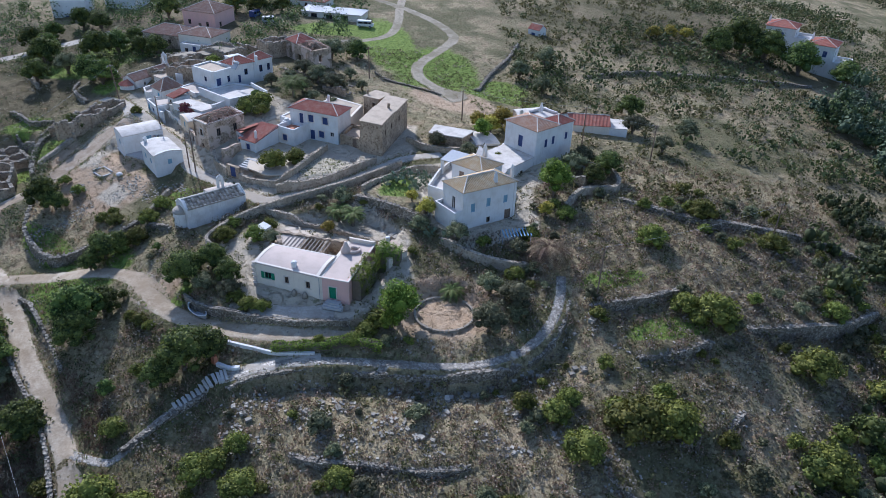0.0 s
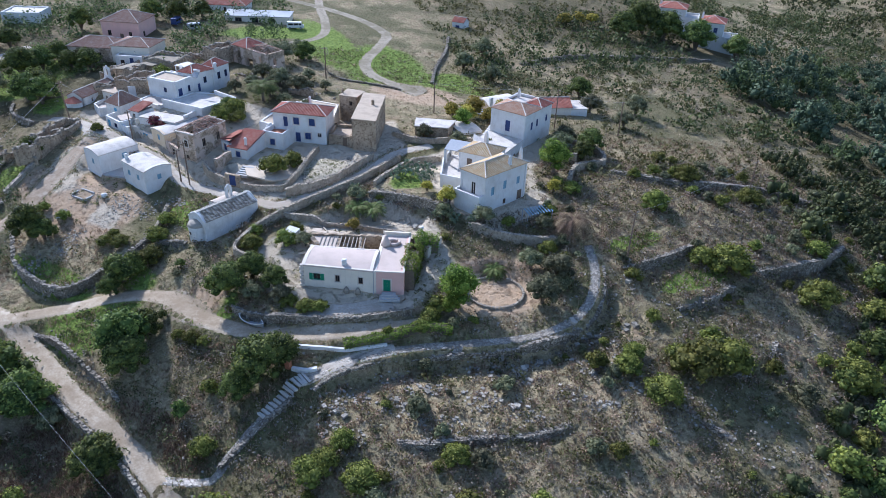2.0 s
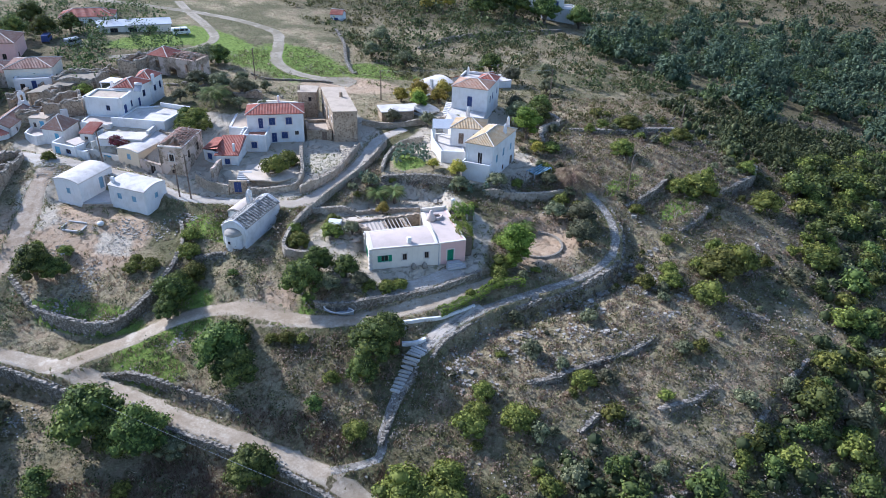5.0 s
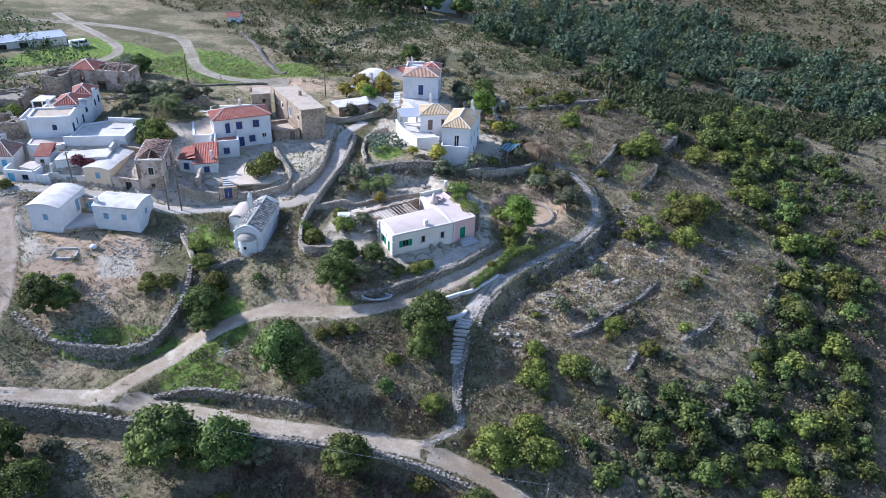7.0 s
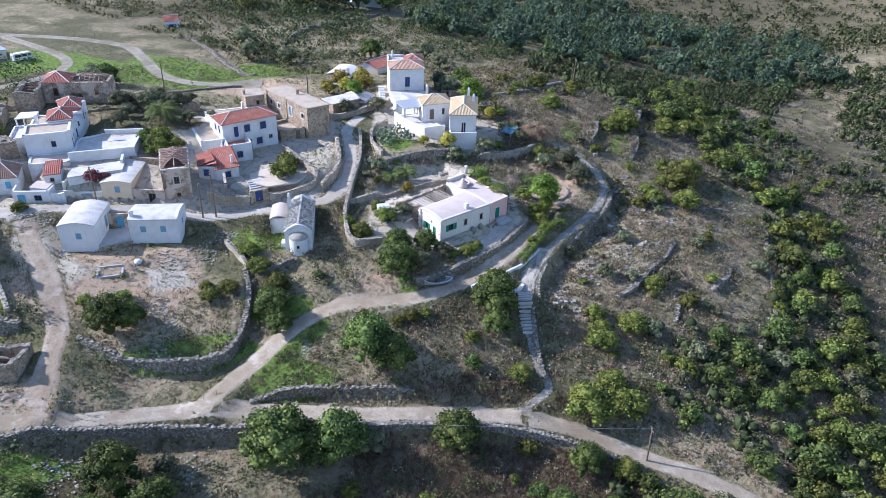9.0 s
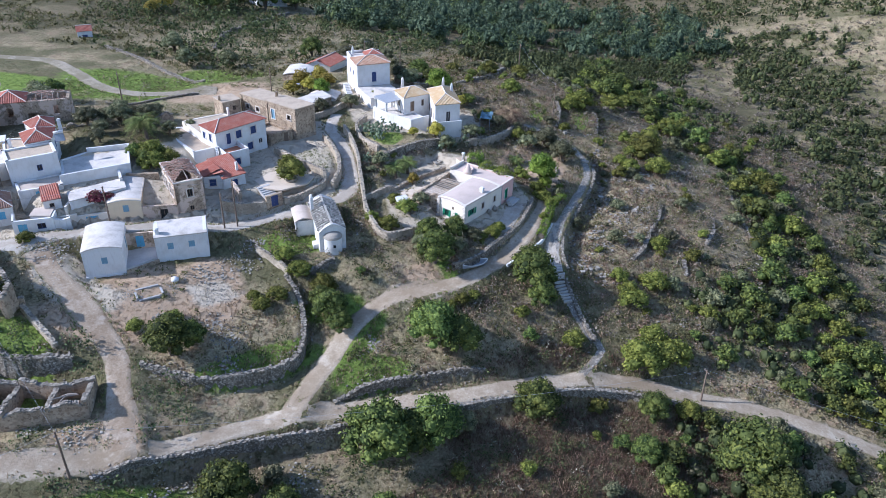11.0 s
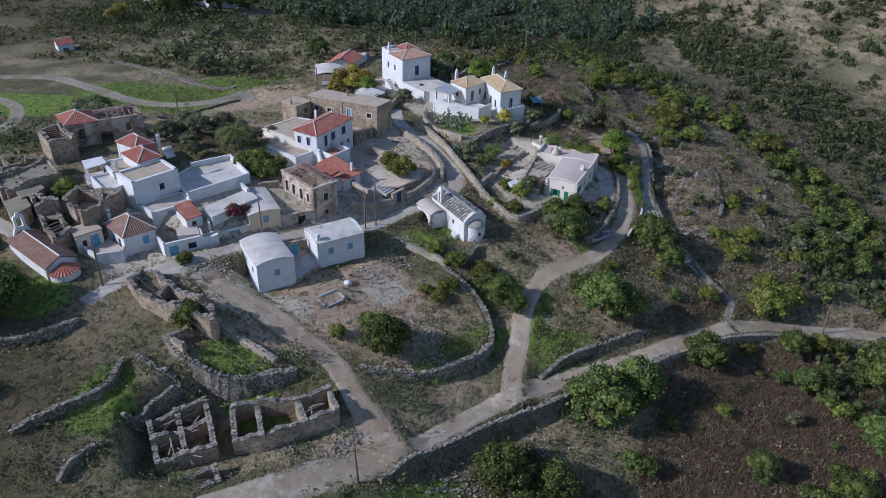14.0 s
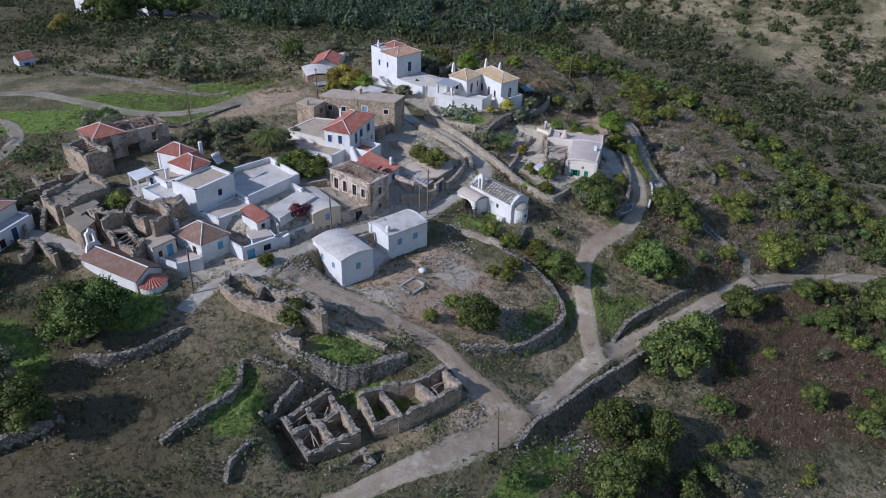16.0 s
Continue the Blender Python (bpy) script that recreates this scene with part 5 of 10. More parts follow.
# ---- cream house with a shallow vault ----
def cream_house():
    p = [(-54.0, 144.6), (-51.1, 140.5), (-43.0, 146.2), (-46.2, 150.6)]
    h = thing("cream_house", (-48.6, 145.4, 10), "cream-plastered house with a shallow white vaulted roof", "house")
    walls(h, p, 8.8, 13.3, CREAM, 0.45, {0: [(2.2, 3.1, 2.6, 3.8, "leaf", GREY_BLUE)]}, {0: arch(0.38), 2: arch(0.38)})
    barrel_roof(h, p, 13.25, 0.4, ROOF_WHITE, False, 0.12)
    y = thing("yard_wall", (-57, 148, 10.5), "cream yard wall with a light blue gate on the street", "wall")
    part("wall", wall_panel((-60.8, 152.0), (-57.0, 148.2), 9.6, 12.0, 0.35), PALE, y)
    part("wall", wall_panel((-57.0, 148.2), (-54.0, 144.7), 9.2, 11.6, 0.35, [(1.2, 3.0, 9.4, 11.3)]), PALE, y)
    opening(y, (-57.0, 148.2), (-54.0, 144.7), 1.2, 3.0, 9.4, 11.3, "leaf", SKY_BLUE, None, "gate")
    part("wall", wall_panel((-57.6, 149.4), (-49.5, 153.2), 10, 13.4, 0.35), PALE, y)


cream_house()


# ---- white house with a flat terrace and red roofs ----
def white_complex():
    p = [(-55.9, 161.9), (-49.7, 157.4), (-46.4, 161.8), (-52.7, 166.3)]
    h = thing("white_villa", (-49, 163, 13.6), "large white house with flat roofs, red tiled roofs and blue door", "house")
    walls(h, p, 12.6, 18.3, WHITE, 0.45, {0: [(4.2, 5.0, 3.0, 4.1, "pane", BLUE)], 1: [(0.6, 1.8, 1.6, 4.0, "leaf", BLUE, None, "door"), (3.6, 4.3, 2.6, 4.0, "pane", BLUE)]})
    flat_roof(h, p, 18.0, ROOF_GREY)
    q = [(-49.8, 164.0), (-46.4, 161.8), (-42.1, 165.1), (-46.6, 168.4)]
    walls(h, q, 12.8, 18.7, WHITE, 0.45, {1: [(2.6, 3.4, 3.2, 4.6, "pane", BLUE), (1.0, 1.6, 1.6, 3.4, "leaf", BLUE, None, "door")]})
    hip_roof(h, q, 18.7, 1.25, RED_TILE, 0.15)
    q = [(-44.8, 167.0), (-42.1, 165.1), (-38.9, 168.6), (-42.8, 171.4)]
    walls(h, q, 12.8, 18.9, WHITE, 0.45, {1: [(1.0, 1.9, 3.2, 4.8, "pane", BLUE), (3.2, 4.0, 3.2, 4.8, "pane", BLUE)]})
    hip_roof(h, q, 18.9, 1.3, RED_TILE, 0.15)
    chimney(h, -41.6, 164.4, 18.0, 2.0, WHITE, 0.55, 0.6)
    chimney(h, -49.4, 168.0, 17.1, 1.5, WHITE, 0.5, 0.6)
    # low western wing with a pergola
    q = [(-56.4, 166.2), (-53.2, 164.6), (-48.5, 168.2), (-52.0, 171.3)]
    walls(h, q, 12.8, 16.4, WHITE, 0.4, {3: [(2.0, 2.8, 1.4, 2.5, "pane", BLUE)]})
    flat_roof(h, q, 16.3, ROOF_WHITE)
    parapet(h, q, 16.4, 0.3, WHITE, 0.2)
    q = [(-51.4, 167.6), (-47.6, 164.6), (-43.9, 167.3), (-47.4, 172.1)]
    walls(h, q, 12.6, 17.3, WHITE, 0.4, {3: [(1.0, 2.0, 2.0, 4.2, "leaf", BLUE, None, "door")]})
    flat_roof(h, q, 17.15, ROOF_GREY)
    g = Geo()
    g.prism([(-51.3, 172.2), (-48.4, 170.3), (-46.2, 172.4), (-48.5, 174.6)], 17.5, 17.65)
    part("pergola_roof", g, WHITE, h)
    for x, y in ((-51.0, 172.2), (-48.5, 174.3), (-46.5, 172.4)):
        g = Geo()
        g.box((x, y, 15.55), (0.22, 0.22, 4.0))
        part("pergola_post", g, WHITE, h)
    g = Geo()
    g.prism([(-51.8, 172.2), (-48.4, 169.6), (-45.8, 172.2), (-48.5, 175.0)], 12.8, 15.0)
    part("pergola_terrace", g, ROOF_WHITE, h)
    # solar water heater: slanted panel and tank
    g = Geo()
    c = Vector((-45.6, 160.6, 18.9))
    u, v = Vector((0.82, -0.57, 0)) * 0.75, Vector((0.42, 0.6, 0.68)) * 0.75
    n = u.cross(v).normalized() * 0.08
    g.quad(c - u - v, c + u - v, c + u + v, c - u + v)
    g.quad(c - u - v - n, c - u + v - n, c + u + v - n, c + u - v - n)
    for a, b in ((-u - v, u - v), (u - v, u + v), (u + v, -u + v), (-u + v, -u - v)):
        g.quad(c + a, c + a - n, c + b - n, c + b)
    s = thing("solar_water_heater", (-45.6, 160.6, 18.1), "pale solar water heater panel with a white tank", "water heater")
    part("panel", g, METAL, s)
    g = Geo()
    e = c + v + Vector((0, 0, 0.25))
    g.tube([e - u, e + u], 0.25, 12)
    part("tank", g, WHITE, s, smooth=True)
    # big terrace roof in front
    q = [(-52.6, 154.8), (-44.0, 147.9), (-37.2, 153.9), (-41.9, 159.2), (-46.6, 160.8), (-49.7, 157.4)]
    t = thing("terrace_house", (-45, 153, 12.5), "low white building with a broad flat roof terrace", "house")
    walls(t, q, 11.0, 15.0, WHITE, 0.4)
    flat_roof(t, q, 14.8, ROOF_WHITE)
    parapet(t, q, 15.0, 0.7, WHITE, 0.3, (0, 1, 2))
    # courtyard in front with rounded wall window
    y = thing("front_courtyard", (-55, 152, 11.5), "white courtyard wall with an arched blue door and window", "wall")
    a, b = (-64.2, 153.8), (-60.7, 149.2)
    part("wall", wall_panel(a, b, 10.2, 13.0, 0.35, [(0.7, 2.0, 10.5, 12.4), (3.4, 4.6, 11.3, 12.3)]), WHITE, y)
    opening(y, a, b, 0.7, 2.0, 10.5, 12.4, "leaf", SKY_BLUE, WHITE, "door")
    opening(y, a, b, 3.4, 4.6, 11.3, 12.3, "pane", BLUE, WHITE)
    q = [(-58.0, 158.4), (-53.2, 153.9), (-50.0, 157.3), (-55.6, 161.8)]
    r = thing("low_room", (-54.5, 157.8, 12.0), "low whitewashed room with a worn concrete roof", "house")
    walls(r, q, 10.8, 14.5, OLD_WHITE, 0.4, {0: [(2.4, 3.4, 1.4, 3.2, "leaf", SKY_BLUE, None, "door")]})
    flat_roof(r, q, 14.35, ROOF_TAN)
    c = thing("wash_house", (-59, 152.2, 11), "tiny white yard room with a worn flat concrete roof", "house")
    q = [(-61.6, 152.8), (-60.4, 150.0), (-57.8, 151.6), (-59.4, 154.0)]
    walls(c, q, 9.6, 13.0, OLD_WHITE, 0.3, {3: [(0.8, 1.7, 1.4, 3.0, "leaf", SKY_BLUE, None, "door")]})
    flat_roof(c, q, 13.1, ROOF_TAN, inset=-0.08)
    c = thing("tiled_shed", (-56.8, 152.8, 12), "tiny white shed with a red tiled lean-to roof", "shed")
    q = [(-59.0, 152.4), (-57.0, 150.8), (-54.4, 153.8), (-56.5, 155.2)]
    walls(c, q, 10.6, 14.4, OLD_WHITE, 0.3, {0: [(0.8, 1.5, 2.2, 3.2, "pane", WOOD)]})
    g = Geo()
    f = offset(q, 0.15)
    tile_plane(g, (*f[0], 14.45), (*f[1], 14.45), (*f[3], 15.3), (*f[2], 15.3))
    part("roof", g, RED_TILE, c)
    g = Geo()
    g.prism([tuple(xy(k) * 0.96 + xy(q[2]) * 0.04) for k in (q[3], q[2], q[1], q[0])][::-1], 14.2, 14.4)
    part("ceiling_slab", g, OLD_WHITE, c)
    # low white roof between the terrace and the cream house
    q = [(-54.4, 152.0), (-56.8, 149.3), (-49.3, 144.7), (-46.6, 147.5)]
    c = thing("link_room", (-52, 148, 12), "low whitewashed link room with a smooth flat roof", "house")
    walls(c, q, 10.6, 14.0, WHITE, 0.35)
    flat_roof(c, q, 14.06, ROOF_WHITE, inset=-0.06)
    part("wall", wall_panel((-60.7, 149.2), (-58.6, 150.6), 9.6, 13.0, 0.3), WHITE, y)
    part("wall", wall_panel((-61.9, 156.2), (-64.2, 153.8), 9.6, 13.0, 0.3), WHITE, y)


white_complex()


# ---- hipped house with a blue shutter, and the village church ----
def corner_house():
    p = [(-64.9, 159.4), (-61.6, 156.2), (-58.2, 160.4), (-61.6, 164.0)]
    h = thing("corner_house", (-61.6, 160, 11.5), "white corner house with a hipped brown tiled roof", "house")
    walls(h, p, 10.4, 14.0, OLD_WHITE, 0.45, {0: [(2.6, 3.5, 1.6, 2.9, "leaf", SKY_BLUE)], 3: [(1.6, 2.5, 0.9, 2.8, "leaf", SKY_BLUE, None, "door"), (3.6, 4.4, 1.4, 2.8, "pane", WOOD)]})
    hip_roof(h, p, 14.0, 2.0, OLD_TILE, 0.25)
    y = thing("terrace_walls", (-67, 161.6, 11.0), "small white-walled terrace in front of the corner house", "wall")
    for a, b in (((-66.4, 165.2), (-68.0, 162.3)), ((-68.0, 162.3), (-66.4, 159.0)), ((-66.4, 159.0), (-64.9, 159.4))):
        part("wall", wall_panel(a, b, 10.2, 12.7, 0.3), OLD_WHITE, y)
    g = Geo()
    g.prism([(-66.3, 165.0), (-67.8, 162.3), (-66.2, 159.2), (-64.9, 159.6), (-61.8, 163.9), (-63.6, 163.4)], 10.2, 12.05)
    part("terrace", g, ROOF_TAN, y)
    # lilac annex with a rounded blue door
    q = [(-66.5, 165.8), (-63.6, 163.4), (-61.6, 165.8), (-64.4, 167.9)]
    k = thing("annex", (-64, 165.6, 12), "small pale lilac annex with a light blue arched door", "house")
    walls(k, q, 11.2, 14.4, PALE, 0.35, {0: [(2.2, 3.2, 0.7, 2.6, "leaf", SKY_BLUE, None, "door"), (0.8, 1.4, 1.2, 2.2, "pane", WOOD)]})
    flat_roof(k, q, 14.45, ROOF_GREY, inset=-0.1)


corner_house()


def church():
    n, f = xy((-72.1, 164.7)), xy((-66.3, 174.2))
    axis = (f - n) / np.linalg.norm(f - n)
    out = np.array((-axis[1], axis[0]))
    w = 2.15
    p = [tuple(n + out * w), tuple(n - out * w), tuple(f - out * w), tuple(f + out * w)]
    h = thing("church", (-69.4, 169, 11.5), "white village church with red-brown tiled roof and bell gable", "church")
    walls(h, p, 10.6, 13.6, OLD_WHITE, 0.5, {1: [(5.0, 6.0, 0.6, 2.6, "leaf", SKY_BLUE, None, "door"), (2.4, 2.9, 1.4, 2.2, "pane", WOOD)]})
    hip_roof(h, p, 13.6, 1.15, OLD_TILE, 0.2, gable=True)
    g, roof = Geo(), Geo()
    c, r, k = n - axis * 0.25, 2.0, 14
    base = math.atan2(-axis[1], -axis[0])
    ring = [(c[0] + r * math.cos(base + math.pi * (i / k - 0.5)), c[1] + r * math.sin(base + math.pi * (i / k - 0.5))) for i in range(k + 1)]
    g.prism(ring, 10.2, 12.7)
    part("apse", g, OLD_WHITE, h)
    wide = [(c[0] + (q[0] - c[0]) * 1.12, c[1] + (q[1] - c[1]) * 1.12) for q in ring]
    for i in range(k):
        m = ((wide[i][0] + wide[i + 1][0]) / 2, (wide[i][1] + wide[i + 1][1]) / 2)
        roof.quad((*wide[i], 12.65), (*m, 12.8), (c[0], c[1], 13.75))
        roof.quad((*m, 12.8), (*wide[i + 1], 12.65), (c[0], c[1], 13.75))
    part("apse_roof", roof, RED_TILE, h)
    g = Geo()
    m = f - axis * 0.2
    ang = math.atan2(out[1], out[0])
    g.box((*m, 14.6), (2.8, 0.5, 1.4), ang, 0.6)
    for s in (-0.55, 0.55):
        u = m + out * s
        g.box((*u, 15.9), (0.35, 0.45, 1.6), ang)
    g.box((*m, 16.9), (1.6, 0.5, 0.4), ang, 0.7)
    g.box((*m, 17.3), (0.7, 0.4, 0.5), ang, 0.4)
    part("bell_gable", g, OLD_WHITE, h)


church()


# ---- white two-storey house with the red roof ----
def red_roof_house():
    p = [(-29.7, 140.4), (-19.4, 136.2), (-17.4, 141.1), (-27.5, 145.3)]
    h = thing("red_roofed_house", (-24, 140.5, 11), "white two-storey house with red hipped roof and dark blue shutters", "house")
    walls(h, p, 10.6, 17.15, WHITE, 0.5, {
        0: [(2.2, 3.1, 3.6, 5.7, "leaf", BLUE, WHITE, "door"), (4.3, 5.5, 4.2, 5.7, "leaf", BLUE, MORTAR), (7.6, 8.8, 4.2, 5.7, "leaf", BLUE, MORTAR),
            (4.6, 5.6, 0.5, 2.5, "leaf", BLUE, None, "door"), (6.6, 7.8, 1.2, 2.6, "leaf", BLUE, MORTAR), (9.2, 10.1, 1.8, 2.8, "pane", MORTAR)],
        3: [(0.8, 1.6, 4.2, 5.6, "leaf", BLUE, WHITE), (3.0, 3.8, 4.2, 5.8, "leaf", BLUE, WHITE)]})
    hip_roof(h, p, 17.15, 1.25, RED_TILE, 0.3)
    chimney(h, -22.0, 142.6, 17.6, 1.3, WHITE, 0.4, -0.38)
    # cornice of small teeth under the eaves
    for a, b in zip(p, p[1:] + p[:1]):
        a, b = xy(a), xy(b)
        n = int(np.linalg.norm(b - a) / 0.45)
        ang = math.atan2(b[1] - a[1], b[0] - a[0])
        o = np.array((b[1] - a[1], a[0] - b[0])) / np.linalg.norm(b - a) * 0.12
        for k in range(n):
            q = a + (b - a) * (k + 0.5) / n + o
            g = Geo()
            g.box((q[0], q[1], 17.02), (0.22, 0.24, 0.18), ang)
            part("eaves_tooth", g, WHITE, h)
    # roof terrace with parapet over the ground floor
    q = [(-32.0, 136.9), (-28.1, 134.6), (-25.6, 138.7), (-29.7, 140.4)]
    walls(h, q, 10.6, 13.7, WHITE, 0.4, {0: [(1.6, 2.7, 1.2, 2.5, "leaf", BLUE, MORTAR)]}, name="terrace_wall")
    flat_roof(h, q, 13.6, CLAY, "terrace_floor", 0.2)
    parapet(h, q, 13.7, 0.85, WHITE, 0.22, (0, 1, 3))
    # low red-tiled wing
    q = [(-38.6, 133.2), (-35.1, 131.1), (-31.6, 136.4), (-35.3, 138.4)]
    walls(h, q, 9.8, 13.1, WHITE, 0.45, {0: [(1.6, 2.6, 1.4, 2.6, "leaf", BLUE, MORTAR)]}, name="wing_wall")
    g = Geo()
    f = offset(q, 0.25)
    tile_plane(g, (*f[0], 13.1), (*f[1], 13.1), (*f[3], 14.5), (*f[2], 14.5))
    part("wing_roof", g, RED_TILE, h)
    g = Geo()
    g.prism(q, 13.0, [13.05, 13.05, 14.4, 14.4])
    part("wing_gable", g, WHITE, h)
    chimney(h, -35.2, 132.6, 13.2, 1.5, WHITE, 0.4, -0.5)
    q = [(-40.0, 136.2), (-38.2, 133.4), (-35.3, 138.4), (-36.6, 140.2)]
    walls(h, q, 10.0, 13.4, WHITE, 0.4, {0: [(0.9, 2.0, 1.6, 2.9, "leaf", BLUE, MORTAR)]}, name="side_wall")
    g = Geo()
    f = offset(q, 0.1)
    tile_plane(g, (*f[3], 13.5), (*f[0], 13.5), (*f[2], 14.5), (*f[1], 14.3))
    part("side_roof", g, RED_TILE, h)
    # grey flat-roofed rear wings
    q = [(-27.5, 145.3), (-17.4, 141.1), (-15.6, 148.6), (-22.6, 153.4)]
    walls(h, q, 10.8, 15.0, PALE, 0.45, name="rear_wall")
    flat_roof(h, q, 14.9, ROOF_GREY, "rear_roof")
    q = [(-32.6, 143.6), (-29.0, 141.2), (-22.8, 153.2), (-25.6, 156.4)]
    walls(h, q, 10.8, 13.9, WHITE, 0.4, {3: [(6.2, 7.2, 0.8, 2.9, "leaf", BLUE, None, "door"), (9.0, 9.9, 1.4, 2.6, "pane", WOOD)]}, name="rear_wall")
    flat_roof(h, q, 13.7, ROOF_GREY, "rear_roof")
    # outside stair to the terrace
    for k in range(9):
        g = Geo()
        c = np.array((-32.8, 138.4)) + np.array((2.6, 1.7)) * k / 9
        g.box((c[0], c[1], 11.6 + 0.16 * k), (0.9, 0.34, 1.4 + 0.32 * k), 0.6)
        part("step", g, WHITE, h)
    # garden steps and gate
    s = thing("garden_steps", (-35.2, 126.8, 11), "wide stone garden steps behind the blue gate", "steps")
    for k in range(5):
        g = Geo()
        c = np.array((-36.2, 125.6)) + np.array((0.55, 0.9)) * k * 0.55
        g.box((c[0], c[1], 10.2 + 0.16 * k), (2.4, 0.6, 0.5), -0.5)
        part("step", g, CONCRETE, s)
    y = thing("garden_gate", (-37.8, 123.6, 9.4), "dark blue painted garden gate in the stone wall", "gate")
    a, b = (-39.2, 124.4), (-36.5, 122.8)
    part("wall", wall_panel(a, b, 8.4, 11.5, 0.5, [(0.9, 2.2, 9.3, 11.3)]), STONE, y)
    opening(y, a, b, 0.9, 2.2, 9.3, 11.3, "leaf", BLUE, None, "door")


red_roof_house()


# ---- tall stone house ----
def stone_tower():
    p = [(-14.6, 132.3), (-10.2, 130.3), (-8.0, 138.3), (-12.2, 140.5)]
    h = thing("stone_house", (-11, 138, 11.2), "tall rubble-stone house with flat ochre roofs", "house")
    walls(h, p, 10.4, 17.8, STONE, 0.6, {3: [(1.6, 2.6, 4.0, 6.0, "leaf", GREY_BLUE, MORTAR), (6.2, 7.2, 4.8, 5.8, "pane", WOOD, MORTAR)], 1: [(2.0, 2.8, 4.4, 5.6, "pane", WOOD), (5.6, 6.4, 4.4, 5.6, "pane", WOOD)]})
    flat_roof(h, p, 17.95, ROOF_GREY, inset=-0.12)
    q = [(-12.2, 140.5), (-8.0, 138.3), (-5.9, 145.6), (-10.2, 147.8)]
    walls(h, q, 10.4, 17.5, STONE, 0.6, {3: [(1.6, 2.5, 4.4, 5.4, "pane", WOOD, MORTAR), (4.6, 5.5, 4.4, 5.4, "pane", WOOD, MORTAR)], 1: [(2.0, 2.8, 4.4, 5.6, "pane", WOOD)]})
    flat_roof(h, q, 17.7, ROOF_GREY, inset=-0.12)
    chimney(h, -9.4, 139.4, 17.8, 0.9, STONE, 0.5, 0.3)
    q = [(-15.4, 148.6), (-11.9, 146.7), (-9.8, 150.2), (-13.1, 152.4)]
    walls(h, q, 10.8, 17.0, STONE, 0.5, {0: [(2.2, 2.9, 4.2, 5.2, "pane", WOOD)]})
    flat_roof(h, q, 17.15, ROOF_GREY, inset=-0.1)
    chimney(h, -14.6, 149.8, 17.1, 0.8, STONE, 0.4, 0.3)
    # walled yard with lower roof
    q = [(-19.0, 135.6), (-14.6, 133.2), (-12.6, 139.6), (-17.2, 141.2)]
    walls(h, q, 10.4, 13.6, STONE, 0.5, {0: [(3.0, 4.0, 0.8, 2.9, "leaf", WOOD, None, "door")]}, name="yard_wall")
    flat_roof(h, q, 13.0, ROOF_GREY, "yard_roof", 0.45)


stone_tower()


# ---- upper white house ----
def upper_house():
    p = [(13.9, 132.2), (19.3, 126.4), (27.2, 132.8), (21.6, 138.6)]
    h = thing("upper_house", (20, 132, 12), "tall cubic white house with a hipped tiled roof", "house")
    walls(h, p, 11.0, 19.0, WHITE, 0.5, {
        0: [(3.5, 4.6, 3.8, 6.1, "leaf", BLUE, WHITE, "window"), (3.7, 4.1, 2.6, 2.95, "pane", WOOD)],
        1: [(2.4, 3.1, 4.2, 5.8, "leaf", BLUE), (4.4, 5.1, 4.4, 6.0, "leaf", BLUE), (8.0, 8.7, 4.6, 6.0, "leaf", BLUE)],
        3: [(2.8, 3.5, 4.4, 5.8, "leaf", BLUE), (6.0, 6.7, 4.6, 5.9, "leaf", BLUE)]})
    a, b, c, d = [xy(q) for q in p]
    hip_roof(h, [tuple(a), tuple(b), tuple(b + (c - b) * 0.62), tuple(a + (d - a) * 0.62)], 19.0, 1.15, ORANGE_TILE, 0.22)
    hip_roof(h, [tuple((a + b) / 2 + (c - b) * 0.58), tuple(b + (c - b) * 0.58), tuple(c), tuple((c + d) / 2)], 19.0, 1.1, RED_TILE, 0.2)
    q = [tuple(a + (d - a) * 0.62), tuple((a + b) / 2 + (c - b) * 0.6), tuple((c + d) / 2), tuple(d)]
    flat_roof(h, q, 19.0, ROOF_WHITE, inset=0.1)
    parapet(h, q, 19.0, 0.55, WHITE, 0.25, (2, 3))
    chimney(h, 21.2, 136.8, 19.2, 1.3, WHITE, 0.55, -0.8, True)
    # vaulted white terrace in front
    q = [(8.0, 126.2), (13.0, 119.8), (19.2, 126.4), (13.9, 132.2)]
    t = thing("terrace_annex", (13.5, 126, 10.8), "white flat-roofed annex in front of the upper house", "house")
    walls(t, q, 9.6, 13.8, WHITE, 0.4, {1: [(2.0, 2.8, 1.8, 2.6, "pane", WOOD), (5.0, 5.7, 1.8, 2.6, "pane", WOOD)]})
    flat_roof(t, q, 13.9, ROOF_WHITE, inset=-0.02)
    # outside oven and steps on its west side
    for k in range(8):
        g = Geo()
        g.box((13.4 + 0.34 * k, 134.0 + 0.30 * k, 11.4 + 0.12 * k), (0.5, 1.3, 1.2 + 0.24 * k), 0.74)
        part("step", g, WHITE, h)


upper_house()


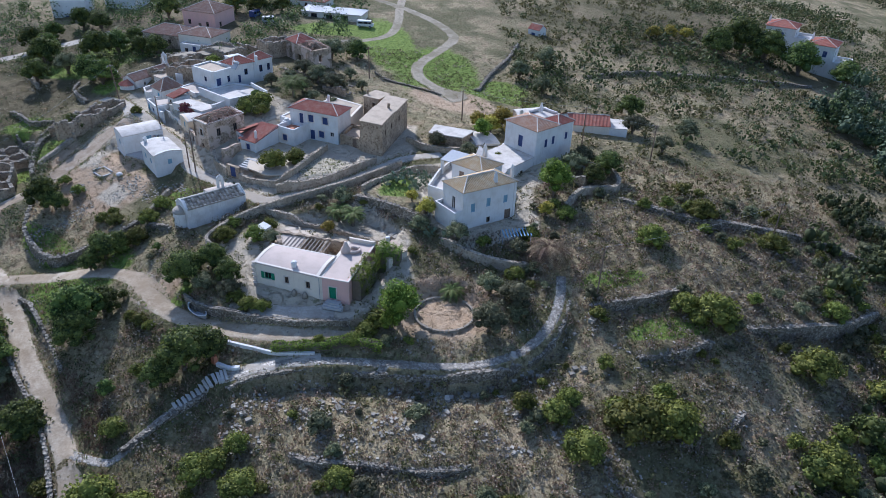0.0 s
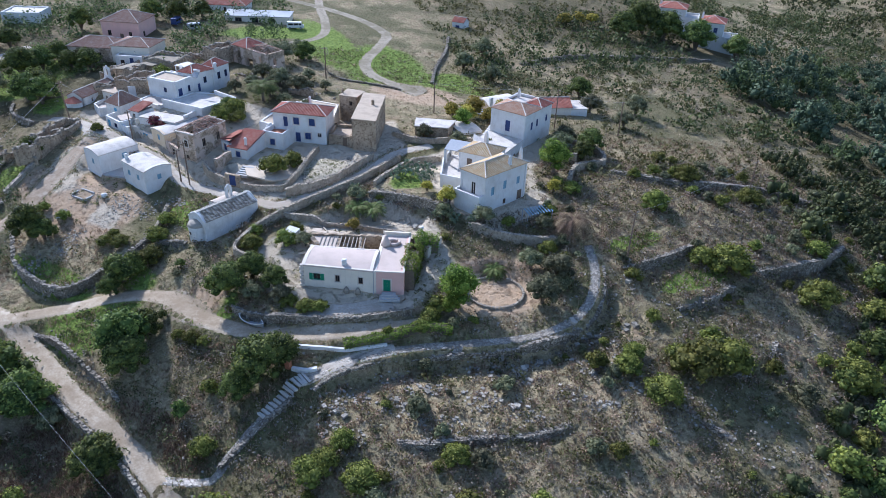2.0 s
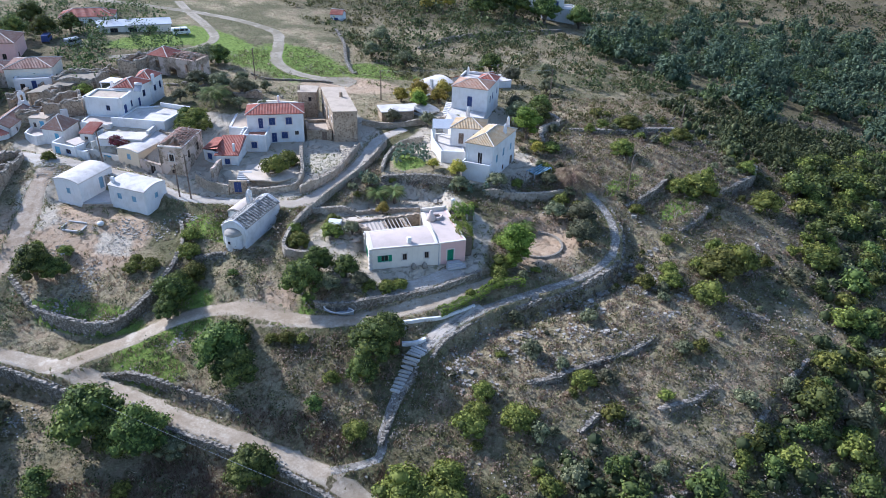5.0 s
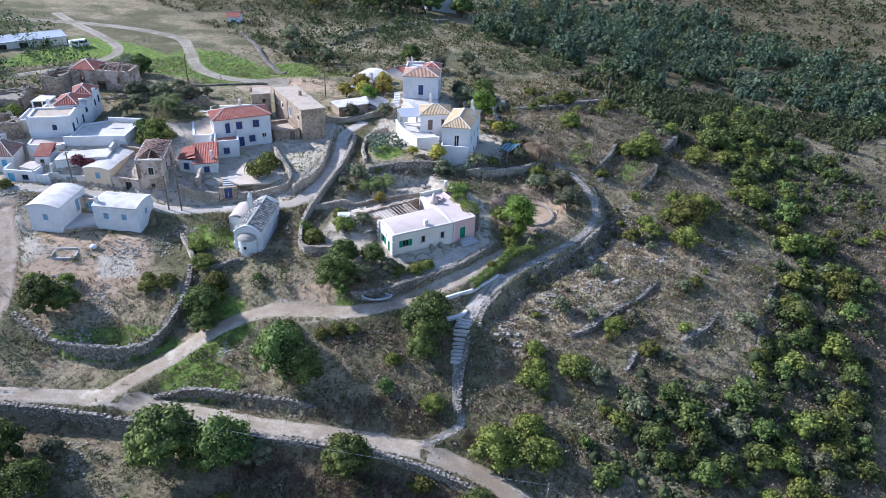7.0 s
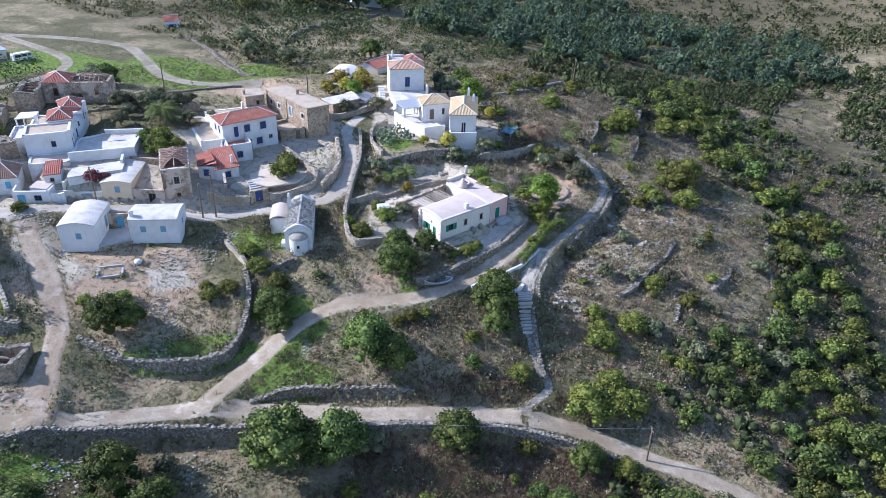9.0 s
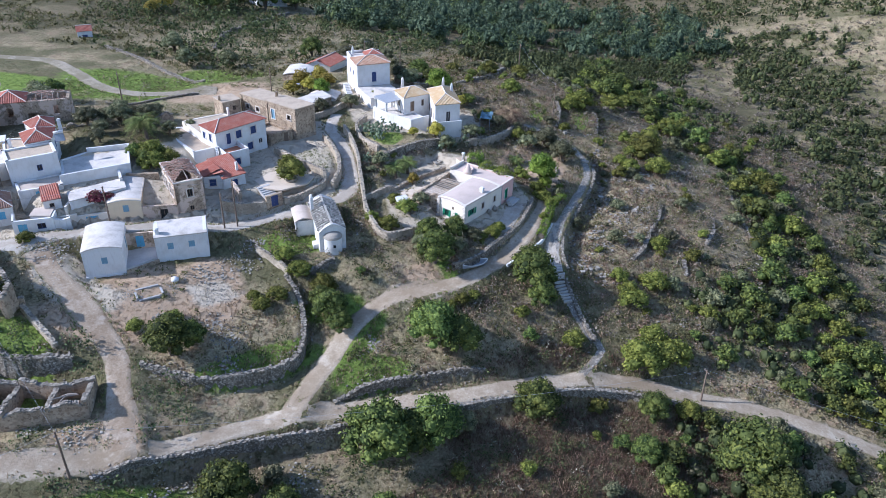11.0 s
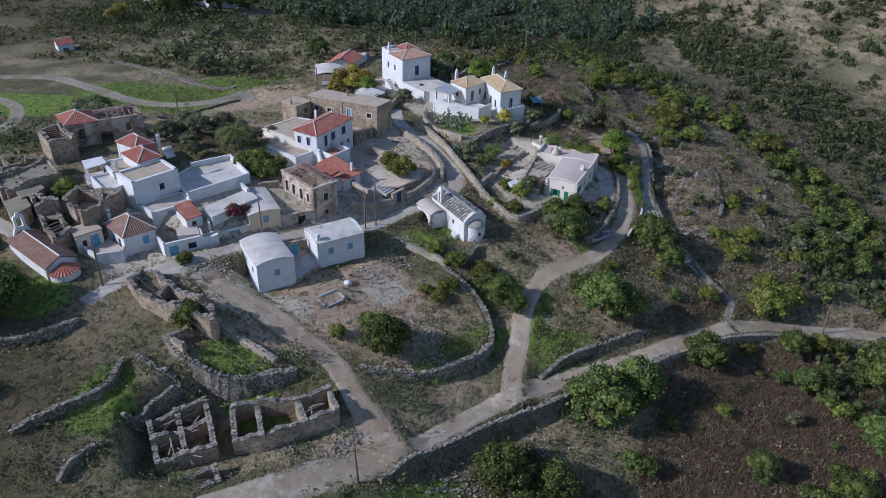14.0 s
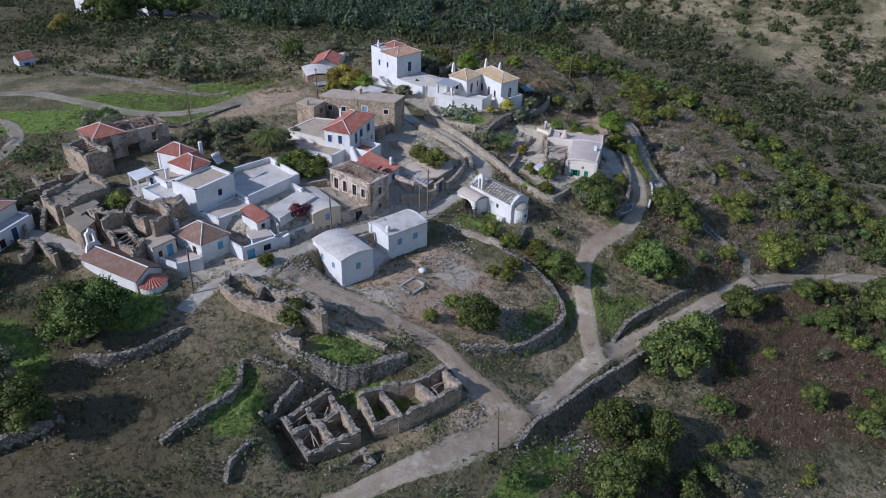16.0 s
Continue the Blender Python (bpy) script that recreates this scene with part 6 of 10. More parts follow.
def lower_house():
    p = [(1.7, 108.5), (5.0, 104.2), (14.2, 109.3), (10.6, 113.6)]
    h = thing("lower_house", (8, 109, 10.2), "white two-storey house with an ochre hipped tiled roof", "house")
    walls(h, p, 9.4, 17.0, WHITE, 0.5, {
        0: [(2.4, 3.4, 3.6, 6.0, "pane", WHITE, None, "door"), (3.8, 4.6, 0.6, 2.4, "leaf", WOOD, None, "door")],
        1: [(1.6, 2.4, 3.6, 5.2, "leaf", GREY_BLUE), (4.6, 5.4, 4.0, 5.6, "leaf", GREY_BLUE), (8.0, 8.8, 4.0, 5.4, "leaf", GREY_BLUE), (4.8, 5.5, 1.0, 2.0, "pane", WOOD), (8.4, 9.6, 0.8, 2.6, "leaf", WOOD, None, "door")],
        3: [(2.4, 3.2, 3.6, 5.4, "pane", WOOD), (5.2, 6.1, 3.2, 5.4, "leaf", WOOD, None, "door"), (7.6, 8.3, 3.6, 5.2, "pane", WOOD)]})
    hip_roof(h, p, 17.0, 1.35, YELLOW_TILE, 0.2)
    chimney(h, 10.4, 108.0, 17.3, 1.4, WHITE, 0.6, 0.5, True)
    chimney(h, 13.4, 111.0, 16.9, 1.8, WHITE, 0.6, 0.5, True)
    q = [(3.3, 116.2), (8.4, 112.4), (12.2, 116.2), (7.2, 120.0)]
    walls(h, q, 10.2, 16.9, WHITE, 0.45, {0: [(1.6, 2.6, 3.4, 5.6, "leaf", WOOD, None, "door"), (4.4, 5.0, 4.2, 5.6, "pane", WOOD)], 3: [(2.0, 2.8, 4.0, 5.6, "pane", WOOD)]}, name="wing_wall")
    hip_roof(h, q, 16.9, 1.3, YELLOW_TILE, 0.2, name="wing_roof")
    chimney(h, 9.2, 119.0, 17.0, 1.8, WHITE, 0.7, 0.5, True)
    # balcony block
    n = np.array((-0.79, -0.61)) * 1.6
    a, b = xy(p[0]), xy(p[1])
    q = [tuple(a + n), tuple(b + n), tuple(b), tuple(a)]
    walls(h, q, 9.2, 13.0, WHITE, 0.35, name="balcony_wall")
    flat_roof(h, q, 12.95, ROOF_WHITE, "balcony_floor", 0.1)
    parapet(h, q, 13.0, 0.75, WHITE, 0.2, (0, 1, 3))
    # pergola terrace
    q = [(-0.9, 112.9), (3.0, 110.4), (8.3, 119.6), (3.2, 123.4), (1.0, 119.4)]
    t = thing("pergola_terrace", (3, 117, 11.5), "white raised terrace with pergola columns", "terrace")
    walls(t, q, 10.2, 13.2, WHITE, 0.4)
    flat_roof(t, q, 13.1, ROOF_WHITE, "floor", 0.2)
    parapet(t, q, 13.2, 0.8, WHITE, 0.25, (0, 3, 4))
    for x, y in ((1.6, 119.6), (3.4, 122.8), (5.0, 117.6), (6.8, 120.6)):
        g = Geo()
        g.box((x, y, 14.5), (0.42, 0.42, 2.8), 0.6)
        part("column", g, WHITE, t)
    g = Geo()
    g.prism([(1.2, 119.4), (4.9, 117.2), (7.2, 120.8), (3.4, 123.2)], 15.9, [16.0, 16.0, 16.35, 16.35])
    part("pergola_roof", g, METAL, t)
    # lean-to link between the two houses, with sloping white roof
    q = [(7.2, 120.0), (12.2, 116.2), (13.5, 119.4), (8.6, 125.6)]
    walls(t, q, 10.0, 14.0, WHITE, 0.4, name="link_wall")
    g = Geo()
    g.prism(offset(q, 0.05), 13.9, [15.6, 14.4, 14.2, 16.2])
    part("link_roof", g, ROOF_WHITE, t)


lower_house()


# ---- pink house ----
def pink_house():
    p = [(-27.0, 92.4), (-16.6, 88.7), (-14.7, 94.6), (-25.1, 97.8)]
    h = thing("pink_house", (-20, 93, 6.5), "long cream and pink house with green shutters, vaulted roof", "house")
    walls(h, p, 5.9, 10.3, PALE, 0.5, {
        0: [(1.7, 2.9, 1.9, 3.1, "shutters", GREEN_PAINT, MORTAR), (5.2, 5.9, 1.9, 3.1, "pane", WOOD, MORTAR), (8.8, 9.5, 1.9, 3.1, "pane", WOOD, MORTAR)],
        3: [(3.0, 3.4, 2.9, 3.4, "pane", WOOD), (1.4, 2.3, 1.2, 2.5, "shutters", GREEN_PAINT), (3.6, 4.4, 0.6, 2.5, "leaf", GREEN_PAINT, None, "door")]},
        {1: arch(0.4), 3: arch(0.4)})
    barrel_roof(h, p, 10.28, 0.36, ROOF_PINKISH, True, 0.05)
    parapet(h, p, 10.28, 0.1, MORTAR, 0.3, (0, 2))
    for k in range(11):
        for c in (p[0], p[3]):
            g = Geo()
            g.box((c[0], c[1], 6.4 + 0.38 * k), (0.62 if k % 2 else 0.42, 0.62 if k % 2 else 0.42, 0.32), -0.33)
            part("quoin", g, MORTAR, h)
    chimney(h, -20.6, 91.2, 10.3, 0.8, WHITE, 0.65, -0.33)
    q = [(-16.6, 88.7), (-12.0, 87.5), (-8.9, 98.5), (-13.3, 99.8)]
    front = [(1.6, 2.7, 0.9, 3.0, "leaf", GREEN_PAINT, MORTAR, "door")]
    for k in range(4):
        hs = [(d[0], d[1], 5.9 + d[2], 5.9 + d[3]) for d in front] if k == 0 else []
        part("pink_wall" if k < 2 else "rear_wall", wall_panel(q[k], q[(k + 1) % 4], 5.9, 10.25, 0.5, hs), PINK if k < 2 else PALE, h)
    opening(h, q[0], q[1], 1.6, 2.7, 6.8, 8.9, "leaf", GREEN_PAINT, MORTAR, "door")
    flat_roof(h, q, 10.2, ROOF_PINKISH, "pink_roof", 0.25)
    parapet(h, q, 10.25, 0.12, MORTAR, 0.28, (0, 1))
    parapet(h, [(-14.9, 94.4), (-10.0, 93.2), (-8.9, 98.5), (-13.3, 99.8)], 10.2, 0.6, PALE, 0.3, (2,))
    # bread oven on the roof
    g = Geo()
    g.tube([(-13.4, 96.2, 10.1), (-13.4, 96.2, 10.7), (-13.4, 96.2, 11.2), (-13.4, 96.2, 12.0)], [0.85, 0.8, 0.45, 0.22], 12)
    part("oven", g, ROOF_PINKISH, h, smooth=True)
    g = Geo()
    ring = [(-12.2 + 1.0 * math.cos(radians(a)), 96.4 + 0.8 * math.sin(radians(a)), 10.45) for a in range(-120, 121, 20)]
    g.tube(ring, 0.24, 6)
    part("curved_seat", g, ROOF_PINKISH, h, smooth=True)
    # rear room with round chimney
    q = [(-8.9, 98.3), (-6.6, 95.2), (-3.8, 98.0), (-6.2, 101.0)]
    walls(h, q, 6.2, 9.7, PALE, 0.4, name="rear_wall")
    flat_roof(h, q, 9.75, ROOF_GREY, "rear_roof", -0.05)
    g = Geo()
    g.tube([(-7.0, 99.2, 9.7), (-7.0, 99.2, 11.0), (-7.0, 99.2, 11.15), (-7.0, 99.2, 11.3)], [0.32, 0.3, 0.38, 0.36], 12)
    part("chimney", g, WHITE, h, smooth=True)
    # downpipe and door steps
    g = Geo()
    g.tube([(-16.55, 88.5, 6.2), (-16.55, 88.5, 10.3)], 0.05, 6)
    part("downpipe", g, METAL, h)
    s = thing("door_steps", (-14.2, 86.9, 6.4), "low stone steps at the green arched door", "steps")
    for k in range(3):
        g = Geo()
        g.box((-14.4, 87.2 - 0.35 * k, 6.75 - 0.18 * k), (2.2 + 0.5 * k, 0.9, 0.4), -0.25)
        part("step", g, CONCRETE, s)
    # two little lean-to buttress stones by the wall
    for x, y in ((-20.6, 89.6), (-18.9, 89.0)):
        b = thing("whitewashed_stone", (x, y, 6.5), "rounded dark stone against the house wall", "stone")
        g = Geo()
        g.tube([(x, y, 6.3), (x, y, 6.9), (x, y + 0.1, 7.3)], [0.5, 0.42, 0.12], 8)
        part("body", g, RUBBLE, b, smooth=True)
    # roofless stone sheds behind the house, open to the court by an arch
    c = thing("courtyard_ruins", (-20, 100, 7.2), "roofless rubble sheds with an arched doorway behind the house", "ruin")
    a, b = (-25.8, 102.6), (-24.5, 98.2)
    part("wall", wall_panel(a, b, 6.4, 10.1, 0.7, [(1.6, 3.2, 6.4, 8.9), (1.85, 2.95, 8.9, 9.2), (2.1, 2.7, 9.2, 9.4)], lambda s: 0.25 * math.sin(9 * s) ** 2), STONE, c)
    for a, b, z in (((-18.0, 101.0), (-25.6, 102.7), 9.9), ((-20.9, 97.0), (-20.0, 101.2), 9.6), ((-17.4, 96.2), (-16.6, 100.8), 9.6), ((-13.4, 100.2), (-18.0, 101.2), 9.7)):
        part("wall", wall_panel(a, b, 6.2, z, 0.5, (), lambda s: 0.2 * math.sin(11 * s) ** 2), STONE, c)
    for k in range(12):
        g = Geo()
        u = np.array((-24.0 + 0.62 * k, 98.2 - 0.19 * k))
        g.tube([(*u, 9.75), (u[0] + 0.9, u[1] + 3.5, 9.75)], 0.09, 5)
        part("beam", g, DRIFT, c)
    g = Geo()
    g.prism([(-24.6, 98.4), (-21.2, 97.4), (-20.4, 101.4), (-25.2, 102.4)], 9.55, 9.68)
    part("fallen_roof", g, ROOF_TAN, c)
    # paved plots of the court, each a step above the next
    for p4, z in (([(-31.4, 97.6), (-27.6, 96.4), (-26.4, 99.6), (-30.2, 100.8)], 6.95), ([(-30.0, 101.4), (-26.6, 100.4), (-26.0, 103.8), (-28.8, 105.0)], 7.95), ([(-28.4, 105.6), (-25.8, 104.4), (-21.4, 103.2), (-22.6, 106.8), (-26.0, 107.8)], 8.35)):
        k = thing("paved_plot", (*xy(p4[0]), z - 0.5), "pale paved courtyard plot with a low kerb", "paving", "courtyard plots")
        g = Geo()
        g.prism(p4, z - 1.2, z)
        part("slab", g, SAND, k)
        for a, b in zip(p4, p4[1:] + p4[:1]):
            part("kerb", wall_panel(a, b, z - 1.2, z + 0.28, 0.25), YARD_STONE, k)


pink_house()


# ---- smaller buildings on the far side ----
def small_buildings():
    h = thing("outbuilding", (4, 137, 11.3), "low stone outbuilding with a white flat roof", "house")
    p = [(-1.0, 137.0), (5.6, 134.8), (8.0, 138.4), (0.2, 141.2)]
    walls(h, p, 10.4, 13.8, STONE, 0.5, {0: [(2.4, 3.4, 0.6, 2.4, "leaf", WOOD, None, "door")]})
    flat_roof(h, p, 13.95, ROOF_WHITE, inset=-0.15)
    h = thing("vaulted_cistern", (9, 136, 11.5), "low white barrel-vaulted cistern roof among trees", "cistern")
    p = [(5.4, 141.6), (8.6, 135.4), (13.4, 136.4), (10.0, 142.6)]
    walls(h, p, 10.4, 12.2, WHITE, 0.4)
    barrel_roof(h, p, 12.2, 0.9, ROOF_WHITE, False, 0.1)
    h = thing("stone_barn", (22, 152, 10.8), "small stone barn with a rounded white roof", "barn")
    p = [(17.6, 154.2), (18.4, 147.6), (25.8, 149.6), (24.8, 156.4)]
    walls(h, p, 9.4, 13.0, STONE, 0.5, {3: [(2.8, 3.8, 0.6, 2.6, "leaf", WOOD, None, "door")]})
    barrel_roof(h, p, 12.95, 0.7, ROOF_WHITE, False, 0.12)
    chimney(h, 18.8, 148.6, 13.2, 1.6, WHITE, 0.7, 0.2)
    g = Geo()
    g.prism([(14.4, 151.6), (16.2, 147.2), (18.2, 147.8), (17.0, 152.8)], 11.5, 11.62)
    part("canopy", g, METAL, h)
    h = thing("garage", (35, 151, 9.5), "low stone shed with a red tiled roof", "shed")
    p = [(28.6, 154.6), (30.4, 148.0), (38.2, 147.4), (38.6, 153.6)]
    walls(h, p, 8.4, 12.2, PALE, 0.4)
    hip_roof(h, p, 12.2, 1.4, RED_TILE, 0.2, gable=True)
    p = [(38.2, 147.4), (42.0, 147.0), (42.4, 152.4), (38.6, 153.4)]
    walls(h, p, 8.0, 11.8, WHITE, 0.4, name="annex_wall")
    flat_roof(h, p, 11.9, ROOF_WHITE, "annex_roof", -0.05)
    h = thing("roadside_shrine", (31, 227.5, 9), "tiny white gabled shrine house among the fields", "shrine")
    p = [(28.6, 228.0), (31.6, 225.4), (34.2, 228.0), (31.2, 230.6)]
    walls(h, p, 8.2, 12.4, WHITE, 0.35, {0: [(1.2, 2.6, 1.2, 3.2, "leaf", BLUE, None, "door")]})
    hip_roof(h, p, 12.4, 1.3, RED_TILE, 0.2, gable=True)
    h = thing("long_shed", (-32, 229, 14), "long low farm shed with a pale sheet roof", "shed")
    p = [(-42.0, 227.6), (-23.2, 223.4), (-21.8, 230.6), (-41.0, 235.2)]
    walls(h, p, 12.8, 15.6, PALE, 0.3, {0: [(3, 5, 0.6, 2.4, "pane", WOOD), (8, 10, 0.6, 2.4, "pane", WOOD), (13, 15, 0.6, 2.4, "pane", WOOD)]})
    flat_roof(h, p, 15.8, METAL, inset=-0.3)
    # far villa with red roofs
    for k, (p, z0, z1) in enumerate(([[(108.5, 240.5), (116.5, 236.0), (121.0, 243.0), (113.0, 248.0)], 6.0, 12.8],
                                     [[(115.6, 223.8), (122.2, 219.6), (127.0, 226.4), (120.4, 230.8)], 3.0, 11.6])):
        h = thing("villa", (*((xy(p[0]) + xy(p[2])) / 2), z0), "white villa with a red hipped roof among dark trees", "house", "far villas")
        walls(h, p, z0 - 1, z1, WHITE, 0.4, {0: [(1.6, 2.8, z1 - z0 - 2.4, z1 - z0 - 0.6, "leaf", BLUE), (4.6, 5.8, z1 - z0 - 2.4, z1 - z0 - 0.6, "leaf", BLUE)],
                                             1: [(2.4, 3.4, z1 - z0 - 2.6, z1 - z0 - 0.6, "leaf", BLUE)], 3: [(2.4, 3.6, z1 - z0 - 2.6, z1 - z0 - 0.6, "leaf", BLUE), (5.4, 6.4, z1 - z0 - 2.6, z1 - z0 - 0.6, "leaf", BLUE)]})
        hip_roof(h, p, z1, 1.6, RED_TILE, 0.4)
        c = (xy(p[1]) + xy(p[2])) / 2
        q = [p[1], tuple(xy(p[1]) + (4.0, -2.6)), tuple(xy(p[2]) + (4.0, -2.6)), p[2]]
        walls(h, q, z0 - 2, z0 + 4.2, WHITE, 0.3, name="terrace_wall")
        flat_roof(h, q, z0 + 3.6, ROOF_WHITE, "terrace_floor", 0.2)
        chimney(h, *(xy(p[3]) * 0.6 + xy(p[0]) * 0.4), z1, 1.8, WHITE, 0.6, 0.4, True)
    # houses at the village's far end
    data = [([(-79.0, 195.0), (-66.5, 191.0), (-64.0, 198.5), (-76.4, 203.0)], 12.6, 16.6, OLD_TILE, STONE_PATCHED, 1.8),
            ([(-68.0, 190.6), (-58.6, 187.6), (-55.6, 195.0), (-65.0, 198.2)], 12.8, 17.6, OLD_TILE, PALE, 1.3),
            ([(-74.2, 214.2), (-64.0, 210.8), (-60.8, 220.0), (-71.0, 223.6)], 12.6, 18.0, OLD_TILE, PINK, 2.2),
            ([(-50.0, 240.0), (-36.0, 236.0), (-34.0, 243.0), (-48.0, 247.0)], 13.0, 16.4, RED_TILE, WHITE, 1.6)]
    for p, z0, z1, tile, wallm, rise in data:
        h = thing("village_house", (*((xy(p[0]) + xy(p[2])) / 2), z0), "old plastered village house with a brown tiled roof", "house", "far village houses")
        walls(h, p, z0 - 1, z1, wallm, 0.4, {0: [(1.6, 2.6, 2.6, 4.0, "pane", WOOD), (5.0, 6.0, 1.2, 3.2, "leaf", WOOD, None, "door"), (7.6, 8.5, 2.4, 3.8, "pane", WOOD)],
                                             1: [(2.0, 3.0, 2.2, 3.6, "pane", WOOD)]})
        hip_roof(h, p, z1, rise, tile, 0.25)
    # flat white annex in front of them, and white villas at the far edge
    for p, z0, z1 in (([(-66.8, 187.6), (-59.4, 185.2), (-58.4, 188.0), (-65.8, 190.4)], 12.6, 16.0), ([(-117.5, 224.8), (-107.6, 226.2), (-108.6, 234.5), (-118.5, 233.0)], 9.5, 17.0),
                      ([(-104.5, 233.0), (-94.0, 231.0), (-92.5, 239.0), (-103.0, 241.0)], 10.5, 16.5)):
        h = thing("white_block", (*((xy(p[0]) + xy(p[2])) / 2), z0), "plain white flat-roofed house with dark windows", "house", "far white houses")
        walls(h, p, z0 - 1.5, z1, WHITE, 0.4, {0: [(1.2, 2.2, 2.4, 3.8, "pane", WOOD), (3.6, 4.6, 2.4, 4.4, "leaf", BLUE, None, "door")]})
        flat_roof(h, p, z1 - 0.3, ROOF_WHITE)


small_buildings()


# ---- yard walls along the street ----
def yard_walls():
    data = [((-61.0, 150.0), (-58.9, 147.7), 8.8, 12.2, []),
            ((-51.0, 140.6), (-49.9, 138.6), 8.6, 11.6, []),
            ((-60.4, 163.6), (-56.8, 166.4), 12.2, 15.4, []),
            ((-40.8, 128.2), (-38.0, 131.6), 9.4, 12.6, []), ((-47.5, 146.8), (-43.0, 151.6), 10.4, 14.6, [(2.0, 3.0, 11.6, 13.6)])]
    for n, (a, b, z0, z1, holes) in enumerate(data):
        w = thing("yard_wall", (*((xy(a) + xy(b)) / 2), z0), "old plastered rubble yard wall between the houses", "wall", "village yard walls")
        part("wall", wall_panel(a, b, z0, z1, 0.45, holes, lambda s, n=n: 0.16 + 0.12 * math.sin(7 * s + n)), STONE_PATCHED if n % 2 else OLD_WHITE, w)
        for q in holes:
            opening(w, a, b, *q, "leaf", WOOD, None, "gate")


yard_walls()


# ---- ruins ----
def ruin_wall(house, a, b, z0, z1, thick, seed, name="wall"):
    """A broken rubble wall: masonry core with a ragged top of loose stones."""
    rng = random.Random(seed)
    g = Geo()
    a, b = xy(a), xy(b)
    n = max(2, int(np.linalg.norm(b - a) / 0.55))
    t = (b - a) / np.linalg.norm(b - a)
    inn = np.array((-t[1], t[0])) * thick
    hs = [z1 + 0.35 * math.sin(i * 0.5 + seed) + rng.uniform(-0.3, 0.25) for i in range(n + 1)]
    for i in range(n + 1):
        p = a + (b - a) * i / n
        q = p + inn
        g.v += [(p[0], p[1], z0), (p[0], p[1], hs[i]), (q[0], q[1], hs[i]), (q[0], q[1], z0)]
    for i in range(n):
        k = 4 * i
        g.f += [(k, k + 4, k + 5, k + 1), (k + 1, k + 5, k + 6, k + 2), (k + 2, k + 6, k + 7, k + 3)]
    g.f += [(0, 1, 2, 3), (4 * n, 4 * n + 3, 4 * n + 2, 4 * n + 1)]
    part(name, g, STONE, house)
    s = Geo()
    ang = math.atan2(t[1], t[0])
    for i in range(n * 2):
        for k in (0.22, 0.75):
            p = a + (b - a) * (i + 0.5) / (2 * n) + inn * (k + rng.uniform(-0.1, 0.1))
            z = np.interp((i + 0.5) / 2, range(n + 1), hs)
            stone_block(s, (p[0], p[1], z + 0.02), (rng.uniform(0.25, 0.45), thick * 0.5, rng.uniform(0.18, 0.36)), ang + rng.uniform(-0.4, 0.4), rng)
    tagged(part("rubble_coping", s, RUBBLE, house), kind="stuff")


def ruin(name, label, lines, z0, z1, thick=0.6, seed=0):
    c = np.mean([xy(p) for l in lines for p in l], 0)
    h = thing(name, (c[0], c[1], z0), label, "ruin")
    for i, (a, b) in enumerate(lines):
        ruin_wall(h, a, b, z0 - 0.6, z1, thick, seed + i)
    return h


def fallen_beams(house, places, z, seed):
    rng = random.Random(seed)
    for x, y in places:
        g = Geo()
        for k in range(3):
            a = rng.uniform(0, 6.28)
            l = rng.uniform(0.8, 1.8)
            p = Vector((x + rng.uniform(-0.6, 0.6), y + rng.uniform(-0.6, 0.6), z + rng.uniform(-0.2, 0.5)))
            d = Vector((math.cos(a) * l, math.sin(a) * l, rng.uniform(-0.5, 0.6)))
            g.tube([p - d, p + d * 0.2 + Vector((0, 0, 0.15)), p + d], [0.08, 0.09, 0.05], 5)
        part("fallen_beam", g, DRIFT, house)


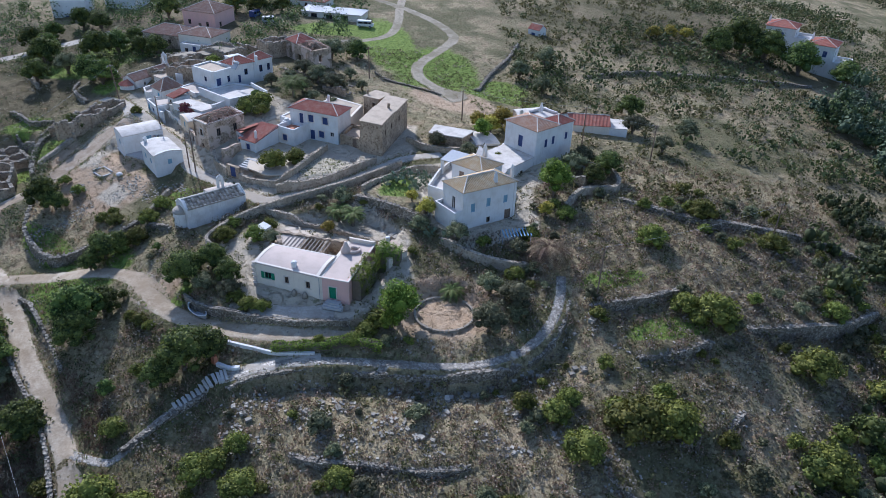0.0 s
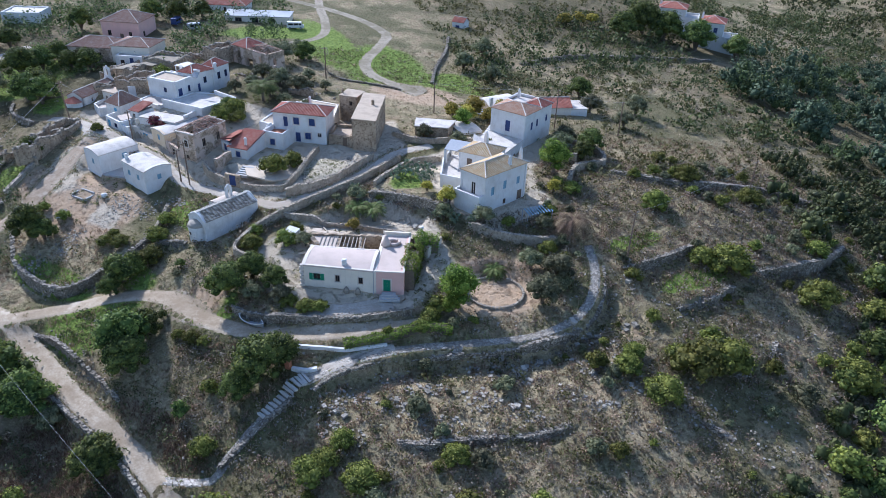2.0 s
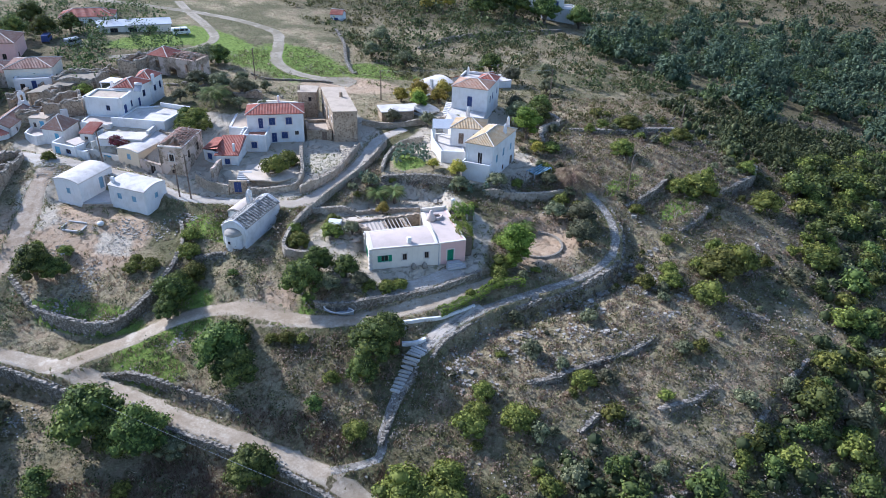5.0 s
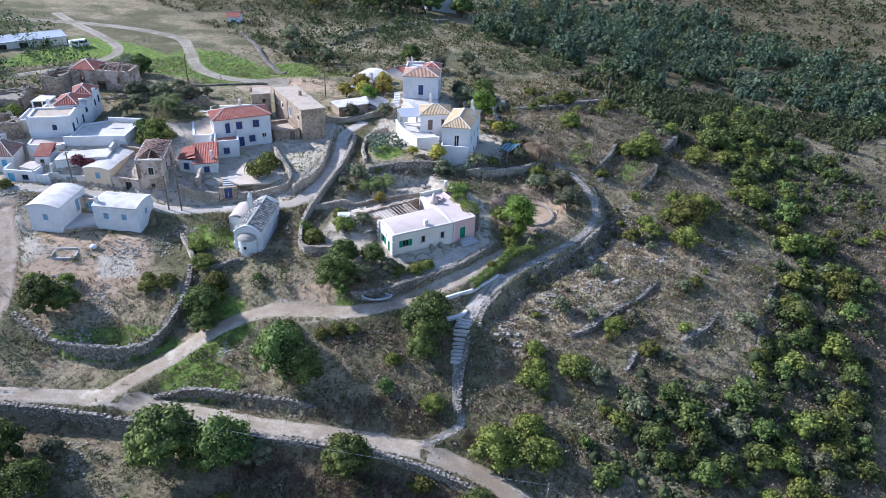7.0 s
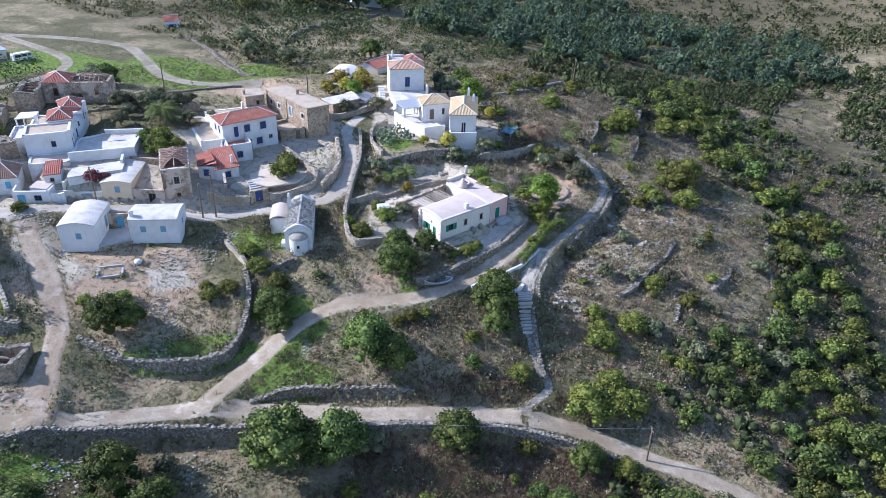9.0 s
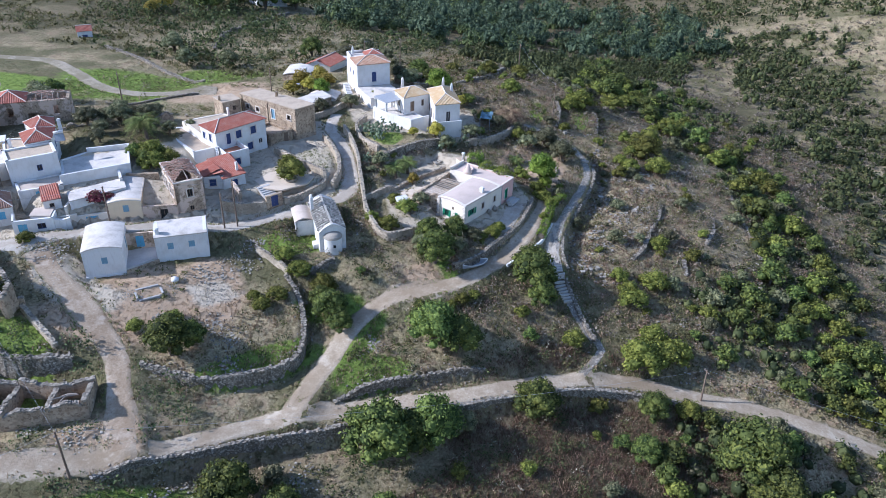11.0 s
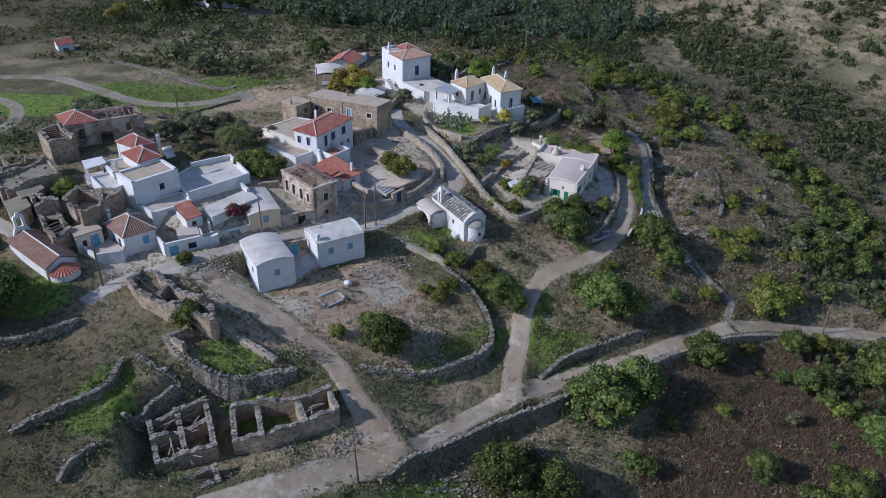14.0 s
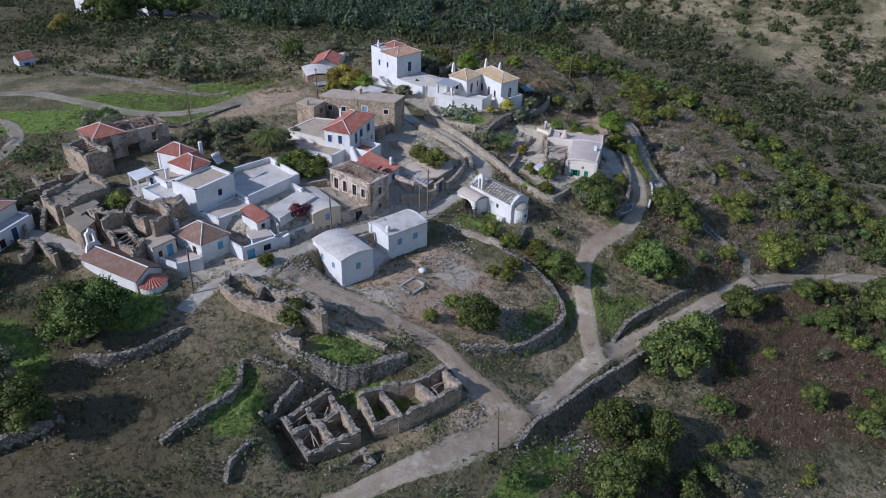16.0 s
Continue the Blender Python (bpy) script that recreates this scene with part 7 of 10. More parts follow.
def ruins():
    A, B, C_, D_ = (-90.3, 145.0), (-85.1, 139.6), (-92.9, 135.0), (-96.2, 141.0)
    mid1, mid2 = tuple((xy(A) + xy(D_)) / 2), tuple((xy(B) + xy(C_)) / 2)
    top, bot = tuple(xy(A) * 0.55 + xy(B) * 0.45), tuple(xy(D_) * 0.55 + xy(C_) * 0.45)
    r = ruin("roofless_house", "roofless four-roomed stone ruin with fallen beams", [(D_, C_), (C_, B), (B, A), (A, D_), (mid1, mid2), (top, bot)], 1.4, 4.4, 0.6, 10)
    fallen_beams(r, [(-88.2, 141.4), (-90.4, 139.2), (-92.6, 140.8), (-90.0, 143.0), (-93.6, 138.2), (-88.6, 139.2)], 3.4, 4)
    P = [(-86.7, 135.9), (-85.0, 132.9), (-83.6, 128.2), (-81.0, 124.8)]
    Q = [(-92.0, 133.5), (-90.8, 130.0), (-87.8, 125.6), (-85.3, 122.4)]
    lines = [(Q[0], Q[1]), (Q[1], Q[2]), (Q[2], Q[3]), (Q[3], P[3]), (P[3], P[2]), (P[2], P[1]), (P[1], P[0]), (P[0], Q[0]), (Q[1], P[1]), (Q[2], P[2])]
    r = ruin("roofless_row", "row of three roofless stone rooms beside the track", lines, 2.4, 4.9, 0.6, 30)
    fallen_beams(r, [(-85.0, 126.0)], 4.6, 7)
    lines = [((-99.5, 136.2), (-96.9, 133.0)), ((-96.9, 133.0), (-94.6, 134.6)), ((-94.6, 134.6), (-97.2, 138.0)), ((-97.2, 138.0), (-99.5, 136.2)), ((-97.2, 138.0), (-99.6, 140.2))]
    r = ruin("roofless_shed", "low roofless stone shed with bleached fallen beams", lines, 0.8, 3.4, 0.55, 50)
    fallen_beams(r, [(-98.4, 138.6), (-97.4, 135.8), (-98.6, 136.6)], 3.0, 9)
    W = [(-75.1, 152.3), (-72.4, 155.4), (-69.5, 154.9), (-69.3, 152.4), (-71.6, 149.6), (-76.2, 141.2), (-78.8, 140.2), (-76.9, 147.2)]
    lines = list(zip(W, W[1:] + W[:1])) + [((-74.2, 150.2), (-71.6, 149.6)), ((-76.6, 147.0), (-73.4, 146.4)), ((-77.6, 144.4), (-74.8, 143.6))]
    ruin("roofless_long_house", "long roofless stone house with several broken rooms", [(b, a) for a, b in lines], 9.0, 11.9, 0.6, 70)
    ruin("ruined_pen", "low roofless stone pen below the long ruin", [((-80.4, 145.7), (-78.2, 143.6)), ((-78.2, 143.6), (-75.6, 140.8)), ((-80.4, 145.7), (-82.0, 143.4))], 6.6, 9.6, 0.5, 90)
    # village ruins at the back
    block = [(-55.9, 184.5), (-59.1, 181.0), (-51.9, 176.9), (-48.2, 181.2)]
    r = ruin("ruined_block", "roofless stone block among the old houses", [(b, a) for a, b in zip(block, block[1:] + block[:1])], 13.4, 17.2, 0.6, 110)
    g = Geo()
    mid = np.mean([xy(k) for k in block], 0)
    g.prism([tuple(mid + (xy(k) - mid) * 0.97) for k in block], 16.4, 16.75)
    part("earth_roof", g, EARTH_ROOF, r)
    lines = [((-58.1, 176.9), (-59.3, 177.1)), ((-59.3, 177.1), (-61.1, 175.3)), ((-62.9, 173.6), (-60.7, 171.2)), ((-60.7, 171.2), (-59.4, 174.5)), ((-59.4, 174.5), (-58.1, 176.9))]
    ruin("ruined_rooms", "broken roofless rooms with gaping doorways", lines, 12.8, 16.7, 0.55, 130)
    lines = [((-55.5, 171.5), (-59.9, 171.3)), ((-56.1, 164.3), (-55.5, 171.5)), ((-56.4, 163.5), (-56.1, 164.3)), ((-63.5, 166.1), (-56.4, 163.5)), ((-59.9, 171.3), (-62.2, 167.9)), ((-55.8, 167.9), (-60.3, 164.9))]
    ruin("ruined_barn", "tall roofless rubble barn walls", lines, 12.0, 16.6, 0.55, 150)
    # fallen room with half of its earth roof left
    room = [(-61.7, 174.8), (-59.9, 172.9), (-65.0, 167.1), (-68.6, 167.7)]
    r = ruin("fallen_room", "rubble room with its earth roof half fallen in", [(b, a) for a, b in zip(room, room[1:] + room[:1])], 12.0, 14.9, 0.5, 260)
    a, b, c, d = [xy(k) for k in room]
    g = Geo()
    g.prism([tuple(a), tuple(b), tuple(b * 0.45 + c * 0.55), tuple(a * 0.7 + d * 0.3 + (b - a) * 0.35), tuple(a * 0.62 + d * 0.38)], 14.75, 15.0)
    part("earth_roof", g, EARTH_ROOF, r)
    for k in range(4):
        g = Geo()
        u = 0.5 + 0.11 * k
        g.tube([(*(a * (1 - u) + d * u), 14.7), (*(b * (1 - u) + c * u), 14.6 - 0.2 * (k % 2))], 0.08, 5)
        part("beam", g, DRIFT, r)
    # pens and tumbled walls at the end of the alley
    lines = [((-54.0, 190.2), (-50.3, 188.0)), ((-50.3, 188.0), (-46.4, 186.4)), ((-46.4, 186.4), (-43.6, 184.2)), ((-48.4, 187.5), (-45.5, 190.9))]
    ruin("field_pens", "tumbled rubble walls of pens behind the stone block", lines, 13.4, 15.5, 0.6, 270)
    ring = [(-62.3, 185.5), (-58.9, 187.5), (-56.1, 187.5), (-54.6, 186.5), (-57.1, 184.1), (-60.6, 183.2)]
    ruin("round_pen", "round rubble pen beside the paved alley", list(zip(ring[1:], ring)), 13.2, 15.2, 0.55, 290)
    ruin("broken_corner", "broken rubble corner of a lost house", [((-64.7, 182.0), (-64.4, 185.0)), ((-68.7, 177.9), (-64.7, 182.0)), ((-69.1, 182.7), (-66.9, 182.2)), ((-66.9, 182.2), (-64.4, 182.7))], 12.4, 14.7, 0.6, 310)
    # low sheds with earth roofs
    for p, z in (([(-61.5, 179.6), (-59.0, 178.4), (-62.0, 175.1), (-65.2, 175.8)], 16.2), ([(-58.2, 180.0), (-55.1, 178.0), (-56.7, 176.4), (-60.2, 177.6)], 16.4)):
        p = p[::-1]
        h = thing("earth_roofed_shed", (*xy(p[0]), z - 2.4), "low rubble shed with a flat earth roof", "shed", "earth-roofed sheds")
        walls(h, p, z - 4.0, z, STONE, 0.5, {2: [(1.0, 1.9, 1.4, 3.2, "leaf", WOOD, None, "door")]})
        flat_roof(h, p, z + 0.08, EARTH_ROOF, inset=-0.15)
    # big ruined mansion with half its red roof
    p = [(-38.4, 183.4), (-30.1, 173.2), (-26.0, 176.8), (-34.1, 187.6)]
    h = thing("ruined_mansion", (-32, 180, 13.4), "big ruined stone mansion, half of its red roof fallen in", "house")
    walls(h, p, 12.2, 19.1, STONE_PATCHED, 0.6, {0: [(2.0, 3.0, 4.0, 5.8, None, None), (5.4, 7.6, 1.2, 4.6, None, None), (10.0, 11.0, 4.0, 5.8, None, None)], 3: [(1.6, 2.6, 3.6, 5.4, None, None)], 1: [(1.8, 2.8, 3.8, 5.6, None, None)]})
    a, b, c, d = [xy(q) for q in p]
    q = [tuple(a), tuple(a + (b - a) * 0.42), tuple(d + (c - d) * 0.42), tuple(d)]
    hip_roof(h, q, 19.1, 1.5, RED_TILE, 0.15)
    q = [tuple(a + (b - a) * 0.42), tuple(b), tuple(c), tuple(d + (c - d) * 0.42)]
    broken_tiles(h, q, 19.0, 1.3, OLD_TILE, 21, 0.35, "broken_roof")
    r = ruin("ruined_wing", "roofless stone wing with bare roof timbers", [((-45.4, 181.9), (-42.0, 179.2)), ((-42.0, 179.2), (-36.8, 185.2)), ((-36.8, 185.2), (-39.3, 188.3)), ((-39.3, 188.3), (-45.4, 181.9))], 13.2, 18.7, 0.6, 170)
    for k in range(9):
        t = k / 8
        a = np.array((-45.0, 182.2)) * (1 - t) + np.array((-39.3, 188.0)) * t
        b = np.array((-42.0, 179.6)) * (1 - t) + np.array((-37.0, 185.2)) * t
        g = Geo()
        g.tube([(*a, 18.2), (*b, 18.2)], 0.10, 5)
        part("timber", g, WOOD, r)
    # broken yard walls by the mansion and near the palm
    lines = [((-34.6, 170.6), (-30.2, 166.6)), ((-30.2, 166.6), (-27.4, 170.4)), ((-26.0, 160.0), (-20.6, 157.0)), ((-38.6, 172.6), (-35.6, 169.8))]
    ruin("broken_walls", "crumbling rubble yard walls overgrown with scrub", lines, 12.6, 15.2, 0.6, 190)
    lines = [((-39.3, 170.0), (-34.7, 170.9)), ((-34.7, 170.9), (-33.2, 161.4)), ((-26.4, 171.6), (-21.5, 165.6)), ((-21.5, 165.6), (-17.1, 161.7)), ((-23.7, 153.7), (-19.2, 160.4)), ((-19.2, 160.4), (-15.9, 157.3)),
             ((-36.4, 166.8), (-36.0, 157.2)), ((-30.4, 148.6), (-26.0, 150.8)), ((-28.6, 162.4), (-24.6, 159.6))]
    ruin("tumbled_plots", "tumbled rubble walls of abandoned garden plots behind the houses", lines, 11.6, 13.2, 0.6, 230)
    # roofless stone rooms behind the pine at the upper houses
    lines = [((22.5, 121.2), (27.4, 117.8)), ((27.4, 117.8), (31.0, 124.6)), ((31.0, 124.6), (27.5, 128.8)), ((24.6, 124.6), (28.4, 122.2))]
    ruin("roofless_yard", "roofless yard of crumbling stone walls behind the pine", lines, 10.6, 13.6, 0.6, 210)


ruins()

# ---- plants ----


def np_mesh(name, v, f, material):
    """A mesh from arrays of places and of faces with equal corner counts."""
    me = bpy.data.meshes.new(name)
    k = f.shape[1]
    me.vertices.add(len(v))
    me.vertices.foreach_set("co", np.ascontiguousarray(v, np.float32).ravel())
    me.loops.add(f.size)
    me.loops.foreach_set("vertex_index", np.ascontiguousarray(f, np.int32).ravel())
    me.polygons.add(len(f))
    me.polygons.foreach_set("loop_start", np.arange(0, f.size, k, dtype=np.int32))
    me.update()
    me.materials.append(material)
    return me


def unit(a):
    return a / (np.linalg.norm(a, axis=-1, keepdims=True) + 1e-9)


def leaf_quads(rng, centre, normal, size):
    """Small four-cornered leaves, each a little folded, at the given places."""
    n = len(centre)
    nr = unit(normal + rng.normal(0, 0.55, (n, 3)))
    a = unit(np.cross(nr, rng.normal(0, 1, (n, 3))))
    b = np.cross(nr, a)
    s = np.asarray(size).reshape(-1, 1) * rng.uniform(0.6, 1.3, (n, 1))
    fold = nr * s * rng.uniform(-0.25, 0.35, (n, 1))
    v = np.stack([centre - a * s, centre - b * s * 0.62 + fold, centre + a * s, centre + b * s * 0.62 + fold], 1)
    f = np.arange(4 * n).reshape(n, 4)
    return v.reshape(-1, 3), f


def crown_points(rng, blobs, n):
    """Leaf places and directions on a heap of uneven balls: rows of x, y, z, rx, rz."""
    blobs = np.array(blobs)
    w = blobs[:, 3] ** 2
    pick = rng.choice(len(blobs), n, p=w / w.sum())
    d = unit(rng.normal(0, 1, (n, 3)))
    d[:, 2] = np.where(d[:, 2] < -0.35, -d[:, 2], d[:, 2])
    bl = blobs[pick]
    rad = np.stack([bl[:, 3], bl[:, 3], bl[:, 4]], 1)
    lump = 1 + 0.16 * np.sin(d[:, :1] * 7 + bl[:, :1] * 9) * np.cos(d[:, 1:2] * 6 + bl[:, 1:2] * 7)
    c = bl[:, :3] + d * rad * lump * rng.uniform(0.72, 1.06, (n, 1))
    return c, d


def ball(segments=7, rings=4):
    v, f = [], []
    for i in range(rings + 1):
        p = math.pi * i / rings
        for k in range(segments):
            a = 2 * math.pi * k / segments
            v.append((math.sin(p) * math.cos(a), math.sin(p) * math.sin(a), math.cos(p)))
    for i in range(rings):
        for k in range(segments):
            j = (k + 1) % segments
            f.append((i * segments + k, (i + 1) * segments + k, (i + 1) * segments + j, i * segments + j))
    return np.array(v), np.array(f)


BALL_V, BALL_F = ball(6, 4)


def crown_mesh(name, rng, blobs, leaves, size, material):
    c, d = crown_points(rng, blobs, leaves)
    v, f = leaf_quads(rng, c, d, np.full(leaves, size))
    vs, fs, off = [v], [f], len(v)
    for x, y, z, r, h in blobs:
        core = BALL_V * (r * 0.66, r * 0.66, h * 0.66) * rng.uniform(0.9, 1.1, (len(BALL_V), 1)) + (x, y, z)
        vs.append(core)
        fs.append(BALL_F + off)
        off += len(core)
    return np_mesh(name, np.concatenate(vs), np.concatenate(fs), material)


def tree_proto(kind, label, category, seed, tall, spread_, bare, leaves=900, size=0.10, lobes=11, group=""):
    """A tree one metre in radius: tapered trunk with limbs, and a crown of many leaves on uneven lobes."""
    rng = np.random.default_rng(seed)
    t = thing(kind[0], (0, 0, -200), label, category, group)
    blobs = []
    for k in range(lobes):
        a = 2.4 * k + rng.uniform(-0.4, 0.4)
        q = math.sqrt((k + 0.3) / lobes) * spread_
        z = bare + (tall - bare) * (0.30 + 0.42 * (1 - (q / max(spread_, 1e-3)) ** 2) + rng.uniform(-0.13, 0.13))
        r = rng.uniform(0.34, 0.50) * (1.15 - 0.45 * q) * (11 / lobes) ** 0.25
        blobs.append((q * math.cos(a), q * math.sin(a), z, r, r * rng.uniform(0.7, 0.95)))
    blobs.append((0, 0, bare + (tall - bare) * 0.45, 0.62 * spread_ / 0.7, (tall - bare) * 0.36))
    g = Geo()
    lean = rng.uniform(-0.1, 0.1, 2)
    top = Vector((lean[0], lean[1], bare + (tall - bare) * 0.4))
    g.tube([(0, 0, -0.15), (lean[0] * 0.4, lean[1] * 0.4, bare * 0.6), top], [0.11, 0.085, 0.04], 7)
    for b in blobs[::2][:6 if leaves > 600 else 3]:
        g.tube([(lean[0] * 0.5, lean[1] * 0.5, bare * 0.7), (b[0] * 0.5, b[1] * 0.5, (bare + b[2]) / 2), (b[0] * 0.9, b[1] * 0.9, b[2])], [0.06, 0.04, 0.015], 5)
    tm = g.mesh("trunk", BARK, True)
    cm = crown_mesh("crown", rng, blobs, leaves, size, LEAF[kind[1]])
    for n, me in (("trunk", tm), ("crown", cm)):
        o = new(n, me)
        o.parent = t
    return t


PROTO = {}
for i in range(3):
    PROTO["small_carob", i] = tree_proto(("carob_tree", "carob"), "dark green evergreen tree in the gully", "tree", 70 + i, 1.6, 0.62, 0.10, 460, 0.092, 8)
    PROTO["small_lentisk", i] = tree_proto(("lentisk_bush", "lentisk"), "rounded green bush in dry scrub", "bush", 80 + i, 1.2, 0.62, 0.03, 420, 0.092, 8)
    PROTO["small_olive", i] = tree_proto(("olive_bush", "olive"), "grey-green wild olive bush on the slope", "bush", 90 + i, 1.3, 0.62, 0.08, 400, 0.09, 8)
    PROTO["carob", i] = tree_proto(("carob_tree", "carob"), "dense dark green evergreen tree on the hillside", "tree", 10 + i, 1.7, 0.70, 0.10, 3000, 0.046, 30)
    PROTO["lentisk", i] = tree_proto(("lentisk_bush", "lentisk"), "rounded bright green evergreen bush in dry scrub", "bush", 20 + i, 1.2, 0.70, 0.04, 1400, 0.060, 20)
    PROTO["olive", i] = tree_proto(("olive_tree", "olive"), "grey-green olive tree with a loose crown", "tree", 30 + i, 1.65, 0.68, 0.28, 1500, 0.052, 17)
    PROTO["pine", i] = tree_proto(("pine_tree", "pine"), "bright green rounded pine tree", "tree", 40 + i, 1.95, 0.56, 0.40, 2600, 0.048, 14)
    PROTO["yellow", i] = tree_proto(("yellow_tree", "yellow"), "yellow-leaved tree in autumn colour", "tree", 50 + i, 1.6, 0.6, 0.3, 800, 0.09, 10)
PROTO["red", 0] = tree_proto(("bougainvillea", "red"), "dark red climbing bougainvillea on a yard wall", "shrub", 60, 1.3, 0.6, 0.05, 900, 0.09, 10)

TURN_RNG = random.Random(77)


def plant(kind, x, y, r, high=1.0, dz=0.0):
    n = 3 if (kind, 1) in PROTO else 1
    i = TURN_RNG.randrange(n)
    m = Matrix.LocRotScale((x, y, float(gz(x, y)) - 0.05 + dz), Euler((0, 0, TURN_RNG.uniform(0, 6.28))), (r * 1.3, r * TURN_RNG.uniform(1.15, 1.4), r * high * 1.15))
    return copy_thing(PROTO[kind, i], m)


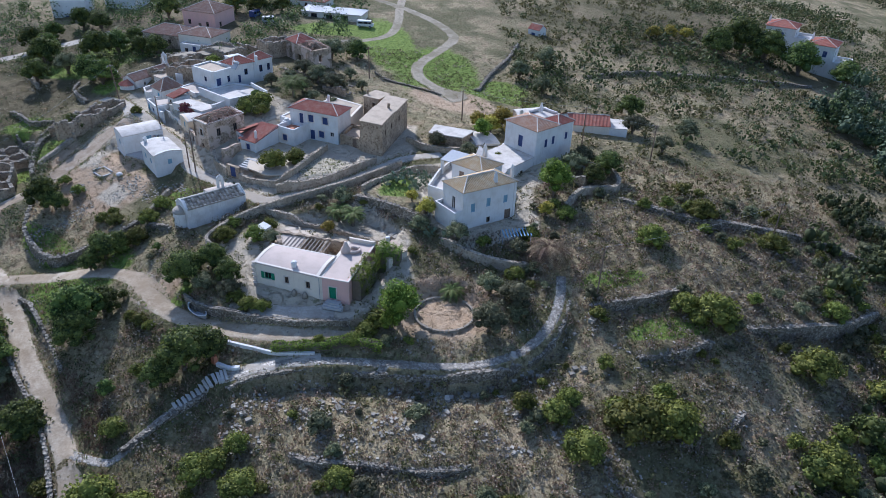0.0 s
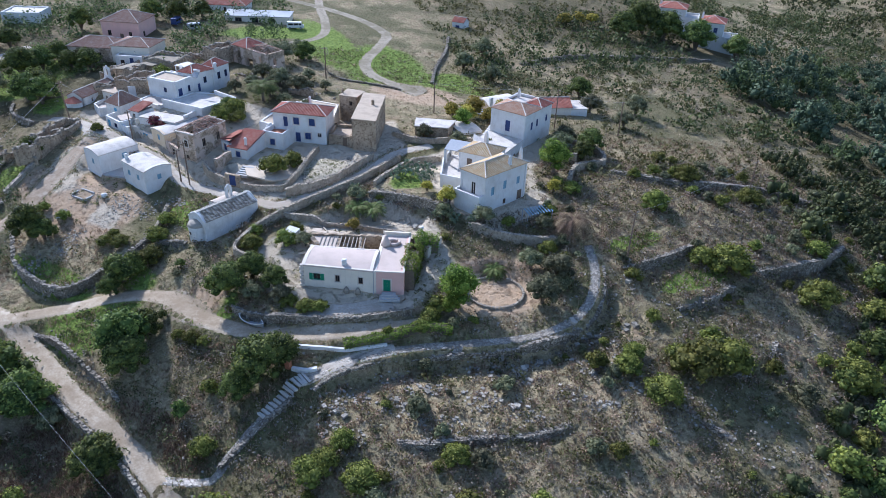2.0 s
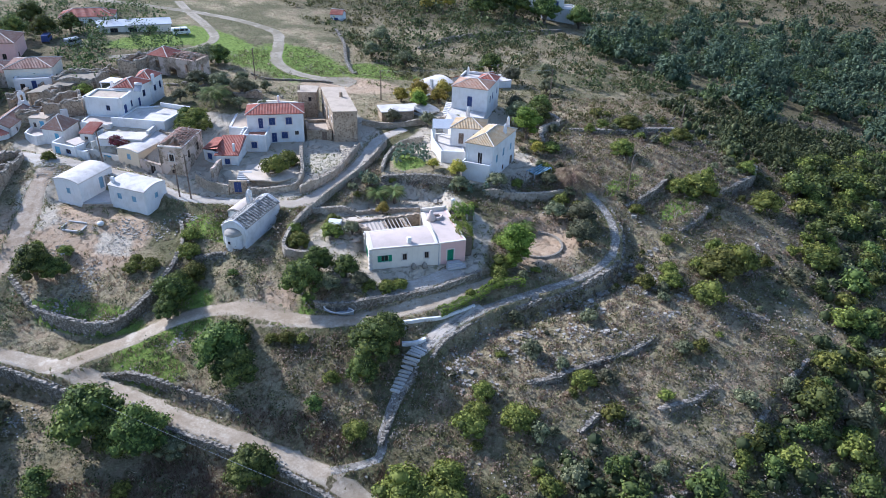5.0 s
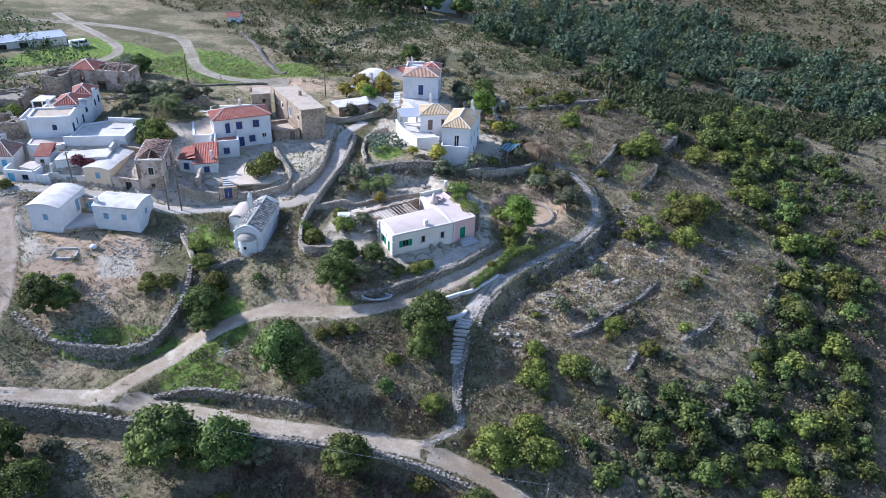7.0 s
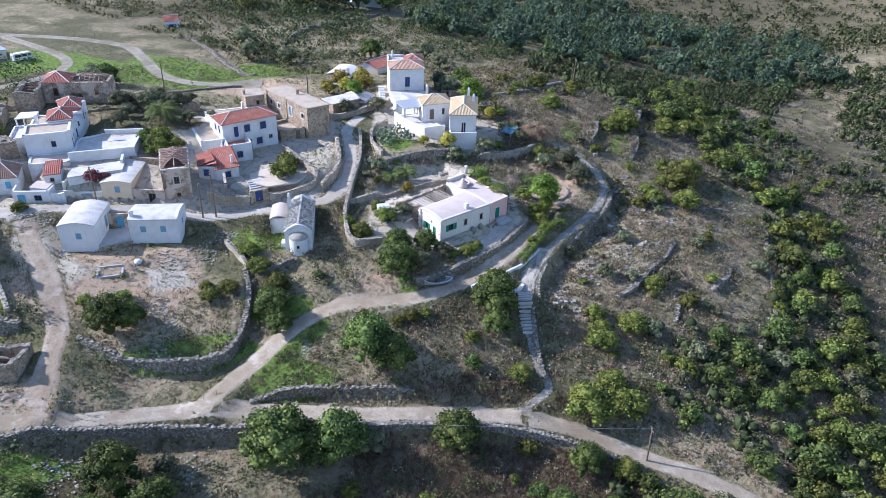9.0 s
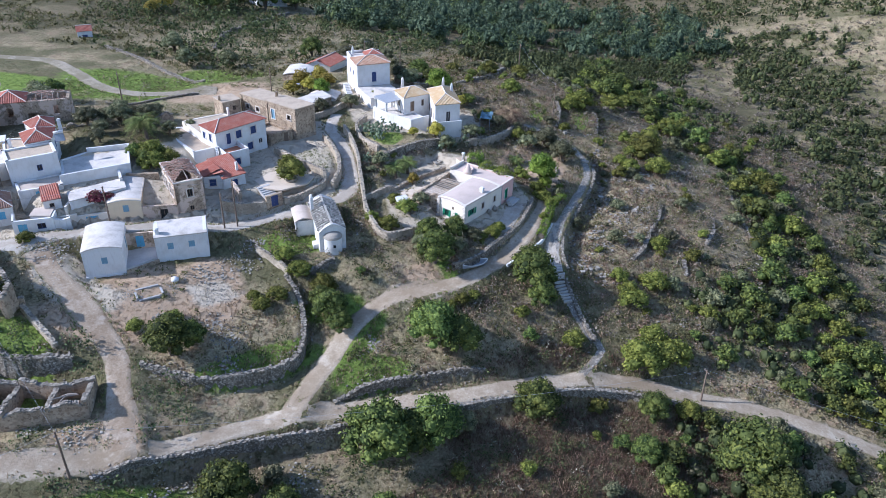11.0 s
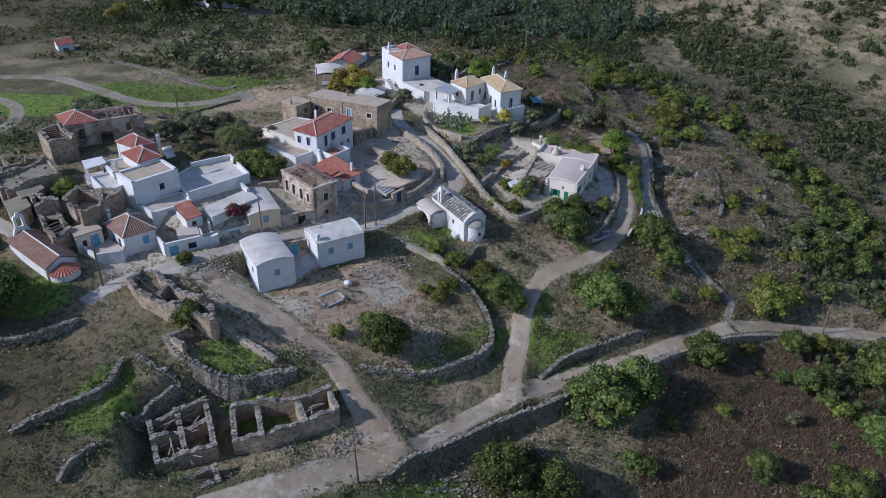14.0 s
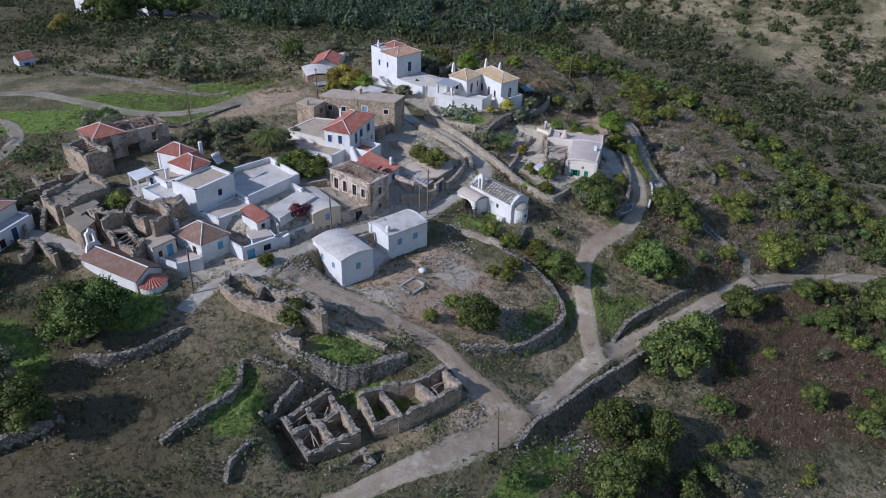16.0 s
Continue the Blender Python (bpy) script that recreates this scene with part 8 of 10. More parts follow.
NAMED = {
    "carob": [(-80.4, 172.2, 3.5), (-79.6, 168.0, 3.3), (-83.0, 170.0, 3.6), (-73.0, 187.6, 2.8), (-77.6, 189.0, 2.6), (-84.4, 190.6, 3.2), (-103.0, 191.0, 3.2), (-110.6, 197.5, 3.4), (-81.0, 222.0, 3.6), (-97.4, 211.5, 3.0), (-104.0, 214.5, 3.2), (-108.1, 205.4, 2.6), (-62.6, 229.0, 3.4), (-55.4, 228.0, 3.2), (-48.5, 230.5, 2.8), (-57.0, 241.0, 3.4), (-81.8, 196.0, 2.8), (-20.8, 187.6, 2.8), (-40.6, 147.4, 1.6), (-39.0, 151.0, 1.5), (-71.2, 89.0, 4.6), (-66.2, 83.2, 4.0), (-68.8, 85.6, 3.4), (-55.2, 71.4, 3.2), (-55.6, 104.2, 2.6), (-53.2, 88.2, 3.9), (-52.6, 84.4, 3.1), (-50.6, 90.6, 2.4), (-34.2, 77.6, 3.5),
              (-31.4, 79.2, 2.8), (-37.2, 75.4, 2.4), (-38.4, 93.4, 3.2), (-34.4, 96.2, 2.5), (-31.2, 92.6, 2.1), (-57.2, 101.6, 1.9), (-54.0, 106.6, 1.8), (-51.2, 41.2, 4.6), (-55.4, 37.4, 3.6), (-64.0, 46.6, 3.0), (-60.4, 35.4, 3.4), (-57.0, 30.0, 3.8), (-66.5, 39.0, 3.4), (-55.8, 55.2, 2.3), (-74.6, 66.4, 2.2), (-76.0, 54.5, 3.0),
              (-86.9, 101.9, 3.4), (-86.5, 95.3, 3.0), (-96.8, 104.6, 3.4), (-92.6, 99.0, 3.0), (-76.9, 144.6, 2.4), 
              (-47.6, 55.2, 2.4), (-97.0, 171.0, 3.2), (-88.0, 186.0, 4.0), (-101, 184, 4), (46.0, 162.0, 3.0), (33.0, 124.5, 2.6),
              (29.6, 120.0, 2.2), (112.0, 218.0, 5.5), (104.0, 226.0, 5.5), (98.0, 232.0, 6.0), (124.0, 212.0, 4.5), (88.0, 226.0, 4.6), (-72.6, 119.5, 3.3), (-70.0, 118.2, 2.2)],
    "lentisk": [(-71.6, 126.2, 1.2), (-67.6, 122.8, 1.3), (-59.4, 113.6, 1.3), (-56.6, 112.4, 1.5), (-58.2, 115.6, 1.0), (-50.4, 112.0, 1.9), (-51.2, 107.4, 2.1), (-53.8, 105.4, 1.9), (-65.4, 150.2, 1.2), (-40.3, 58.0, 3.6), (-37.0, 54.4, 3.2), (-34.6, 57.2, 2.4), (-41.6, 69.0, 1.7), (-45.5, 50.3, 1.9), (-28.2, 61.4, 2.3), (-26.3, 62.6, 1.7), (-24.0, 64.6, 1.6), (26.8, 66.0, 3.8), (31.5, 66.4, 3.4),
                (16.7, 68.1, 2.0), (19.5, 62.6, 2.6), (54.8, 77.6, 3.2), (50.5, 62.0, 3.4), (41.6, 84.5, 3.4), (38.0, 86.6, 2.2), (24.9, 68.6, 1.9), (18.7, 70.6, 1.6), (-10.3, 59.0, 1.8), (-22.4, 58.6, 2.2),
                (-50.2, 112.4, 1.5), (-48.9, 115.6, 1.6), (-26.6, 127.2, 2.0), (-30.2, 124.6, 2.5), (-37.6, 149.0, 2.6), (-40.2, 146.4, 2.2), (-37.0, 145.6, 1.8), (-27.0, 87.0, 1.4), (-24.8, 86.6, 1.2),
                (-29.4, 88.8, 1.5), (-15.6, 80.4, 0.9), (-10.6, 80.0, 1.3), (-9.0, 81.8, 1.5),
                (-43.6, 87.0, 1.2), (-41.8, 85.6, 1.0), (-45.6, 88.2, 1.0), (36.0, 101.0, 2.4), (58.0, 104.0, 2.2), (47.0, 110.0, 2.4), (68.0, 97.0, 2.4), (62.0, 88.6, 2.0), (-33.8, 107.0, 1.3), (-34.6, 103.6, 1.8),
                (-29.0, 102.4, 1.8), (-27.4, 105.2, 1.4), (8.5, 100.6, 1.2), (16.0, 101.5, 1.8), (13.0, 93.0, 1.6), (23.0, 108.0, 1.7), (-54.6, 174.4, 1.9), (-51.4, 146.4, 0.9)],
    "olive": [(-21.6, 160.6, 1.6), (-27.0, 153.0, 1.5), (-29.5, 158.6, 1.4), (-22.5, 151.5, 1.2), (-33.9, 163.0, 1.6), (-20.7, 170.0, 1.6), (-17.3, 163.6, 1.3), (-28.3, 167.0, 1.7), (-37.6, 160.1, 1.5), (-22.8, 165.0, 1.5), (-91.6, 176.0, 3.0), (8.6, 82.0, 2.6), (12.6, 86.6, 2.4), (9.0, 89.8, 2.0), (0.6, 138.2 - 3.6, 1.8), (6.8, 130.6, 1.8), (26.2, 124.0, 2.6), (29.0, 128.0, 2.4), (-2.0, 104.6, 1.6), (4.2, 101.2, 1.8),
              (14.0, 98.0, 1.6), (-30.4, 89.8, 1.6), (-34.8, 91.4, 1.8), (-36.8, 96.6, 1.6), (-26.0, 101.0, 1.5), (44.0, 150.0, 2.6), (48.0, 140.0, 2.4), (56.0, 150.0, 2.6), (22.0, 186.0, 2.6), (27.0, 176.0, 2.6),
              (30.0, 196.0, 3.0), (-22.0, 190.0, 2.6), (-27.0, 184.0, 3.2), (-31.5, 168.5, 2.2), (-27.6, 164.0, 2.4), (-24.0, 160.6, 2.2), (-30.0, 157.0, 1.8), (-63.0, 80.4, 2.0)],
    "pine": [(21.6, 114.8, 3.1), (-4.4, 83.6, 3.1), (-5.6, 82.6, 1.6), (10.0, 139.6, 2.0), (12.4, 127.4, 1.2)],
    "yellow": [(20.0, 145.4, 2.2), (14.6, 147.2, 2.4), (12.0, 143.8, 2.0), (16.6, 141.6, 2.0), (9.4, 147.0, 1.8), (-1.0, 107.2, 1.7), (19.6, 108.8, 1.4), (-17.6, 105.8, 1.2), (-3.6, 111.4, 1.1), (70, 236, 2.2), (76, 237, 2.4), (82, 239, 2.2)],
    "red": [(-53.4, 147.0, 1.5), (-52.0, 145.9, 1.1)],
}
for kind, rows in NAMED.items():
    for x, y, r in rows:
        plant(kind, x, y, r)


def hedge(name, label, line, wide, base, top, leaves, size, kind, seed):
    """A clipped, bulging hedge along a line: a dark core under a skin of leaves. base and top are heights, or None and a height over the ground."""
    rng = np.random.default_rng(seed)
    run = smooth_line(line, 0.3)
    mid = run[len(run) // 2]
    t = thing(name, (mid[0], mid[1], float(gz(*mid))), label, "hedge")
    step = np.gradient(run, axis=0)
    step = step / np.linalg.norm(step, axis=1, keepdims=True)
    left = np.stack([-step[:, 1], step[:, 0]], 1)
    n = int(leaves * len(run) * 0.3)
    i = rng.integers(0, len(run), n)
    a = rng.uniform(-0.35, math.pi + 0.35, n)
    low = gz(run[:, 0], run[:, 1]) if base is None else np.full(len(run), base)
    high = low + top if base is None else np.full(len(run), top)
    bulge = 1 + 0.16 * np.sin(i * 0.55 + seed) + 0.10 * np.sin(i * 1.31 + a * 3)
    r = rng.uniform(0.82, 1.05, n) * bulge
    cx_, cz_ = np.sign(np.cos(a)) * np.abs(np.cos(a)) ** 0.6, np.sign(np.sin(a)) * np.abs(np.sin(a)) ** 0.6
    half = (high - low)[i] / 2
    c = np.concatenate([run[i] + left[i] * (cx_ * r * wide / 2)[:, None] + rng.normal(0, 0.1, (n, 2)), ((low[i] + half) + cz_ * half * r)[:, None]], 1)
    nr = np.concatenate([left[i] * np.cos(a)[:, None], np.sin(a)[:, None]], 1)
    v, f = leaf_quads(rng, c, nr, np.full(n, size))
    o = new("leaves", np_mesh("leaves", v, f, LEAF[kind]))
    o.parent = t
    o.matrix_parent_inverse = PLACED[t].inverted()
    g = Geo()
    for k in range(0, len(run) - 3, 3):
        p, q, w = run[k], run[min(k + 3, len(run) - 1)], left[k] * wide * 0.36
        lo, hi = min(low[k], low[min(k + 3, len(run) - 1)]) - 0.1, low[k] + (high[k] - low[k]) * 0.82
        g.prism([tuple(p - w), tuple(q - w), tuple(q + w), tuple(p + w)], lo, hi)
    part("inner_growth", g, BARK, t)


hedge("ivy_hedge", "thick bright green ivy over the wall of the pink house", [(-11.2, 88.4), (-10.1, 91.5), (-9.2, 94.6)], 2.6, 6.0, 11.0, 520, 0.13, "ivy", 61)
hedge("ivy_hedge", "thick bright green ivy over the wall of the pink house", [(-8.6, 96.6), (-6.8, 96.8), (-4.8, 96.4)], 2.4, 6.2, 11.3, 560, 0.13, "ivy", 62)
hedge("path_hedge", "low bright green hedge along the cobbled path", [(-22.0, 79.4), (-18.0, 79.5), (-14.0, 79.7), (-10.5, 79.8), (-6.5, 78.6)], 1.5, None, 1.25, 260, 0.12, "ivy", 63)


def blocked(x, y, margin=0.8):
    """True where roads, houses or yards leave no room for plants."""
    bad = np.zeros(x.shape, bool)
    for name, line, width, m in ROAD_LINES:
        bad |= near_line(x, y, line)[0] < width * 0.5 + margin
    for poly, z, soft in PLATFORMS:
        bad |= inside_dist(x, y, poly) < margin
    for s in BARE:
        bad |= zone(x, y, *s) > 0.75
    for poly in VILLAGE:
        bad |= inside_dist(x, y, poly) < 0.5
    return bad


VILLAGE = [
    [(-70, 153), (-58, 141), (-46, 126), (-36, 119), (-27, 113), (-14, 120), (-4, 128), (-3, 140), (-4, 150), (-16, 158), (-30, 157), (-38, 172), (-56, 180), (-70, 176), (-76, 162)],
    [(-5, 120), (0, 104), (16, 105), (18, 118), (30, 132), (22, 142), (10, 134)],
    [(-46, 184), (-41, 177), (-29, 171), (-24, 178), (-36, 190)],
    [(-36, 104), (-24, 110), (-4, 103), (-3, 92), (-12, 84), (-30, 87)],
    [(17, 158), (18, 146), (43, 146), (43, 155), (27, 158)],
]


def field(x, y, k, seed):
    """Smooth patchiness between 0 and 1."""
    r = np.random.default_rng(seed)
    out = np.zeros(x.shape)
    for i in range(7):
        a, b, c = r.normal(0, k, 2).tolist() + [r.uniform(0, 6.28)]
        out += np.sin(a * x + b * y + c)
    return 0.5 + 0.5 * np.tanh(out / 2.2)


def scatter(n, box, seed, keep):
    r = np.random.default_rng(seed)
    x, y = r.uniform(box[0], box[1], n), r.uniform(box[2], box[3], n)
    ok = keep(x, y, r) & ~blocked(x, y)
    return x[ok], y[ok]


GULLY = smooth_line([(-44, 14), (-30, 22), (-17.6, 26.5), (-7.5, 32.1), (2.8, 35.0), (18.1, 36.6), (30.8, 41.8), (42.6, 49.5), (54, 59), (68.3, 70.0), (92, 84), (122, 92)], 4)
FOREST = [(114, 202), (101, 173), (99, 147), (107, 127), (114, 107), (134, 89), (158, 69), (184, 50), (232, 64), (262, 120), (268, 180), (262, 236), (206, 230), (160, 206), (130, 198)]


def gully_keep(x, y, r):
    return near_line(x, y, GULLY)[0] < 6 + 5 * field(x, y, 0.08, 2)


def spread_plants(n, box, seed, keep, most, gap, kinds, low, high):
    """Single bushes and trees, no two closer than the gap."""
    used = []
    for x, y in zip(*scatter(n, box, seed, keep)):
        if len(used) >= most or any((x - a) ** 2 + (y - b) ** 2 < gap * gap for a, b in used):
            continue
        used.append((x, y))
        plant(TURN_RNG.choice(kinds), x, y, TURN_RNG.uniform(low, high) * TURN_RNG.uniform(0.75, 1.15))


# overgrown places: centre, half sizes, turn
WOODS = [(-71, 83, 8, 7, -40), (-78, 50, 8, 10, 0), (-89, 105, 9, 4, -40), (26, 36, 24, 6, 15), (-58, 38, 7, 9, 0),
         (-14, 30, 26, 8, 0), (86, 68, 22, 14, 30), (-96, 92, 10, 8, -40), (-100, 110, 6, 7, 0), (-22, 44, 10, 7, 0), (-54, 36, 9, 14, 0)]


def wood_keep(x, y, r):
    return zone_keep(WOODS, 0.15)(x, y, r)


def zone_keep(spots, least):
    def keep(x, y, r):
        w = np.zeros(x.shape)
        for s in spots:
            w = np.maximum(w, zone(x, y, *s))
        return w > least
    return keep


spread_plants(1400, (-60, 150, 5, 95), 3, gully_keep, 170, 2.4, ["small_lentisk", "small_lentisk", "small_carob"], 1.3, 2.9)
spread_plants(2600, (-115, 115, 20, 190), 5, wood_keep, 150, 2.3, ["small_carob", "small_carob", "small_olive"], 1.0, 2.3)
spread_plants(1200, (-30, 84, 38, 120), 6, lambda x, y, r: r.uniform(0, 1, x.shape) < 0.2 + 0.8 * (field(x, y, 0.12, 8) > 0.5), 200, 1.8, ["small_lentisk", "small_olive"], 0.6, 1.7)
spread_plants(300, (-110, -40, 30, 115), 9, lambda x, y, r: field(x, y, 0.1, 4) > 0.4, 40, 2.0, ["small_lentisk", "small_olive", "small_carob"], 0.7, 1.9)


def cloud(name, x, y, r, high, leaves, size, material, label, category, seed, cypress=0.0, core=0.0, lift=0.0):
    """Uncountable plants as one mesh: per plant a loose heap of leaves."""
    rng = np.random.default_rng(seed)
    n = len(x)
    z = gz(x, y) + lift
    d = unit(rng.normal(0, 1, (n, leaves, 3)))
    d[..., 2] = np.abs(d[..., 2]) * np.where(rng.uniform(0, 1, (n, leaves)) < 0.85, 1, -0.4)
    lump = 1 + 0.3 * np.sin(d[..., 0] * 5 + x[:, None]) * np.cos(d[..., 1] * 4 + y[:, None])
    high = high * rng.uniform(0.65, 1.4, n)
    rad = np.stack([r, r, r * high], 1)[:, None, :] * lump[..., None] * rng.uniform(0.45, 1.05, (n, leaves, 1))
    if cypress:
        taper = np.clip(1.25 - d[..., 2], 0.25, 1)[..., None] ** cypress
        rad = rad * np.concatenate([taper, taper, np.ones_like(taper)], -1)
    c = np.stack([x, y, z + r * high * 0.22], 1)[:, None, :] + d * rad
    v, f = leaf_quads(rng, c.reshape(-1, 3), d.reshape(-1, 3), np.repeat(r * size, leaves))
    if core:
        cv = CORE_V[None] * (np.stack([r, r, r * high], 1) * core)[:, None, :] * rng.uniform(0.85, 1.15, (n, len(CORE_V), 1))
        if cypress:
            cv[..., :2] *= np.clip(1.1 - CORE_V[None, :, 2:], 0.3, 1.2) ** cypress
        cv = cv + np.stack([x, y, z + r * high * 0.22], 1)[:, None, :]
        cf = CORE_F[None] + (np.arange(n) * len(CORE_V))[:, None, None] + len(v)
        v, f = np.concatenate([v, cv.reshape(-1, 3)]), np.concatenate([f, cf.reshape(-1, 4)])
    ob = new(name, np_mesh(name, v, f, material))
    tagged(ob, label, category, kind="stuff")


CORE_V, CORE_F = ball(6, 3)
rng0 = np.random.default_rng(12)


def scrub_keep(x, y, r):
    return r.uniform(0, 1, x.shape) < 0.45 + 0.55 * field(x, y, 0.16, 15)


sx, sy = scatter(17500, (-46, 86, 14, 120), 14, scrub_keep)
a1, a2 = int(len(sx) * 0.4), int(len(sx) * 0.7)
cloud("low_scrub", sx[:a1], sy[:a1], rng0.uniform(0.4, 1.15, a1), 0.85, 21, 0.19, LEAF["scrub"], "low grey-green thorny scrub over the slopes", "scrub", 15)
cloud("dry_scrub", sx[a1:a2], sy[a1:a2], rng0.uniform(0.35, 1.0, a2 - a1), 0.8, 20, 0.2, LEAF["heath"], "low brown dry scrub over the slopes", "scrub", 16)
cloud("green_scrub", sx[a2:], sy[a2:], rng0.uniform(0.4, 1.2, len(sx) - a2), 0.9, 24, 0.19, LEAF["bush"], "low green bushes between the terraces", "scrub", 19)
sx, sy = scatter(11500, (-114, 92, 14, 200), 114, lambda x, y, r: ((x < -44) | (y > 114)) & scrub_keep(x, y, r))
a1, a2 = int(len(sx) * 0.3), int(len(sx) * 0.6)
cloud("hill_scrub", sx[:a1], sy[:a1], rng0.uniform(0.35, 1.0, a1), 0.85, 20, 0.18, LEAF["scrub"], "grey-green scrub round the village", "scrub", 115)
cloud("hill_heath", sx[a1:a2], sy[a1:a2], rng0.uniform(0.3, 0.9, a2 - a1), 0.8, 20, 0.18, LEAF["heath"], "dry brown scrub round the village", "scrub", 116)
cloud("hill_bushes", sx[a2:], sy[a2:], rng0.uniform(0.4, 1.2, len(sx) - a2), 0.9, 24, 0.16, LEAF["bush"], "low olive-green bushes round the village", "scrub", 117)
sx, sy = scatter(1500, (-116, -40, 15, 112), 21, lambda x, y, r: field(x, y, 0.15, 22) > 0.45)
cloud("roadside_scrub", sx, sy, rng0.uniform(0.4, 1.4, len(sx)), 0.9, 44, 0.13, LEAF["maquis"], "dark green bushes below the dirt road", "scrub", 23)
sx, sy = scatter(4200, (4, 210, -62, 44), 301, lambda x, y, r: field(x, y, 0.08, 33) > r.uniform(0.15, 0.8, x.shape))
sx, sy = sx[:1500], sy[:1500]
cloud("slope_thicket", sx, sy, rng0.uniform(0.6, 2.3, len(sx)), 0.95, 34, 0.24, LEAF["maquis"], "dark evergreen thicket over the far slope", "thicket", 302, 0, 0.55)
gx, gy = scatter(3000, (-60, 130, 10, 92), 203, lambda x, y, r: gully_keep(x, y, r) | wood_keep(x, y, r))
gx, gy = gx[:800], gy[:800]
cloud("gully_thicket", gx, gy, rng0.uniform(0.7, 1.9, len(gx)), 1.1, 30, 0.16, LEAF["maquis"], "dense evergreen thicket filling the gully", "thicket", 204, 0, 0.6)
fx, fy = scatter(1700, (88, 275, 48, 255), 25, lambda x, y, r: (inside_dist(x, y, FOREST) < 9 * field(x, y, 0.2, 24) - 3) & (field(x, y, 0.12, 26) > r.uniform(0, 0.5, x.shape)))
h1, h2 = int(len(fx) * 0.07), int(len(fx) * 0.55)
cloud("cypress_wood", fx[:h1], fy[:h1], rng0.uniform(0.8, 1.3, h1), 7.5, 150, 0.15, LEAF["cypress"], "pointed cypress trees standing in the valley wood", "cypress", 126, 0.6)


def lobed(name, x, y, r, tall, leaves, material, label, seed, category="wood", leaf=0.175, core=0.4):
    """Many trees as one mesh, each crown a heap of six leafy lobes."""
    rng = np.random.default_rng(seed)
    n = len(x)
    a = np.arange(6)[None] * 1.26 + rng.uniform(0, 6.28, (n, 1))
    q = np.where(np.arange(6)[None] < 5, 0.52, 0.0) * r[:, None] * rng.uniform(0.7, 1.2, (n, 6))
    up = np.where(np.arange(6)[None] < 5, 0.42, 0.95) * (r * tall)[:, None] * rng.uniform(0.6, 1.25, (n, 6))
    size = r[:, None] * rng.uniform(0.42, 0.66, (n, 6))
    cloud(name, (x[:, None] + q * np.cos(a)).ravel(), (y[:, None] + q * np.sin(a)).ravel(), size.ravel(), 1.15, leaves, leaf, material, label, category, seed, 0, core, up.ravel())


lobed("pine_wood", fx[h1:h2], fy[h1:h2], 2.2 + 3.6 * rng0.uniform(0, 1, h2 - h1) ** 1.4, 1.5, 46, LEAF["cypress"], "dense dark pine wood in the valley", 26)
lobed("green_wood", fx[h2:], fy[h2:], 1.6 + 3.4 * rng0.uniform(0, 1, len(fx) - h2) ** 1.6, 1.0, 42, LEAF["maquis"], "dark green trees filling the valley wood", 27)
vx, vy = scatter(2600, (78, 200, 40, 130), 128, lambda x, y, r: (inside_dist(x, y, FOREST) > -4) & (field(x, y, 0.1, 129) > r.uniform(0.0, 0.7, x.shape)) & (x + 1.2 * y > 190) & (y > 78 - 0.25 * (x - 80)) )
lobed("valley_thicket", vx, vy, 0.9 + 2.4 * rng0.uniform(0, 1, len(vx)) ** 1.8, 0.9, 18, LEAF["maquis"], "dark green thicket along the valley bottom", 130, "thicket")
cx, cy = scatter(150, (132, 166, 60, 88), 28, lambda x, y, r: field(x, y, 0.1, 29) > 0.35)
cloud("cypress_trees", cx[:34], cy[:34], rng0.uniform(0.8, 1.3, len(cx[:34])), 8.5, 170, 0.18, LEAF["cypress"], "slender dark cypress trees by the valley", "cypress", 30, 0.5)
fx, fy = scatter(2600, (62, 270, -70, 110), 31, lambda x, y, r: field(x, y, 0.09, 32) > r.uniform(-0.25, 0.9, x.shape))
fx, fy = fx[:460], fy[:460]
lobed("far_bushes", fx, fy, 1.0 + 3.4 * rng0.uniform(0, 1, len(fx)) ** 2, 0.75, 18, LEAF["maquis"], "rounded dark green bushes on the far hillside", 33, "bushes")
fx, fy = scatter(2000, (62, 270, -70, 110), 133, lambda x, y, r: field(x, y, 0.09, 32) > r.uniform(-0.3, 0.9, x.shape))
cloud("far_green_bushes", fx, fy, 0.4 + 1.6 * rng0.uniform(0, 1, len(fx)) ** 2, 0.8, 30, 0.2, LEAF["bush"], "olive-green bushes on the far hillside", "bushes", 133)
fx, fy = scatter(5200, (225, 480, -90, 420), 231, lambda x, y, r: (inside_dist(x, y, FOREST) > 0) & (field(x, y, 0.05, 232) > r.uniform(-0.5, 0.7, x.shape)))
cloud("far_wood", fx, fy, 1.0 + 3.4 * rng0.uniform(0, 1, len(fx)) ** 1.6, 1.0, 24, 0.22, LEAF["maquis"], "dark trees over the distant hillside", "wood", 233)
fx, fy = scatter(8200, (44, 220, -60, 120), 34, lambda x, y, r: (field(x, y, 0.07, 35) > 0.12) & (r.uniform(0, 1, x.shape) < 1.15 - x / 300))
cloud("far_scrub", fx, fy, rng0.uniform(0.4, 1.3, len(fx)), 0.8, 16, 0.26, LEAF["scrub"], "grey scrub on the far hillside", "scrub", 36)
fx, fy = scatter(6500, (22, 280, 130, 320), 37, lambda x, y, r: (field(x, y, 0.06, 38) > r.uniform(0.1, 0.9, x.shape)) & (inside_dist(x, y, FOREST) > 0) & (y > 140 + 1.0 * np.maximum(0, 60 - x)))
